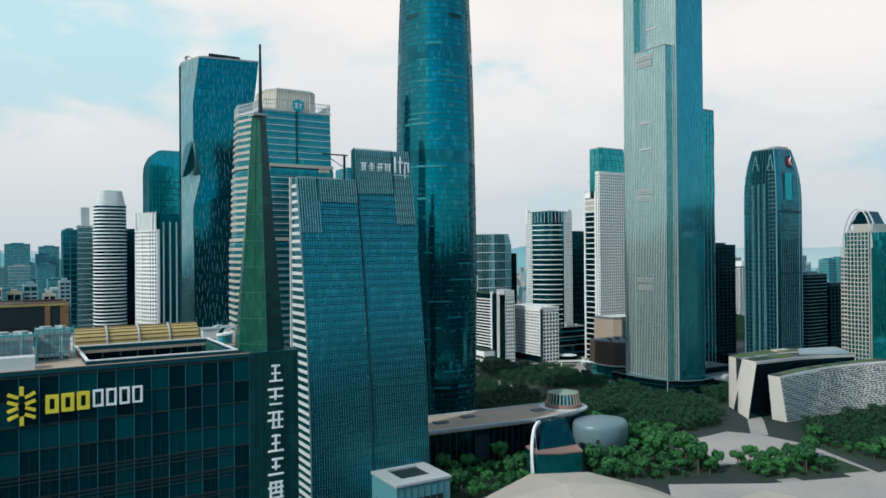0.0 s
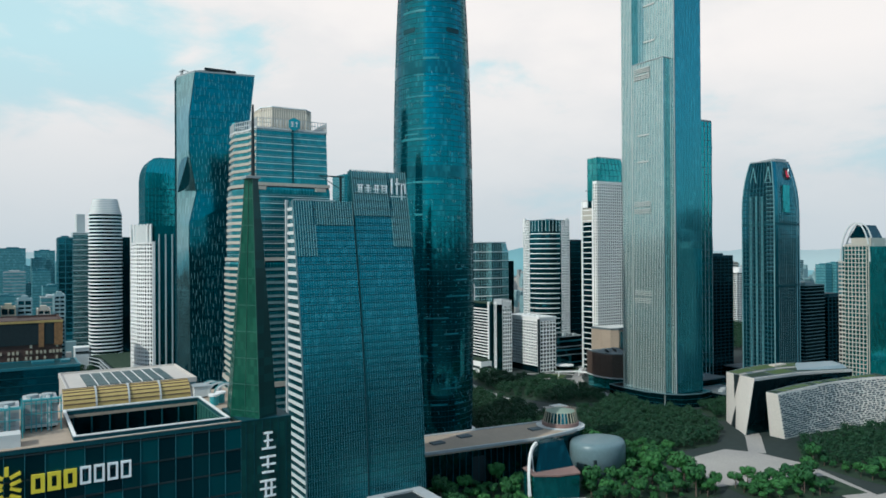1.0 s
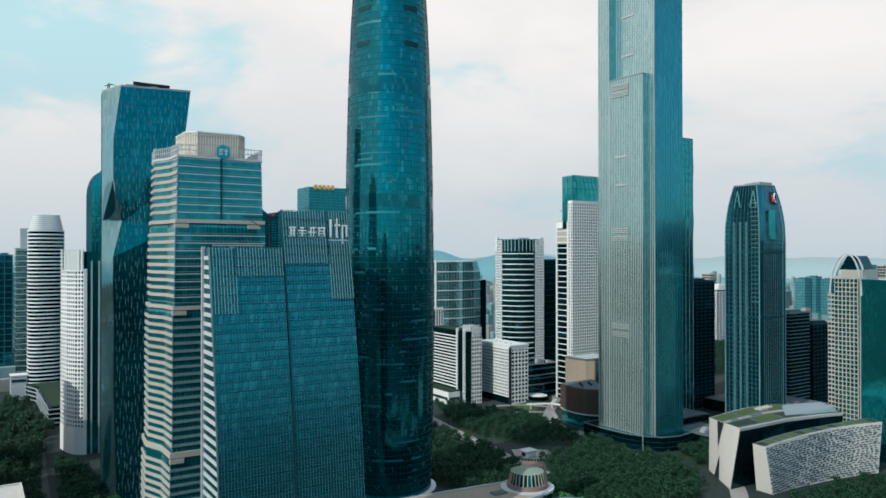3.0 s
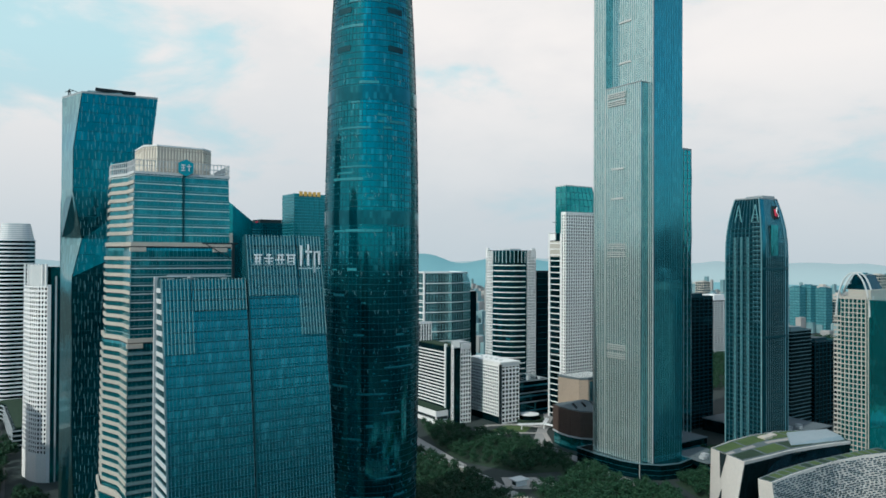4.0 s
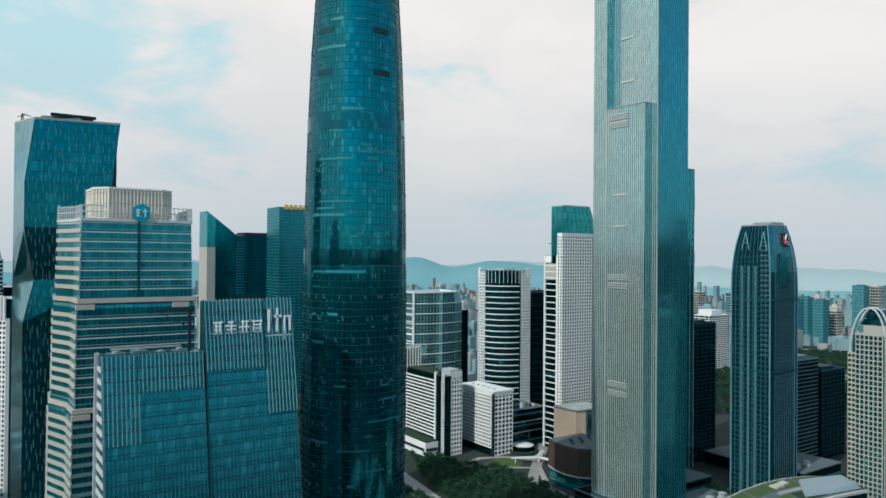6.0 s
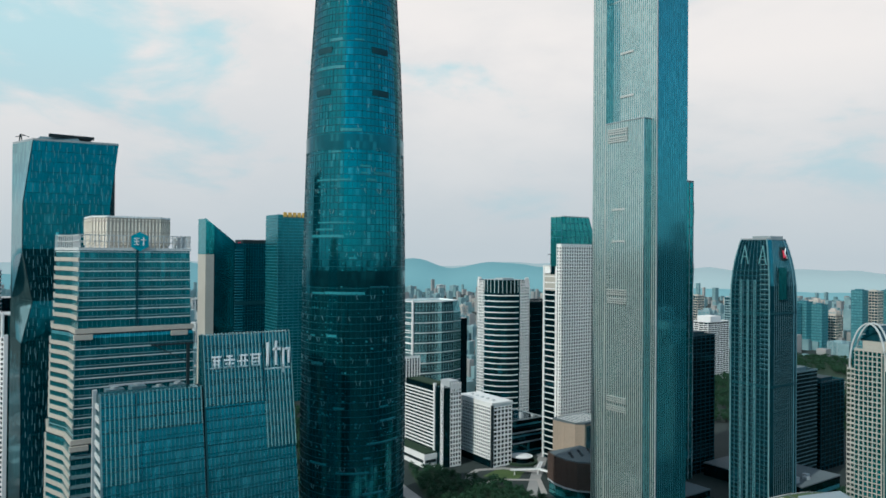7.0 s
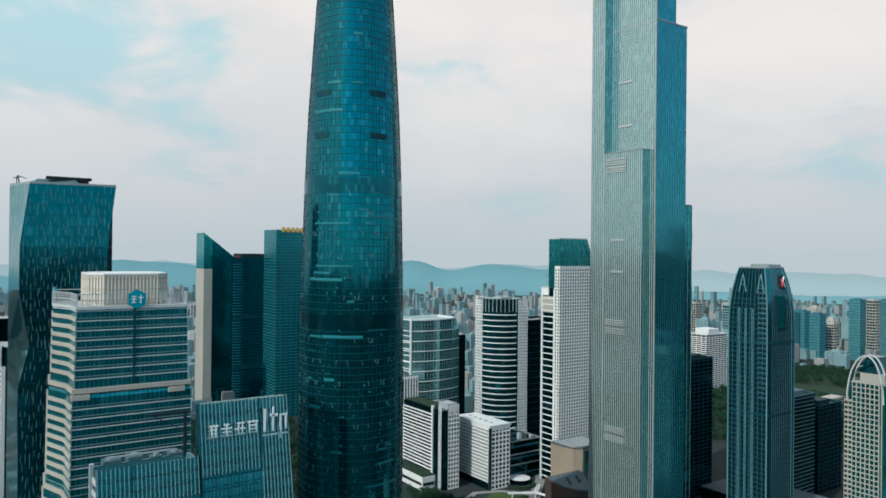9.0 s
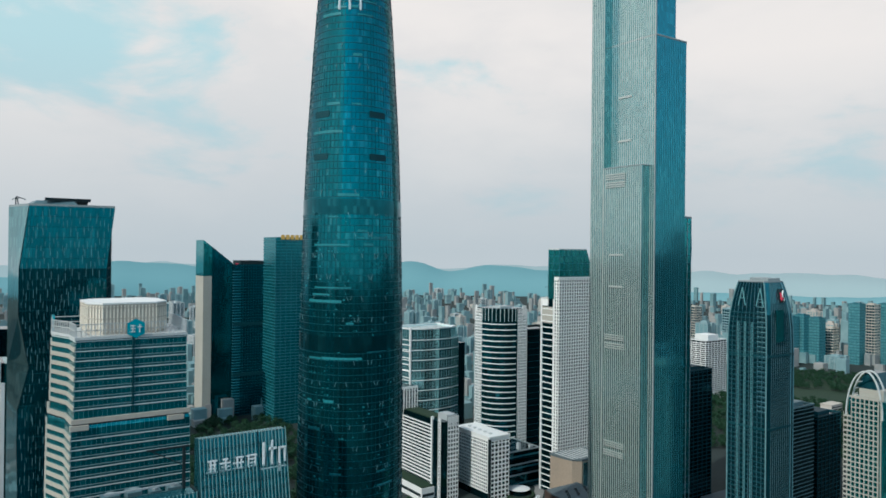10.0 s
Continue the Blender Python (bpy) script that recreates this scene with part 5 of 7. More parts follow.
part("roof", Geo().prism(grown(BR, -0.5), 38, 39), ROOF_GREY, brn)
part("base_band", Geo().hoop(grown(BR, 1.4), grown(BR, 0.1), 12.6, 14), GREY, brn)
part("sign_panel", Geo().box(584, 594, 554.6, 555.4, 20, 32), WHITE, brn, "white sign panel")
for k in range(9):
    part("roof_unit", Geo().box(563 + 4 * k, 566 + 4 * k, 578 + (k % 3) * 6, 578 + (k % 3) * 6, 39, 40.6), GREY, brn)
bg = thing("beige_roof_building", "beige building with a gridded curved roof", "building", (620, 625, 0))
BG = [(599, 640), (600, 625), (603, 613), (610, 607), (641, 607), (644, 640)]
part("wall", Geo().prism(BG, 0, 58), ROOF, bg, "tan slatted wall")
part("roof", Geo().prism(grown(BG, 0.6), 58, 60), ROOF_GREY, bg)
rib_parts(bg, [(BG, 2), (BG, 57)], 1.9, 0.5, 0.35, ROOF, "slat", sides=(0, 1, 2, 5))
part("glass_face", Geo().prism([(612, 606.4), (638, 606.4), (638, 607.2), (612, 607.2)], 30, 56), GLASS_PALE, bg)
for k in range(8):
    part("roof_beam", Geo().box(602 + 5 * k, 602.6 + 5 * k, 610, 638, 60, 60.6), GREY_PALE, bg)
pav = thing("garden_pavilion", "round white garden pavilion with a flat canopy", "pavilion", (609, 700, 0))
part("drum", Geo().prism(disc(609, 700, 9, 20), 0, 5), GLASS_DARK, pav)
part("canopy", Geo().loft([(disc(609, 700, 11, 24), 5), (disc(609, 700, 12, 24), 6), (disc(609, 700, 5, 24), 7.2)]), WHITE, pav, "white disc canopy")
part("planter", Geo().hoop(disc(606, 696, 17, 24), disc(606, 696, 14, 24), 0, 2.4), HEDGE, pav, "green planted ring")
brg = thing("footbridge", "white zigzag footbridge over the garden", "footbridge", (590, 660, 0))
for a, b in (((566, 668), (592, 655)), ((592, 655), (612, 672)), ((592, 655), (598, 625))):
    part("deck", Geo().prism(strip([a, b], 4), 5.0, 5.7), WHITE, brg)
    part("rail", Geo().prism(strip([a, b], 0.3), 5.7, 6.6), GREY_PALE, brg)
for p in ((570, 666), (592, 655), (608, 669), (597, 630)):
    part("pier", Geo().prism(disc(p[0], p[1], 0.7, 8), 0, 5), WHITE, brg)
kio = thing("kiosk", "small white flat-roofed kiosk at the road", "kiosk", (446, 522, 0))
part("walls", Geo().box(441, 451, 518, 526, 0, 4.2), WHITE, kio)
part("roof", Geo().box(439.5, 452.5, 516.5, 527.5, 4.2, 5.2), GREY_PALE, kio)
part("opening", Geo().box(440.8, 441.1, 519.5, 524.5, 0.6, 3.4), DARK, kio)
wall = thing("road_parapet", "pale arched parapet along the road", "parapet", (445, 620, 0))
for k in range(16):
    part("parapet_bay", Geo().prism(strip([(429.0 - 0.36 * k, 537 + 6.2 * k), (428.7 - 0.36 * k, 542.4 + 6.2 * k)], 0.7), 0, 4.2), HALL_ROOF, wall)
    part("parapet_cap", Geo().prism(strip([(429.0 - 0.36 * k, 536.8 + 6.2 * k), (428.64 - 0.36 * k, 543.0 + 6.2 * k)], 1.1), 4.2, 4.7), WHITE, wall)

# ---- slim tower behind the finned one ----
slen = thing("slender_tower", "tall slim teal tower with a scalloped edge", "tower", (694, 580, 0))
SL = [([(672, 560), (715 + (1.6 if i % 2 else 0), 560), (717 + (3.2 if i % 2 else 0), 566), (714, 600), (672, 600)], z) for i, z in enumerate(range(0, 301, 30))]
part("glass_body", Geo().loft(SL), GLASS_TEAL, slen)
bands(slen, SL, 6, 298, 8, 0.6, 0.08, TEAL_METAL)
rib_parts(slen, [(SL[0][0], 0), (SL[0][0], 300)], 6, 0.5, 0.4, GREY_PALE, sides=(0,))
part("roof_rim", Geo().hoop(grown(SL[-1][0], 0.3), grown(SL[-1][0], -0.8), 300, 302), STEEL, slen)

for x0, x1, y0, y1, z in ((604, 660, 500, 540, 14), (620, 668, 545, 600, 22), (724, 790, 450, 495, 18), (735, 800, 520, 560, 12), (600, 640, 455, 492, 9)):
    u = thing("dark_podium", "dark flat-roofed podium block between towers", "building", ((x0 + x1) / 2, (y0 + y1) / 2, 0), "podium blocks")
    part("wall", Geo().box(x0, x1, y0, y1, 0, z), GLASS_DARK, u)
    part("roof", Geo().box(x0 - 0.6, x1 + 0.6, y0 - 0.6, y1 + 0.6, z, z + 0.9), ROOF_GREY, u)
    for k in range(4):
        part("roof_unit", Geo().box(x0 + 5 + 9 * k, x0 + 10 + 9 * k, y0 + 8 + 5 * (k % 2), y0 + 13 + 5 * (k % 2), z + 0.9, z + 3.2), GREY, u)
    part("window_band", Geo().box(x0 + 1, x1 - 1, y0 - 0.2, y0 + 0.1, z * 0.4, z * 0.6), TEAL_METAL, u)

# ---- cream gridded tower with arched crown ----
crm = thing("cream_grid_tower", "cream stone tower with a gridded face and arches on top", "tower", (702, 364, 0))
part("core", Geo().box(680.6, 722, 340.6, 386.4, 0, 152), GLASS_TEAL, crm)
window_grid(crm, (680, 384), (680, 364), 0, 154, 3.3, 3.9, 0.65, 0.8, 0.5, CREAM_OLD, solid=2)
window_grid(crm, (680, 390), (680, 384), 0, 140, 3.0, 3.9, 0.6, 1.6, 0.2, CREAM_OLD)
window_grid(crm, (680, 364), (680, 361.5), 0, 154, 2.5, 30, 1.2, 0.5, 0.9, CREAM_OLD)
window_grid(crm, (681, 361), (700, 352), 0, 150, 3.6, 3.9, 0.7, 1.4, 0.6, GREY_PALE)
part("dark_flank", Geo().prism([(681, 361.6), (700, 352.4), (722, 352), (722, 364), (681, 364)], 0, 150), GLASS_CURVE, crm)
part("roof_house", Geo().box(684, 710, 362, 380, 152, 160), CREAM_OLD, crm)
for y0, y1 in ((388, 372), (361, 375)):
    for x in (680.2, 688):
        g = Geo()
        pts = [(x, y0 + (y1 - y0) * (1 - math.cos(radians(a))) * 0.9, 138 + 36 * math.sin(radians(a))) for a in range(0, 91, 9)]
        for p, q in zip(pts, pts[1:]):
            g.bar(p, q, 1.0)
        part("crown_arch", g, GREY_PALE, crm, "pale steel arch")
for k in range(4):
    part("crown_tie", Geo().bar((680.2, 385 - 2 * k, 150 + 5 * k), (688, 385 - 2 * k, 150 + 5 * k), 0.5), GREY_PALE, crm)
part("crown_glass", Geo().loft([(rect(684, 712, 366, 382), 160), (rect(690, 708, 370, 378), 172)]), GLASS_DARK, crm)

# ---- far towers that stand out singly ----
wedge = thing("wedge_tower", "tower with a sloping top and a pale side", "tower", (445, 1250, 0))
part("pale_side", Geo().box(420, 433, 1229, 1270, 0, 222), CREAM_OLD, wedge, "pale stone side")
WT = Geo()
WT.v = [(433, 1229.5, 0), (466, 1229.5, 0), (466, 1270, 0), (433, 1270, 0), (420, 1229.5, 278), (466, 1229.5, 242), (466, 1270, 242), (420, 1270, 278)]
WT.v[4:4] = []
WT.f = [(0, 1, 5, 4), (1, 2, 6, 5), (2, 3, 7, 6), (3, 0, 4, 7), (4, 5, 6, 7), (3, 2, 1, 0)]
for k in (4, 7):
    WT.v[k] = (433, WT.v[k][1], 268)
part("glass_face", WT, GLASS_LEA, wedge)
part("pale_top", Geo().loft([(rect(420, 433, 1229.2, 1270), 222), ([(420, 1229.2, 278), (433, 1229.2, 268), (433, 1270, 268), (420, 1270, 278)], 270)]), GLASS_TEAL, wedge)
dof = thing("dark_grid_tower", "near-black gridded office tower", "tower", (495, 1252, 0))
DOF = [(rect(466.5, 525, 1226, 1275), 0), (rect(466.5, 525, 1226, 1275), 240)]
part("glass_body", Geo().loft(DOF), GLASS_CURVE, dof)
window_grid(dof, (478, 1226), (525, 1226), 0, 240, 4.4, 4.4, 0.7, 0.8, 0.4, SPANDREL)
bands(dof, [(rect(466.5, 478, 1226, 1275), 0), (rect(466.5, 478, 1226, 1275), 236)], 4, 234, 4.4, 1.2, 0.3, TEAL_METAL)
for z in (62, 142):
    part("service_band", Geo().box(466, 525.6, 1225.2, 1227, z, z + 6), DARK_TEAL, dof)
part("roof_rim", Geo().box(480, 518, 1232, 1270, 240, 246), DARK, dof)
part("roof_sign", Geo().box(470, 474, 1225, 1226, 240, 242), SIGN_RED, dof, "red roof sign")
gld = thing("gold_crest_tower", "teal glass tower with a gold roof sign", "tower", (530, 1155, 0))
GL = [(rect(498, 565, 1130, 1180), 0), (rect(498, 565, 1130, 1180), 283)]
part("glass_body", Geo().loft(GL), GLASS_BANDED, gld)
bands(gld, GL, 6, 281, 4.6, 1.0, 0.35, TEAL_METAL)
rib_parts(gld, GL, 8, 0.5, 0.5, TEAL_METAL, sides=(0,))
for k in range(5):
    part("sign_bar", Geo().box(506 + 7.5 * k, 511.5 + 7.5 * k, 1128.5, 1129.5, 279.5, 286.5), SIGN_GOLD, gld, "gold sign bar")

pnc = thing("white_punched_tower", "white tower with small square windows beside dark glass", "tower", (132, 756, 0))
part("core", Geo().box(124.6, 128, 740, 777, 0, 176), GLASS_DARK, pnc)
PN = [(111, 770), (114, 752), (119, 741), (125.5, 735.4)]
for p, q in zip(PN, PN[1:]):
    window_grid(pnc, p, q, 22, 160, 2.9, 3.7, 1.25, 1.6, 0.35, WHITE)
part("white_base", Geo().prism([(110.6, 770), (113.6, 751.8), (118.7, 740.6), (125.5, 735), (125.5, 739), (115, 769)], 0, 22), WHITE, pnc, "plain white base storey")
part("corner_pier", Geo().box(125.5, 127.9, 735, 740, 0, 161), WHITE, pnc, "plain white corner pier")
part("dark_wall", Geo().prism([(111.4, 770.2), (114.4, 752.4), (119.3, 741.5), (125.4, 736.2), (125.4, 778), (114, 778)], 0, 160), GLASS_DARK, pnc)
for k in range(7):
    s = k / 6
    part("crown_fin", Geo().prism(disc(111.5 + 13 * s, 770 - 33.5 * s, 0.9, 6), 160, 178), WHITE, pnc)
part("crown_wall", Geo().prism([(113, 770), (116, 752), (124.5, 740), (124.5, 776), (117, 776)], 160, 177), GREY_PALE, pnc)
part("glass_wing", Geo().box(128, 150, 736, 775, 0, 176), GLASS_TEAL, pnc)
for k in range(4):
    part("glass_wing_fin", Geo().box(131 + 6 * k, 132.2 + 6 * k, 735, 736.2, 0, 168), GREY, pnc)
srt = thing("striped_round_tower", "white and black striped tower with rounded corners", "tower", (121, 1055, 0))
SR = rounded(101, 140, 1035, 1075, 14, 5)
part("glass_body", Geo().prism(SR, 0, 202), GLASS_DARK, srt)
bands(srt, [(SR, 0), (SR, 204)], 4, 204, 4.6, 1.7, 0.5, WHITE)
part("crown_drum", Geo().loft([(grown(SR, -1), 202), (grown(SR, -5), 222)]), GREY_PALE, srt)
for k in range(7):
    part("crown_louvre", Geo().hoop(grown(SR, -1.2 - 0.5 * k), grown(SR, -2.2 - 0.5 * k), 205 + 2.3 * k, 206.2 + 2.3 * k), WHITE, srt)
PO = [(98, 1030), (107, 1003), (109, 866), (150, 866), (150, 1034)]
podium = part("podium", Geo().prism(PO, 0, 19), GLASS_DARK, srt, "low terraced podium")
for k in range(4):
    part("terrace_band", Geo().hoop(grown(PO, 0.5), grown(PO, -1.0), 2.9 + 4.6 * k, 4.1 + 4.6 * k), GREY, podium)
part("roof_bed", Geo().prism(grown(PO, -3), 19, 20.2), HEDGE, podium, "planted podium roof")
part("side_slab", Geo().box(140.6, 152, 1045, 1080, 0, 172), GLASS_DARK, srt)
dom = thing("dome_top_tower", "dark teal glass tower with a rounded top", "tower", (206, 1125, 0))


def dome_ring(z):
    k = 0 if z < 255 else 20 * (1 - math.sqrt(max(0.0, 1 - ((z - 255) / 34.0) ** 2)))
    return rect(177 + k, 240 - k * 0.3, 1100 + k * 0.4, 1150)


DM = [(dome_ring(z), z) for z in (0, 130, 255, 266, 275, 282, 287, 289)]
part("glass_body", Geo().loft(DM), GLASS_TEAL, dom)
bands(dom, DM, 8, 250, 9, 0.8, 0.3, DARK_TEAL)
rib_parts(dom, DM, 5, 0.35, 0.4, TEAL_METAL, sides=(0, 3))


def plain_tower(name, label, x0, x1, y0, y1, z, glass, trim, floor, h, rib, top=0.0, group=""):
    t = thing(name, label, "tower", ((x0 + x1) / 2, (y0 + y1) / 2, 0), group)
    R = [(rect(x0, x1, y0, y1), 0), (rect(x0, x1, y0, y1), z)]
    part("glass_body", Geo().loft(R), glass, t)
    bands(t, R, 4, z - h, floor, h, 0.35, trim)
    if rib:
        rib_parts(t, R, rib, 0.8, 0.5, trim, "pier", sides=(0, 3))
    part("roof_house", Geo().box(x0 + (x1 - x0) * 0.25, x1 - (x1 - x0) * 0.25, y0 + 6, y1 - 6, z, z + 4 + top), trim, t)
    part("parapet", Geo().hoop(rect(x0 - 0.4, x1 + 0.4, y0 - 0.4, y1 + 0.4), rect(x0 + 0.8, x1 - 0.8, y0 + 0.8, y1 - 0.8), z, z + 1.6), trim, t)
    return t


plain_tower("slim_dark_tower", "slim dark glass tower with a pale edge", 71, 89, 1150, 1185, 172, GLASS_CURVE, TEAL_METAL, 8, 0.8, 9)
plain_tower("pale_glass_tower", "pale glass tower with a stepped top", 97, 120, 1250, 1290, 182, GLASS_PALE, GREY_PALE, 8, 0.8, 0, 26)
plain_tower("striped_dark_tower", "dark tower with thin white floor lines", 803, 842, 500, 535, 107, GLASS_DARK, BAND_GREY, 4.0, 0.7, 0)
plain_tower("striped_dark_tower", "dark ribbed tower beside the striped one", 850, 897, 500, 540, 92, GLASS_DARK, DARK_TEAL, 4.5, 0.7, 8)
plain_tower("dark_flat_tower", "dark flat-topped apartment tower", 722, 760, 566, 602, 142, GLASS_DARK, DARK_TEAL, 4, 0.8, 7)
plain_tower("white_apartment_tower", "white apartment tower with dark window strips", 1222, 1284, 900, 940, 106, GLASS_DARK, WHITE, 3.6, 1.5, 9, 6)
plain_tower("dark_mid_tower", "dark glass mid-rise tower behind the avenue", 585, 618, 1010, 1040, 168, GLASS_DARK, DARK_TEAL, 5, 0.8, 8)
plain_tower("teal_far_tower", "far teal glass tower with haze put into its colour", 260, 300, 1750, 1790, 205, GLASS_FAR, TEAL_METAL, 6, 0.8, 0)
brn_mid = plain_tower("brown_mid_block", "dark brown brick block with lit windows and a tan cornice", -70, 40, 600, 650, 100, BROWN_DARK, BROWN_DARK, 9, 0.6, 0, -3)
part("cornice", Geo().box(-70, 40.6, 598.6, 600.2, 99.6, 101.2), STRAW, brn_mid, "tan cornice")
part("dark_front", Geo().box(-70, 34.8, 599, 600.2, 84, 99.6), DARK, brn_mid, "near-black upper front")
part("copper_pier", Geo().box(25, 28.4, 598.7, 600.2, 82, 99.6), COPPER, brn_mid, "weathered copper strip")
part("copper_panel", Geo().box(35, 40.4, 598.9, 600.2, 83, 99.6), COPPER, brn_mid, "weathered copper panel")
for row, xs in ((73.2, (6.3, 8.8, 11.6, 17.2, 20, 24, 29, 36.6)), (77.4, (1.5, 6.5, 9.2, 11.8, 17.7, 20.2, 24.1, 26.5, 29, 32.5, 34.6, 37, 39.2)), (81.6, (20.2, 36.8))):
    for x in xs:
        part("window", Geo().box(x - 0.75, x + 0.75, 599.2, 600.2, row, row + 2.3), STRAW_PALE, brn_mid, "pale window")
tea = thing("teal_glass_block", "dark teal flat-roofed glass block", "building", (0, 580, 0))
part("glass_body", Geo().box(-90, 48.6, 563, 597.6, 0, 72), GLASS_CURVE, tea)
part("parapet", Geo().hoop(rect(-90.3, 48.9, 562.7, 597.9), rect(-89, 47.6, 564, 596.6), 71.2, 73), TEAL_METAL, tea)
part("roof", Geo().box(-89, 47.6, 564, 596.6, 72, 72.4), DARK_TEAL, tea)
for k in range(9):
    part("floor_line", Geo().box(-90, 48.6, 562.8, 563.1, 24 + 5.2 * k, 24.5 + 5.2 * k), DARK_TEAL, tea)
for x0, x1 in ((20, 34), (38, 44)):
    part("roof_house", Geo().box(x0, x1, 580, 590, 72.4, 74), TEAL_METAL, tea)
wlb = thing("low_white_block", "low white block with one dark window band", "building", (92, 1050, 0))
part("wall", Geo().box(83, 100, 1042, 1062, 0, 28), GREY_PALE, wlb)
part("window_band", Geo().box(84, 99, 1041.7, 1042.2, 21, 24), DARK, wlb)
part("roof", Geo().box(82.4, 100.6, 1041.4, 1062.6, 28, 29), WHITE, wlb)
for x0, x1, y0, z, m in ((-30, -2, 690, 108, CREAM), (2, 12, 700, 104, STRAW_PALE), (14, 24, 705, 110, FAR_GREY), (28, 37, 690, 102, CREAM), (42, 50, 720, 112, FAR_GREY)):
    plain_tower("old_mid_block", "old beige block with dark window bands", x0, x1, y0, y0 + 22, z, GLASS_CURVE, m, 3.6, 1.7, 4, group="old blocks behind the bank")
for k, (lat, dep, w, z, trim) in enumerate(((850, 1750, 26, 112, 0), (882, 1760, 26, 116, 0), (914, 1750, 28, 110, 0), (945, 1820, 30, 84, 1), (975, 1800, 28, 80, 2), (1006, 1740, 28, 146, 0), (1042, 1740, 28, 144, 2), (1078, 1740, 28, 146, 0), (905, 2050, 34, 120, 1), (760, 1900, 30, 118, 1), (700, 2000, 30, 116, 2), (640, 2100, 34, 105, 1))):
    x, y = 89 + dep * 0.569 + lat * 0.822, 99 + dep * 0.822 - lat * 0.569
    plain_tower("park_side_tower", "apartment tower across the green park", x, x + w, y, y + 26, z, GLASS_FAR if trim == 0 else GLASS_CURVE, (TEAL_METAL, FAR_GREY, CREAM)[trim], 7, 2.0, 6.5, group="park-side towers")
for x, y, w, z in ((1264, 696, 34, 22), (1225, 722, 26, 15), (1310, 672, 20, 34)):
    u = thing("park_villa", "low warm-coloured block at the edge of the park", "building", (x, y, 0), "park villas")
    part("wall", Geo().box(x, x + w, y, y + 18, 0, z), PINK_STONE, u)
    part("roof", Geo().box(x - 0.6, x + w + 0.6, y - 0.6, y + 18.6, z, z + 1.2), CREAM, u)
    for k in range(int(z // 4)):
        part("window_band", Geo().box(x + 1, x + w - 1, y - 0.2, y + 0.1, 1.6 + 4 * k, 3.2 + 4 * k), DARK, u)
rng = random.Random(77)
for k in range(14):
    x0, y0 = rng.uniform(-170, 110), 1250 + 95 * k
    plain_tower("hazy_far_tower", "teal far tower with haze put into its colour", x0, x0 + rng.uniform(24, 44), y0, y0 + 40, rng.uniform(70, 125), GLASS_FAR, TEAL_METAL if k % 3 else GREY, 6, 1.2, 0, group="far towers")
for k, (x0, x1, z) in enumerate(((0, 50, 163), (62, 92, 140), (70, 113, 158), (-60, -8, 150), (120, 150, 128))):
    plain_tower("hazy_far_tower", "teal far tower with haze put into its colour", x0, x1, 1880 + 40 * k, 1925 + 40 * k, z, GLASS_FAR, TEAL_METAL, 6, 0.8, 0, group="far towers")

# ---- stone-clad library: two leaning wings with a dark slit between them ----
lib = thing("stone_library", "stone-clad library of two leaning wings with grass roofs", "library", (580, 370, 0))


def wing(parent, front, back, foot, name):
    """front, back: edges of the roof from west to east; foot: how far the walls draw in at the ground on both sides."""
    def at(i):
        (x, y, z), (u, w, t), (fx, fy, bx, by) = front[i], back[i], foot[i]
        return [(x + fx, y + fy, 0.0), (x, y, z), (u, w, t), (u + bx, w + by, 0.0)]
    g = Geo()
    n = len(front)
    for i in range(n):
        g.v += at(i)
    for i in range(n - 1):
        a, b = 4 * i, 4 * i + 4
        g.f += [(a, b, b + 1, a + 1), (a + 2, b + 2, b + 3, a + 3), (a + 1, b + 1, b + 2, a + 2), (a + 3, b + 3, b, a)]
    g.f.append((4 * n - 1, 4 * n - 2, 4 * n - 3, 4 * n - 4))
    q = [Vector(p) for p in at(0)]
    k = len(g.v)
    for j in range(9):
        for i in range(9):
            g.v.append(tuple(q[0].lerp(q[3], i / 8).lerp(q[1].lerp(q[2], i / 8), j / 8)))
    g.f += [(k + 9 * j + i, k + 9 * j + 9 + i, k + 9 * j + 10 + i, k + 9 * j + 1 + i) for j in range(8) for i in range(8)]
    part(name, g, GRANITE, parent, "pale granite cladding")
    return at


S_FRONT = [(510, 341, 38.5), (538, 342, 39.3), (566, 341.5, 40.2), (594, 339.5, 40.8), (620, 335.5, 41), (646, 328.5, 41)]
S_BACK = [(510, 351, 38.5), (538, 352.5, 39.5), (566, 351, 40.5), (594, 347.5, 41), (622, 344.5, 41.5), (648, 340.5, 41.5)]
S_FOOT = [(18, 6, 18, 9), (9, 5, 9, 2), (4, 4, 4, 0), (0, 3, 0, 0), (0, 3, 0, 0), (0, 3, 0, 0)]
N_FRONT = [(508, 359.5, 48), (537, 359.5, 47.6), (570, 361.5, 46.6), (604, 361, 45), (625, 360, 44), (645, 358.5, 43)]
N_BACK = [(523, 396.5, 46.8), (553, 401, 47), (583, 403, 47), (612, 402, 46), (637, 397.5, 44.8), (664, 384, 42.5)]
N_FOOT = [(4.5, 11.5, 18, 14), (4, 10, 9, 6), (2, 8, 4, 2), (0, 7, 0, 0), (0, 6, 0, 0), (0, 5, 0, 0)]
s_at = wing(lib, S_FRONT, S_BACK, S_FOOT, "south_wing")
n_at = wing(lib, N_FRONT, N_BACK, N_FOOT, "north_wing")
# dark sheet over the north wing's south wall, standing for its shade
dark_side = Geo()
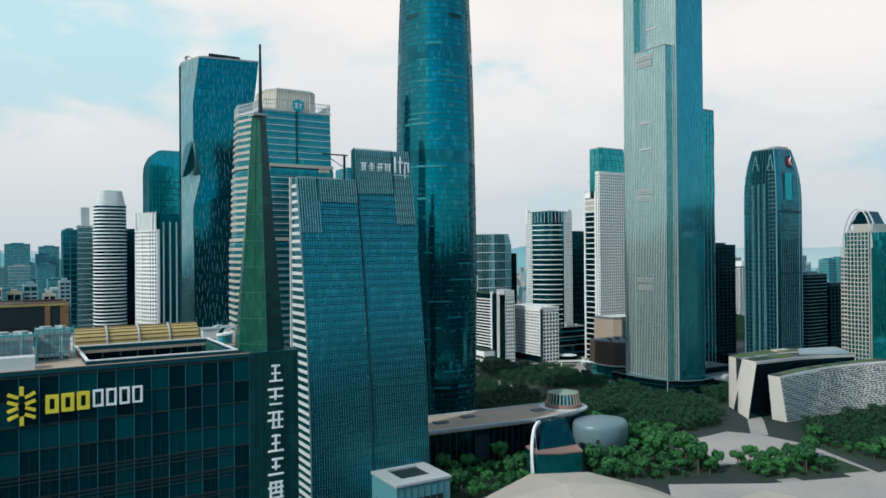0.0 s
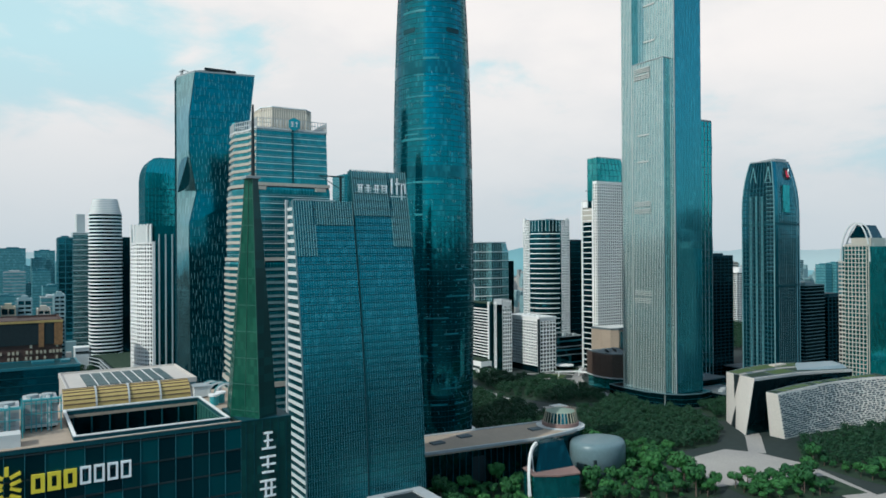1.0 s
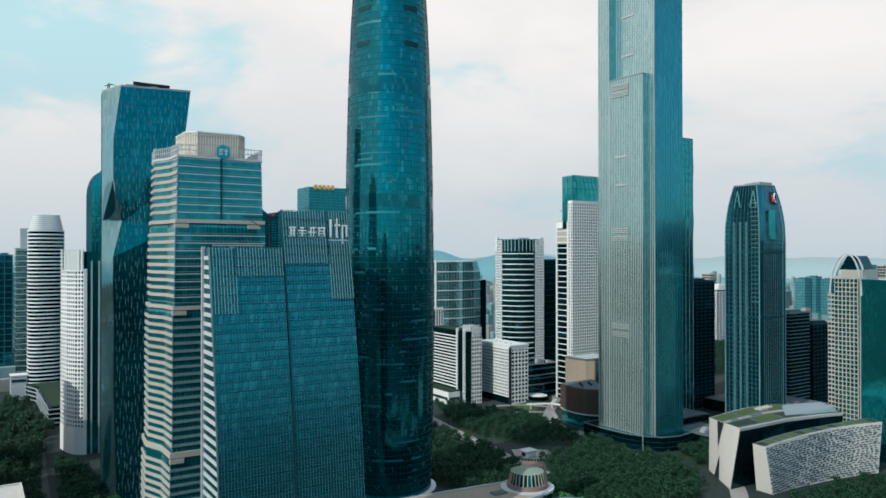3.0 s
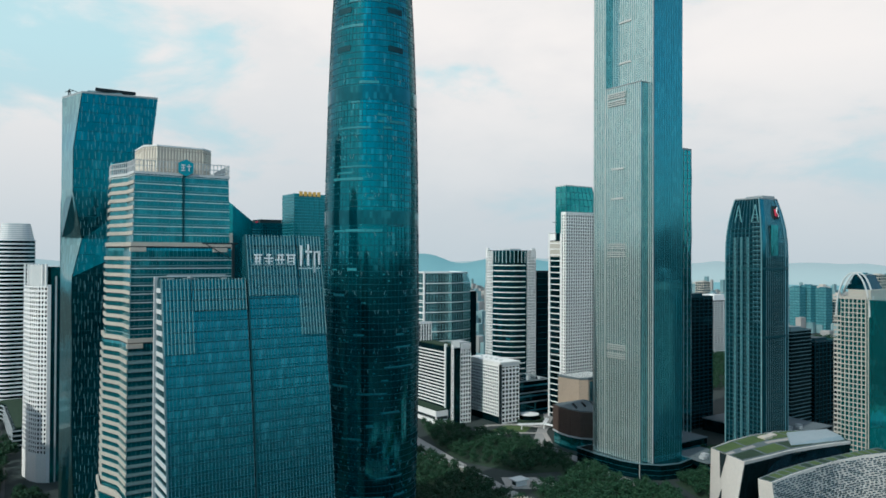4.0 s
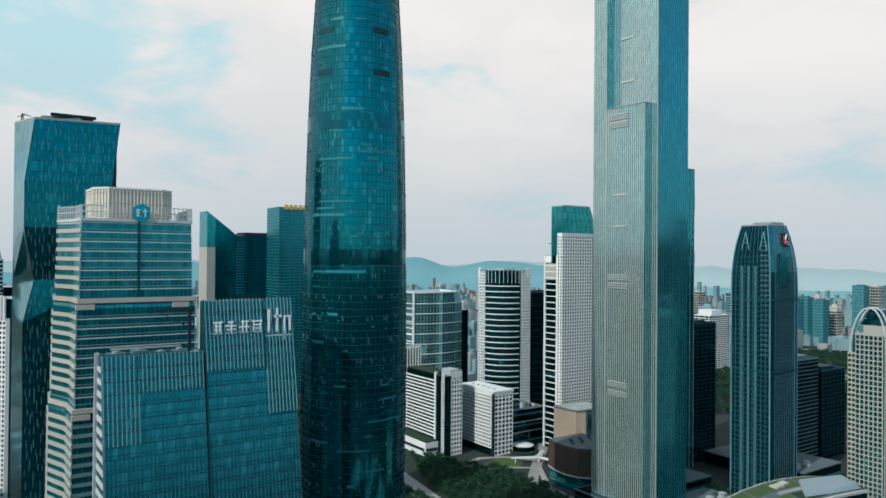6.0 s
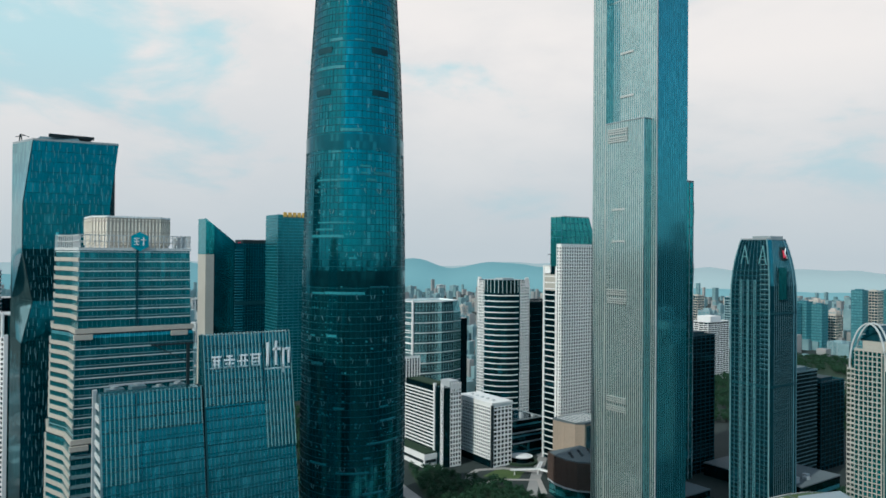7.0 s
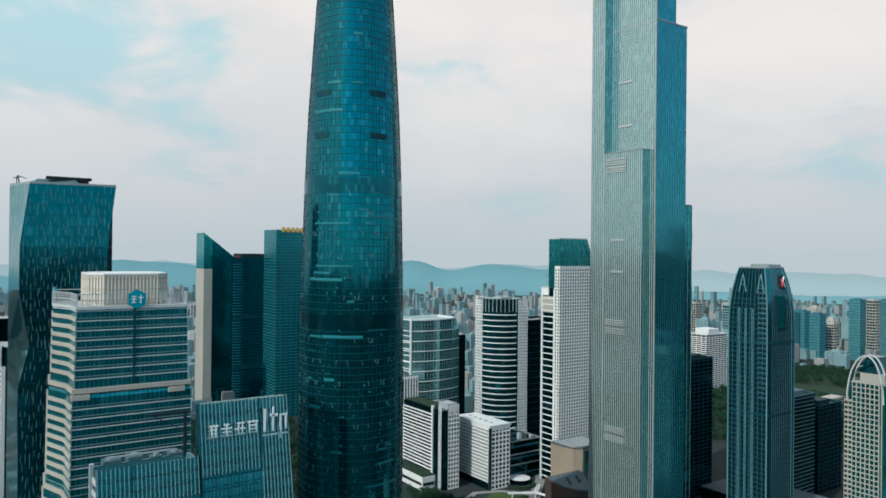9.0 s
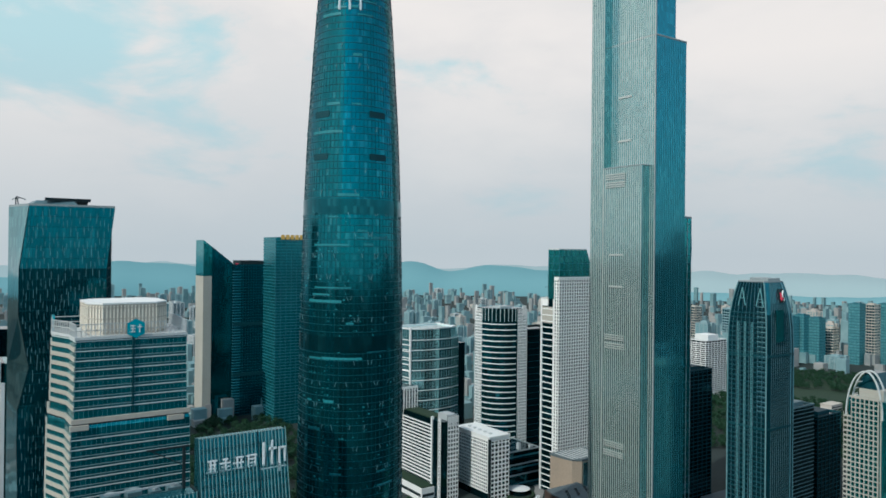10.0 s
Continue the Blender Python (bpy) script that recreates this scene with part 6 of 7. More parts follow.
for i in range(5):
    a, b, c, d = Vector(n_at(i)[0]), Vector(n_at(i + 1)[0]), Vector(n_at(i + 1)[1]), Vector(n_at(i)[1])
    a, d = (a.lerp(b, 0.02), d.lerp(c, 0.02)) if i == 0 else (a, d)
    lo, hi = [a, b, b.lerp(c, 0.95), a.lerp(d, 0.95)], Vector((0, -0.35, 0))
    dark_side.loft([([tuple(p) for p in lo], 0), ([tuple(p + hi) for p in lo], 0)])
part("slit_shade", dark_side, GLASS_DARK, lib, "dark sheet standing for shade under the roof edge")
part("slit_glass", Geo().prism([(540, 361), (560, 355), (600, 350), (644, 346), (644, 361), (600, 366), (560, 368), (538, 371)], 0, 32), GLASS_DARK, lib, "dark glass in the slit")


def on_roof(a, b, s0, s1, t0, t1, rise):
    """A patch of roof between stations a and b of a wing's line and shares t of its depth."""
    def p(at, i, t):
        q = at(i)
        u, w = Vector(q[1]), Vector(q[2])
        return u.lerp(w, t)
    g, at = Geo(), s0
    lo, hi = [], []
    for i, k in ((a, s1[0]), (b, s1[1])):
        i0 = int(i)
        e0, e1 = p(at, i0, t0), p(at, min(i0 + 1, 5), t0)
        f0, f1 = p(at, i0, t1), p(at, min(i0 + 1, 5), t1)
        lo.append(e0.lerp(e1, k))
        hi.append(f0.lerp(f1, k))
    quad = [lo[0], lo[1], hi[1], hi[0]]
    return Geo().loft([([tuple(v) for v in quad], 0), ([(v.x, v.y, v.z + rise) for v in quad], 0)])


for i in range(5):
    part("roof_deck", on_roof(i, i, s_at, (0.0, 1.0), 0.05, 0.95, 0.3), ROOF_GREY, lib)
    part("roof_deck", on_roof(i, i, n_at, (0.0, 1.0), 0.03, 0.97, 0.3), ROOF_GREY, lib)
    for k in range(3):
        part("roof_lawn", on_roof(i, i, s_at, (k / 3 + 0.03, k / 3 + 0.28), 0.12, 0.8, 0.5), GRASS if (i + k) % 3 else HEDGE, lib, "planted roof bed")
    part("roof_lawn", on_roof(i, i, n_at, (0.04, 0.94), 0.08, 0.4, 0.5), GRASS if i % 2 else HEDGE, lib, "planted roof bed")
    part("roof_paving", on_roof(i, i, n_at, (0.0, 1.0), 0.45, 0.55, 0.4), PAVING, lib)
    part("roof_lawn", on_roof(i, i, n_at, (0.04, 0.94), 0.6, 0.92, 0.5), GRASS, lib, "planted roof bed")
part("skylight", Geo().loft([([(572, 365), (644, 361), (658, 383), (614, 396)], 42.4), ([(580, 369), (640, 364), (652, 381), (614, 392)], 47.2)]), ROOF_PALE, lib, "pale raised skylight")
part("roof_house", Geo().box(577, 587, 388, 394, 46, 48.6), CREAM, lib)
part("roof_house", Geo().box(591, 598, 391, 396, 45.6, 48.0), PINK_STONE, lib)


def west_end(u, v):
    """A point of the north wing's west end: u from front to back, v from the ground up."""
    q = [Vector(p) for p in n_at(0)]
    return q[0].lerp(q[3], u).lerp(q[1].lerp(q[2], u), v) + Vector((-0.28, 0.11, 0))


# dark wedges cut into the west end of the north wing
for pts in (((0.5, 0.998), (0.72, 0.998), (0.64, 0.55)), ((0.5, 0.002), (0.72, 0.002), (0.56, 0.42))):
    g, (a, b, c) = Geo(), pts
    for k in range(8):
        s, t = k / 8, (k + 1) / 8
        def mix(p, q, m):
            return west_end(p[0] + (q[0] - p[0]) * m, p[1] + (q[1] - p[1]) * m)
        quad = [tuple(mix(a, c, s)), tuple(mix(b, c, s)), tuple(mix(b, c, t)), tuple(mix(a, c, t))]
        g.face(*quad).face(*quad[::-1])
    part("end_wedge", g, DARK, lib, "dark wedge slot")
# dark boxes in courses on the south side, standing for shadows between facing stones
stone_me = []
for w in (2.2, 3.0, 3.8):
    me = Geo().box(-w / 2, w / 2, -0.3, 0.3, -0.32, 0.32).mesh("slot_shadow")
    me.materials.append(SLOT_SHADE)
    stone_me.append(me)
rng = random.Random(11)
rest = Geo()
placed = 0
tops = [Vector(s_at(i)[1]) for i in range(6)]
feet = [Vector(s_at(i)[0]) for i in range(6)]
for row in range(24):
    zt = 1.8 + 1.75 * row
    s = 0.08 + (row % 2) * 0.09
    while s < 4.95:
        i = int(s)
        t, f = tops[i].lerp(tops[i + 1], s - i), feet[i].lerp(feet[i + 1], s - i)
        if zt < t.z - 1.6:
            p = f.lerp(t, zt / t.z)
            e = (tops[i + 1] - tops[i]).to_2d().normalized()
            lift = 0.3 * math.sin(s * 9 + row * 1.7)
            if placed < 300 and s < 2.6:
                o = piece("slot_shadow", stone_me[rng.randrange(3)], (p.x, p.y + rng.uniform(-0.05, 0.08), zt + lift), lib)
                o.rotation_euler = (0, rng.uniform(-0.06, 0.06), math.atan2(e.y, e.x))
                placed += 1
            else:
                h, d = e * rng.choice((1.1, 1.5, 1.9)), Vector((e.y, -e.x)) * 0.3
                c = p.to_2d()
                rest.prism([tuple(c - h + d), tuple(c + h + d), tuple(c + h - d), tuple(c - h - d)], zt - 0.32 + lift, zt + 0.32 + lift)
        s += rng.uniform(4.2, 5.6) / 27.5
part("slot_shadow_rest", rest, SLOT_SHADE, lib, kind="stuff")

# ---- long gallery with a glazed drum, metal shell and glass prow ----
gal = thing("long_gallery", "long low dark glass gallery with a tan roof", "building", (280, 398, 0))
part("body", Geo().prism([(216, 386), (330, 378), (350, 384), (352, 410), (230, 420)], 0, 24), GLASS_DARK, gal)
GR = [(214, 384), (306, 374), (336, 378), (352, 386), (352, 408), (232, 421)]
part("roof_slab", Geo().prism(GR, 24, 26), ROOF, gal, "tan roof slab")
part("roof_edge", Geo().hoop(grown(GR, 0.6), grown(GR, -0.8), 25.2, 26.8), GREY, gal)
for x, y in ((236, 397), (312, 392), (260, 402)):
    part("roof_hatch", Geo().box(x, x + 9, y, y + 6, 26, 26.9), ROOF_GREY, gal)
for k in range(24):
    part("mullion", Geo().box(219 + 4.6 * k, 219.4 + 4.6 * k, 385.5 - 0.33 * k - 0.3, 386.3 - 0.33 * k, 2, 24), DARK_TEAL, gal)
part("round_door", Geo().prism(strip([(256, 383.1), (266, 382.4)], 1.0), 3, 19), DARK, gal)
lan = thing("roof_lantern", "ribbed glass lantern with a pink base ring", "lantern", (340, 396, 26))
part("base_ring", Geo().prism(disc(340, 396, 13, 28), 26, 29), PINK, lan, "faded pink base ring")
ldrum = part("drum", Geo().loft([(disc(340, 396, 11.5, 28), 29), (disc(340, 396, 10, 28), 36)]), GLASS_NAVY, lan)
part("cap", Geo().loft([(disc(340, 396, 10.4, 28), 36), (disc(340, 396, 3, 28), 38)]), HEDGE_PALE, lan, "green-grey cap")
for k in range(28):
    a = 2 * math.pi * k / 28
    part("rib", Geo().bar((340 + 12 * math.cos(a), 396 + 12 * math.sin(a), 29), (340 + 10.3 * math.cos(a), 396 + 10.3 * math.sin(a), 36.2), 0.5), STRAW_PALE, ldrum)
part("skirt", Geo().hoop(disc(340, 396, 17, 28), disc(340, 396, 13, 28), 25, 26.4), GREY_PALE, lan)
lan2 = thing("roof_lantern", "smaller ribbed lantern behind the first", "lantern", (366, 420, 26))
part("drum", Geo().loft([(disc(366, 420, 9, 20), 0), (disc(366, 420, 7, 20), 30)]), PINK, lan2)
for k in range(20):
    a = 2 * math.pi * k / 20
    part("rib", Geo().bar((366 + 9 * math.cos(a), 420 + 9 * math.sin(a), 20), (366 + 7.2 * math.cos(a), 420 + 7.2 * math.sin(a), 31), 0.5), STRAW_PALE, lan2)
shell = thing("metal_shell", "smooth grey metal shell bulging from the gallery", "shell", (345, 366, 0))
SH = []
for z, k in ((0, 1.0), (17, 1.0), (19.5, 0.98), (21, 0.92), (21.8, 0.7), (22.3, 0.3)):
    SH.append((disc(347, 366, 20 * k, 28, 0.85), z))
part("skin", Geo().loft(SH), SHELL_METAL, shell, smooth=True)
part("porthole", Geo().prism(disc(333, 353.6, 1.0, 10), 9, 12), DARK, shell)
prow = thing("glass_prow", "glazed prow with a pale curved edge", "glass hall", (288, 345, 0))
PW = [(272, 341), (284, 333), (298, 330), (305, 344), (290, 358), (276, 356)]
part("glass", Geo().prism(PW, 0, 15), GLASS_TEAL, prow)
part("roof", Geo().prism(grown(PW, 0.5), 15, 16), PINK, prow, "pinkish flat roof")
g = Geo()
pts = [(270 + 10 * (1 - math.cos(radians(a))), 342 + 6 * math.sin(radians(a)), 32 * math.sin(radians(a))) for a in range(0, 91, 9)]
for p, q in zip(pts, pts[1:]):
    g.bar(p, q, 1.6)
part("curved_edge", g, WHITE, prow, "white curved edge")
for k in range(6):
    part("roof_post", Geo().bar((275 + 5 * k, 345, 16), (279 + 4.6 * k, 352, 28), 0.4), GREY_PALE, prow)
part("upper_glass", Geo().loft([([(276, 344), (304, 342), (300, 356), (280, 357)], 16), ([(284, 350), (302, 349), (300, 358), (286, 358)], 31)]), GLASS_DARK, prow)

# pale court house by the twin tower
crt = thing("court_house", "pale cube building with an open roof court", "building", (180, 333, 0))
part("cube", Geo().box(165, 196, 317, 349, 0, 20), HALL_TEAL, crt)
for k in range(9):
    part("mullion", Geo().box(165 + 3.8 * k, 165.3 + 3.8 * k, 316.7, 317.1, 0, 19.6), STEEL_BLUE, crt)
part("roof_frame", Geo().hoop(rect(164.4, 196.6, 316.4, 349.6), rect(172, 190, 325, 342), 20, 21.2), GREY, crt, "pale roof frame")
part("court_floor", Geo().box(172, 190, 325, 342, 20, 20.2), DARK, crt)
part("front_slot", Geo().box(178, 192, 316.8, 317.2, 8, 13), DARK, crt)
part("front_slot", Geo().box(164.8, 165.2, 322, 340, 2, 9), DARK, crt)

# folded beige roof of the hall below
op = thing("folded_roof_hall", "hall with smooth folded beige stone roof", "concert hall", (245, 265, 0))
O = {"a": (176, 252, 6), "b": (188, 292, 13), "c": (236, 302, 19), "d": (262, 286, 20), "e": (282, 262, 15), "f": (296, 226, 8), "g": (250, 215, 14), "h": (205, 222, 12), "m": (232, 268, 24), "n": (262, 256, 21)}


def fold(*names):
    g = Geo().face(*[O[k] for k in names])
    for p, q in zip(names, names[1:] + names[:1]):
        g.face((O[p][0], O[p][1], O[p][2] - 1.5), (O[q][0], O[q][1], O[q][2] - 1.5), O[q], O[p])
    part("roof_fold", g, BEIGE, op)


for names in (("a", "m", "b"), ("b", "m", "c"), ("c", "m", "d"), ("d", "m", "n"), ("d", "n", "e"), ("e", "n", "f"), ("f", "n", "g"), ("g", "n", "m"), ("g", "m", "h"), ("h", "m", "a")):
    fold(*names)
part("walls", Geo().prism([(180, 252), (206, 225), (250, 218), (292, 228), (280, 260), (260, 283), (236, 298), (191, 289)], 0, 8), GLASS_TEAL, op)
SKW = [(300, 205), (330, 196), (345, 215), (338, 240), (310, 238)]
op2 = thing("folded_roof_hall", "smaller hall with a pale folded roof", "concert hall", (325, 218, 0))
part("walls", Geo().prism(SKW, 0, 8), GLASS_DARK, op2)
part("roof_fold", Geo().loft([(grown(SKW, 1.0), 8), (grown(SKW, -8), 13)]), BEIGE, op2)

# ---- trees ----
def make_tree(seed, h, r, quads):
    rng = random.Random(seed)
    trunk = Geo().loft([(disc(0, 0, 0.32, 7), 0), (disc(0.1, 0.05, 0.22, 7), h * 0.45), (disc(0.15, 0.1, 0.1, 7), h * 0.75)])
    for k in range(4):
        a = rng.uniform(0, 6.3)
        trunk.bar((0.1, 0.05, h * (0.35 + 0.08 * k)), (r * 0.6 * math.cos(a), r * 0.6 * math.sin(a), h * (0.6 + 0.06 * k)), 0.16)
    blobs = [((0, 0, h * 0.68), r * 0.72)]
    for k in range(8):
        a, e = rng.uniform(0, 6.3), rng.uniform(0.35, 0.72)
        blobs.append(((r * e * math.cos(a), r * e * math.sin(a), h * rng.uniform(0.5, 0.86)), r * rng.uniform(0.32, 0.5)))
    crown = Geo()
    for k in range(quads):
        (bx, by, bz), br = blobs[k % len(blobs)]
        d = Vector((rng.gauss(0, 1), rng.gauss(0, 1), rng.gauss(0.15, 0.8))).normalized()
        c = Vector((bx, by, bz)) + d * br * rng.uniform(0.72, 1.08)
        s = rng.uniform(0.35, 0.68)
        t = (d + Vector((rng.uniform(-0.4, 0.4), rng.uniform(-0.4, 0.4), rng.uniform(-0.3, 0.4)))).normalized()
        u = t.orthogonal().normalized()
        w = t.cross(u)
        q = Matrix.Rotation(rng.uniform(0, 6.3), 3, t)
        u, w = q @ u, q @ w
        crown.face(*(c + u * a * s + w * b * s * 0.8 for a, b in ((-1, -0.3), (0.2, -1), (1, 0.4), (-0.2, 1))))
    return trunk, crown


TREES = []
for seed, h, r in ((1, 9, 4.2), (2, 11, 5.0), (3, 8, 4.4), (4, 12, 4.6), (5, 10, 5.4)):
    trunk, crown_geo = make_tree(seed, h, r, 950)
    tree = thing("tree", "broad leafy green city tree with a rounded crown", "tree", (0, 0, 0), "city trees")
    part("trunk", trunk, BARK, tree)
    part("crown", crown_geo, LEAF, tree)
    TREES.append(tree)


def inside(p, poly):
    hit, n = False, len(poly)
    for i in range(n):
        (x0, y0), (x1, y1) = poly[i], poly[(i + 1) % n]
        if (y0 > p[1]) != (y1 > p[1]) and p[0] < (x1 - x0) * (p[1] - y0) / (y1 - y0) + x0:
            hit = not hit
    return hit


GROVES = [
    ([(725, 380), (800, 400), (800, 448), (722, 446)], 9.5),  # ground covered, distance between trees
    ([(360, 392), (352, 352), (378, 348), (410, 356), (425, 374), (398, 372)], 6.4),
    ([(212, 336), (258, 322), (266, 352), (300, 372), (216, 380)], 7.2),
    ([(300, 318), (332, 306), (336, 338), (312, 344)], 6.6),
    ([(448, 600), (456, 655), (490, 738), (506, 714), (514, 682), (536, 650), (540, 590), (532, 552), (505, 530), (470, 545)], 8.2),
    ([(345, 432), (414, 470), (422, 545), (432, 640), (380, 660), (335, 540)], 7.2),
    ([(400, 372), (470, 368), (506, 392), (530, 440), (528, 462), (475, 478), (435, 468), (432, 420)], 6.4),
    ([(330, 300), (372, 290), (410, 318), (386, 345), (352, 340)], 6.8),
    ([(385, 268), (452, 246), (462, 276), (392, 296)], 6.0),
    ([(482, 300), (520, 330), (560, 328), (620, 322), (650, 300), (600, 250), (480, 232), (478, 262)], 6.8),
    ([(540, 415), (650, 420), (660, 440), (560, 455)], 7.5),
    ([(438, 478), (478, 482), (520, 478), (528, 520), (500, 528), (482, 498), (444, 502)], 7.0),
    ([(600, 455), (660, 452), (662, 560), (600, 560)], 9.0),
    ([(352, 395), (398, 372), (428, 420), (430, 465), (400, 452)], 7.0),
    ([(92, 480), (124, 480), (118, 700), (104, 720)], 8.0),
    ([(56, 540), (78, 540), (96, 790), (60, 800)], 9.0),
]
WALKS = [[(386, 300), (452, 285), (480, 292), (476, 335), (464, 354), (412, 352), (392, 338)], strip([(468, 300), (440, 232), (410, 160)], 24), strip([(476, 335), (515, 366), (530, 380)], 12)]
rng = random.Random(7)
spots = []
for poly, gap in GROVES:
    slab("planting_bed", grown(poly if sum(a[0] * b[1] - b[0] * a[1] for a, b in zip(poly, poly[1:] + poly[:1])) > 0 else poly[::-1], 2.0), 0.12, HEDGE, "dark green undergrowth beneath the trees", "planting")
    xs, ys = [p[0] for p in poly], [p[1] for p in poly]
    mine = []
    for _ in range(4000):
        p = (rng.uniform(min(xs), max(xs)), rng.uniform(min(ys), max(ys)))
        if inside(p, poly) and not any(inside(p, w) for w in WALKS) and all((p[0] - q[0]) ** 2 + (p[1] - q[1]) ** 2 > gap * gap * rng.uniform(0.6, 1.1) for q in mine):
            mine.append(p)
    spots += mine
spots.sort(key=lambda p: p[0] ** 2 + p[1] ** 2)
rng = random.Random(8)
for i, (x, y) in enumerate(spots[:300]):
    s = rng.choice((0.6, 0.8, 0.95, 1.05, 1.25, 1.6)) * rng.uniform(0.9, 1.12)
    m = Matrix.Translation((x, y, 0)) @ Matrix.Rotation(rng.uniform(0, 6.3), 4, "Z") @ Matrix.Diagonal((s, s, s * rng.uniform(0.9, 1.1), 1))
    if i < 5:
        TREES[i].matrix_basis = m
    else:
        copy_thing(TREES[i % 5], m)
wood = Geo()
light_tree = [make_tree(20 + k, 10, 5.0, 300)[1] for k in range(3)]
far_spots = [(x, y, 1.0) for x, y in spots[300:]]
for poly, gap in (([(900, 780), (1100, 380), (1500, 440), (1250, 1050)], 13), ([(1400, 1080), (1600, 540), (1850, 610), (1500, 1250)], 17), ([(160, 560), (330, 640), (480, 900), (520, 1180), (420, 1200), (200, 900)], 15), ([(60, 660), (112, 800), (98, 1000), (40, 1000)], 13)):
    xs, ys = [p[0] for p in poly], [p[1] for p in poly]
    for _ in range(int((max(xs) - min(xs)) * (max(ys) - min(ys)) / gap / gap)):
        p = (rng.uniform(min(xs), max(xs)), rng.uniform(min(ys), max(ys)))
        if inside(p, poly):
            far_spots.append((*p, 1.35))
for i, (x, y, s) in enumerate(far_spots):
    src = light_tree[i % 3]
    k = len(wood.v)
    s *= rng.uniform(0.8, 1.25)
    wood.v += [(x + s * a, y + s * b, s * c - 1.5) for a, b, c in src.v]
    wood.f += [tuple(j + k for j in f) for f in src.f]
solo("far_woods", wood, LEAF_FAR, "dense trees further off between the towers, shade put into their green", "trees", "stuff")

# ---- the rest of the city ----
rng = random.Random(21)
# FAR_GREY carries the painted haze on most far towers
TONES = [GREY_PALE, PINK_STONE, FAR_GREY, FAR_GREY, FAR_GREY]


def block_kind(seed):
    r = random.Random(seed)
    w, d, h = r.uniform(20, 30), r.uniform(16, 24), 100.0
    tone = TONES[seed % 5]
    t = thing("apartment_tower", ("pale grey", "cream", "blue-grey", "haze-tinted grey", "grey")[seed % 5] + " apartment tower with rows of windows", "building", (0, 0, 0), "far apartment towers")
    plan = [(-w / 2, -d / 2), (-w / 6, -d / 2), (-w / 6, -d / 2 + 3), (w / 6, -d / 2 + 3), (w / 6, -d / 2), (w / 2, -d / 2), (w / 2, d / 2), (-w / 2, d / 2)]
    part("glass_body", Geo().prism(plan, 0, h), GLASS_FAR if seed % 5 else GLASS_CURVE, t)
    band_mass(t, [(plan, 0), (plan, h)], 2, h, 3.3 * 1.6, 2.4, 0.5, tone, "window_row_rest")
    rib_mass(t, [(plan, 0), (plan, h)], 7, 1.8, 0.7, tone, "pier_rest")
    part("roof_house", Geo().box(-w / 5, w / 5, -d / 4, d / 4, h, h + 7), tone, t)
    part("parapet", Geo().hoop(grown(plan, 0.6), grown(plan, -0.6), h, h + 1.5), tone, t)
    return t


KINDS = [block_kind(k) for k in range(10)]
CLEAR = [(420, 540, 1100, 1300), (160, 260, 1090, 1160)]
made, tries = 0, 0
while made < 260 and tries < 6000:
    tries += 1
    az, dist = radians(rng.uniform(-4, 68)), 1320 * (3.1 ** rng.random())
    x, y = dist * math.sin(az), dist * math.cos(az)
    if x < 120 and y < 1900 or any(a < x < b and c < y < d for a, b, c, d in CLEAR):
        continue
    if az > radians(49) and dist < 1980:
        continue
    hgt = rng.uniform(0.45, 0.95) * (1.1 if az > radians(48) and dist < 2700 else 0.95)
    if dist < 1700 and az < radians(45):
        hgt *= 0.6
    s = rng.uniform(0.9, 1.3)
    m = Matrix.Translation((x, y, 0)) @ Matrix.Rotation(radians(rng.choice((0, 90, 0, 8, -12))), 4, "Z") @ Matrix.Diagonal((s, s, hgt, 1))
    if made < 10:
        KINDS[made].matrix_basis = m
    else:
        copy_thing(KINDS[rng.randrange(10)], m)
    made += 1
rest, rest2 = Geo(), Geo()
for k in range(5200):
    az, dist = radians(rng.uniform(-8, 72)), 700 * (6.2 ** rng.random())
    x, y = dist * math.sin(az), dist * math.cos(az)
    if dist < 1250 and not (x < 95 or y < 540 and x > 760) or (az > radians(49) and dist < 1980) or (40 < x < 160 and y < 1100):
        continue
    w, d, h = rng.uniform(4, 13), rng.uniform(4, 11), rng.uniform(6, 32) * (1.0 if dist < 2200 else 1.8) * rng.choice((0.6, 1.0, 1.0, 1.5))
    (rest if k % 3 else rest2).box(x - w, x + w, y - d, y + d, 0, h)
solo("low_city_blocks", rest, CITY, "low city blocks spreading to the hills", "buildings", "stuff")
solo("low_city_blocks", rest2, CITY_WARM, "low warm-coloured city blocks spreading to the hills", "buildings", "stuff")

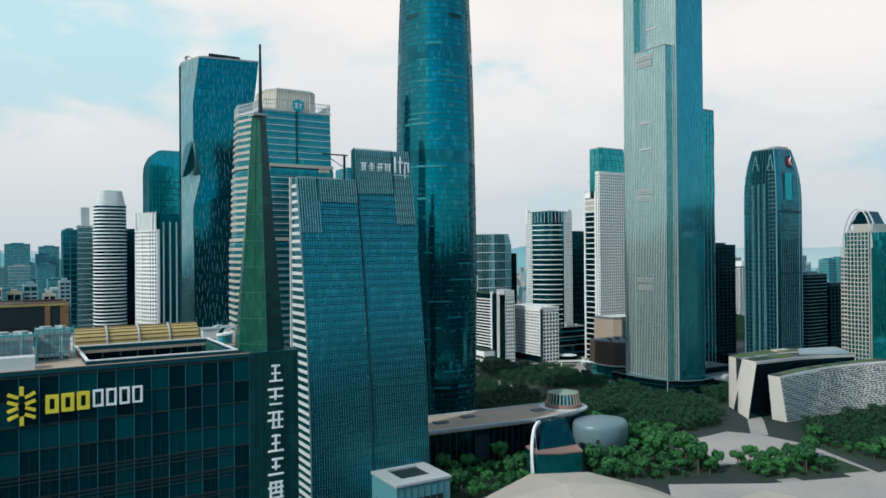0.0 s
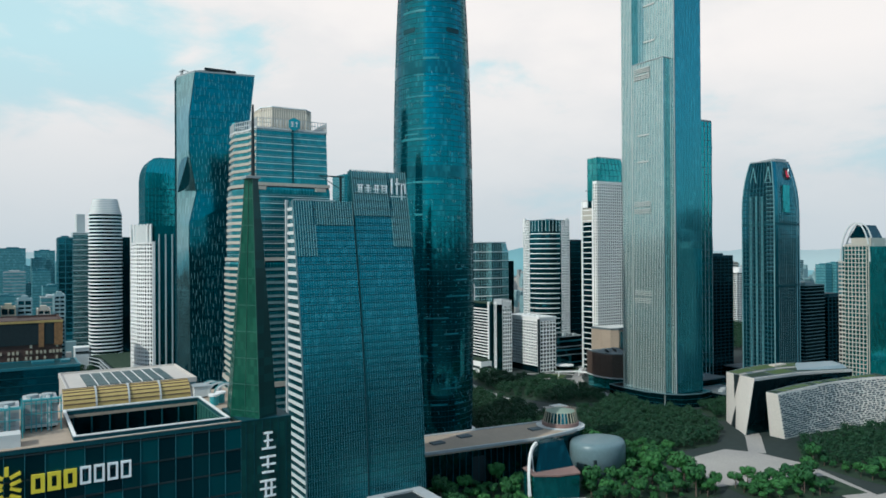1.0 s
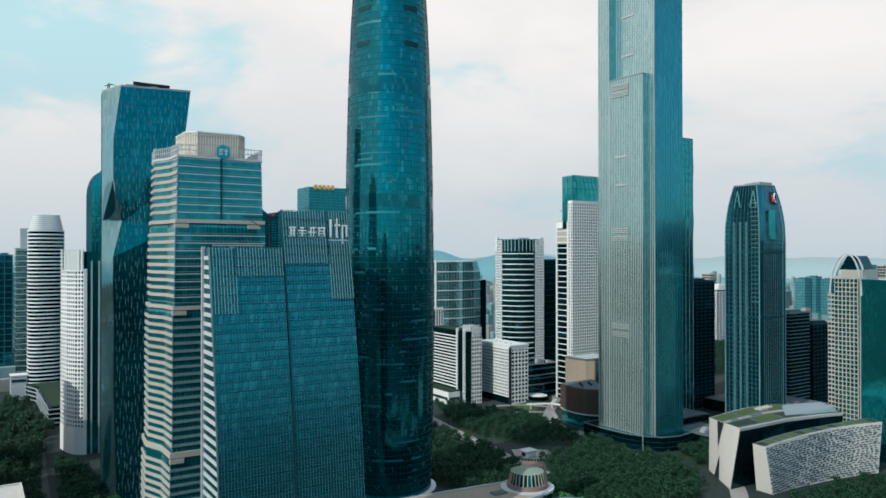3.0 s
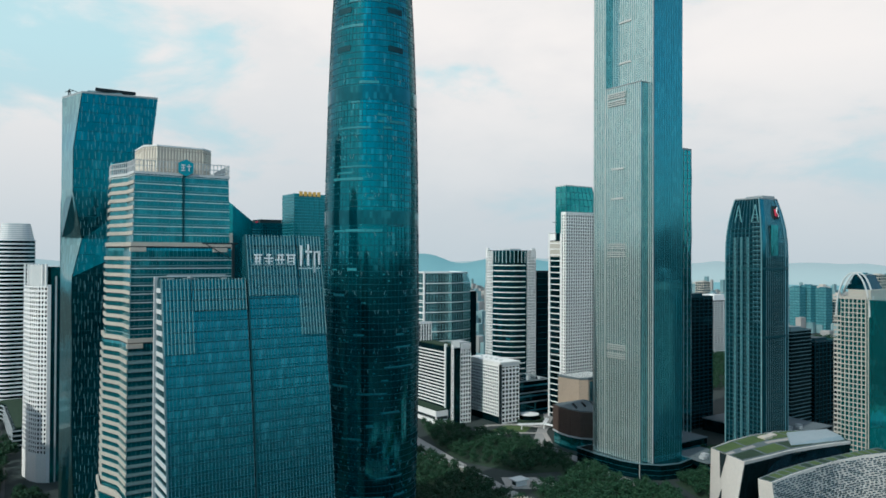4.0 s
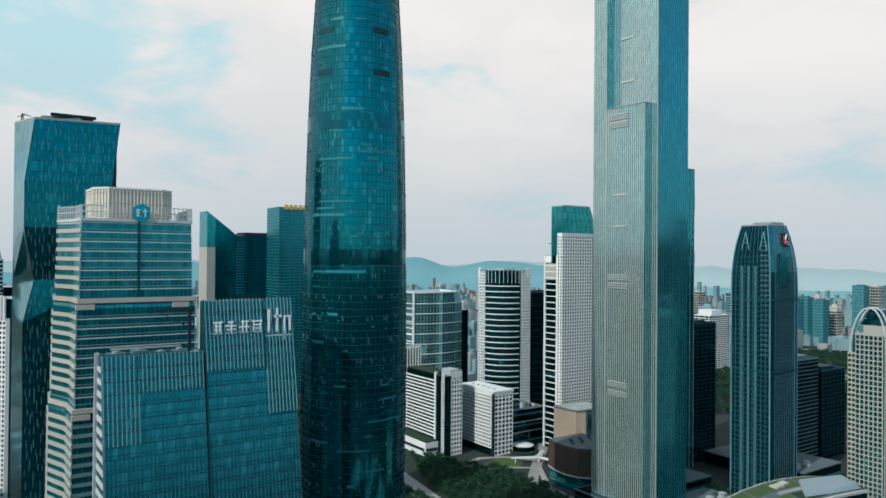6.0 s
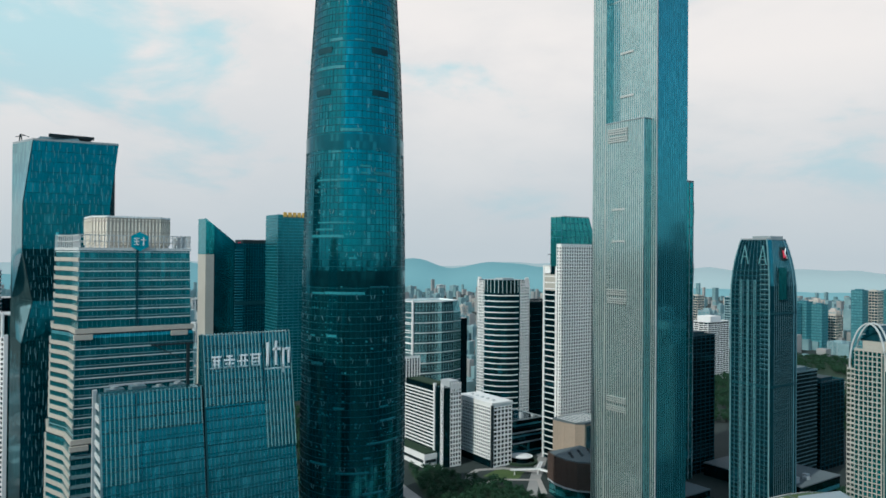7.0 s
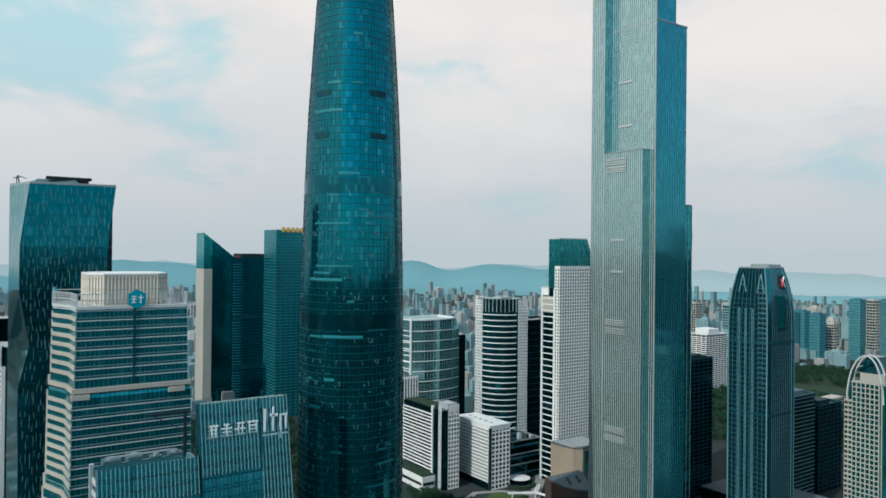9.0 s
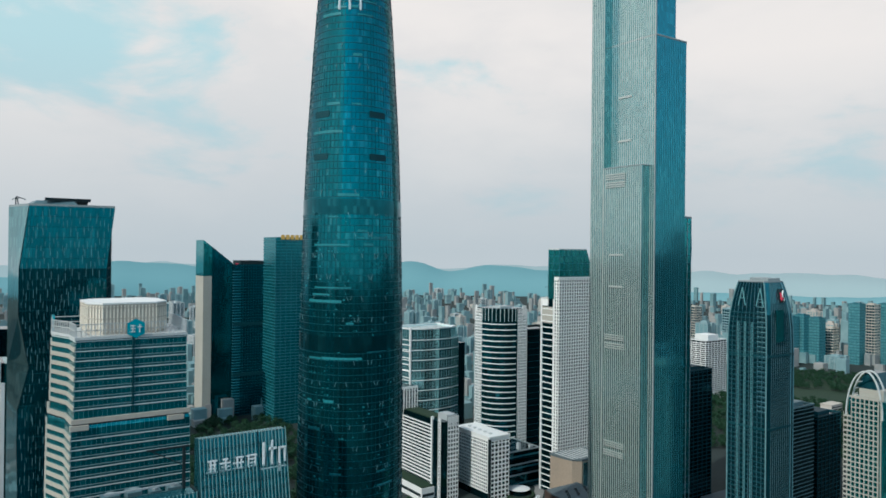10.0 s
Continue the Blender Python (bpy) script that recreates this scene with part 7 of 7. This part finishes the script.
# unseen city added behind the walk, for the glass to mirror
rest = Geo()
for k in range(900):
    az, dist = radians(rng.uniform(78, 345)), 420 * (7.5 ** rng.random())
    w, d, h = rng.uniform(9, 26), rng.uniform(9, 22), rng.uniform(12, 60) * rng.choice((1.0, 1.0, 1.9, 2.8))
    x, y = 60 + dist * math.sin(az), 60 + dist * math.cos(az)
    if not (-420 < x < 0 and y > 60):
        rest.box(x - w, x + w, y - d, y + d, 0, h)
for k in range(110):
    az, dist = radians(rng.uniform(95, 262)), 800 * (4.0 ** rng.random())
    w, d, h = rng.uniform(14, 34), rng.uniform(14, 30), rng.uniform(90, 200) * (0.55 + dist / 1900)
    rest.box(60 + dist * math.sin(az) - w, 60 + dist * math.sin(az) + w, 60 + dist * math.cos(az) - d, 60 + dist * math.cos(az) + d, 0, h)
solo("low_city_blocks", rest, CITY_BACK, "unseen city blocks added behind the walk for reflections", "buildings", "stuff")

# ---- hills ----
# ridge added out of view, to block bright horizon sky from reflections
g, n = Geo(), 90
for i in range(n + 1):
    az = radians(84 + 250 * i / n)
    h = 230 + 70 * noise.noise(Vector((az * 6, 2.0, 0))) + 30 * noise.noise(Vector((az * 21, 5.0, 4)))
    x, y = 4500 * math.sin(az), 4500 * math.cos(az)
    g.v += [(x, y, 0), (x * 1.02, y * 1.02, h), (x * 1.05, y * 1.05, 0)]
for i in range(n):
    a = 3 * i
    g.f += [(a, a + 3, a + 4, a + 1), (a + 1, a + 4, a + 5, a + 2)]
solo("hills", g, FAR_LAND, "unseen dark hills added behind for the glass to mirror", "hills", "structure", smooth=True)
CRESTS = ((-6, 120, 7), (11.5, 95, 3.2), (16, 55, 2.5), (32, 105, 2.6), (39, 92, 3.0), (43.5, 50, 2.2))  # degrees, height, breadth
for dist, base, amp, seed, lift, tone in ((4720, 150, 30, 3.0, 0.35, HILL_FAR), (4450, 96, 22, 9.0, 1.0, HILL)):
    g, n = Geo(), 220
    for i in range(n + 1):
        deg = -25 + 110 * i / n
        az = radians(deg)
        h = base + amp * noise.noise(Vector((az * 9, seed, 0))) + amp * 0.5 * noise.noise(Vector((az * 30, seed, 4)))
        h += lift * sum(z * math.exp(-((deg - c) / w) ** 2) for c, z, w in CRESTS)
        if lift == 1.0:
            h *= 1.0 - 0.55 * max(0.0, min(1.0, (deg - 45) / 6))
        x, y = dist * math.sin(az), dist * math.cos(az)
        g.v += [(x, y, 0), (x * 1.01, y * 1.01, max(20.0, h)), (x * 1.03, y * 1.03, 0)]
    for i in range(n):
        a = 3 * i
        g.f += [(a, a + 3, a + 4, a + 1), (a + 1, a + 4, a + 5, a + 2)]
    solo("hills", g, tone, "blue-green hills on the horizon, haze put into colour and glow", "hills", "structure", smooth=True)
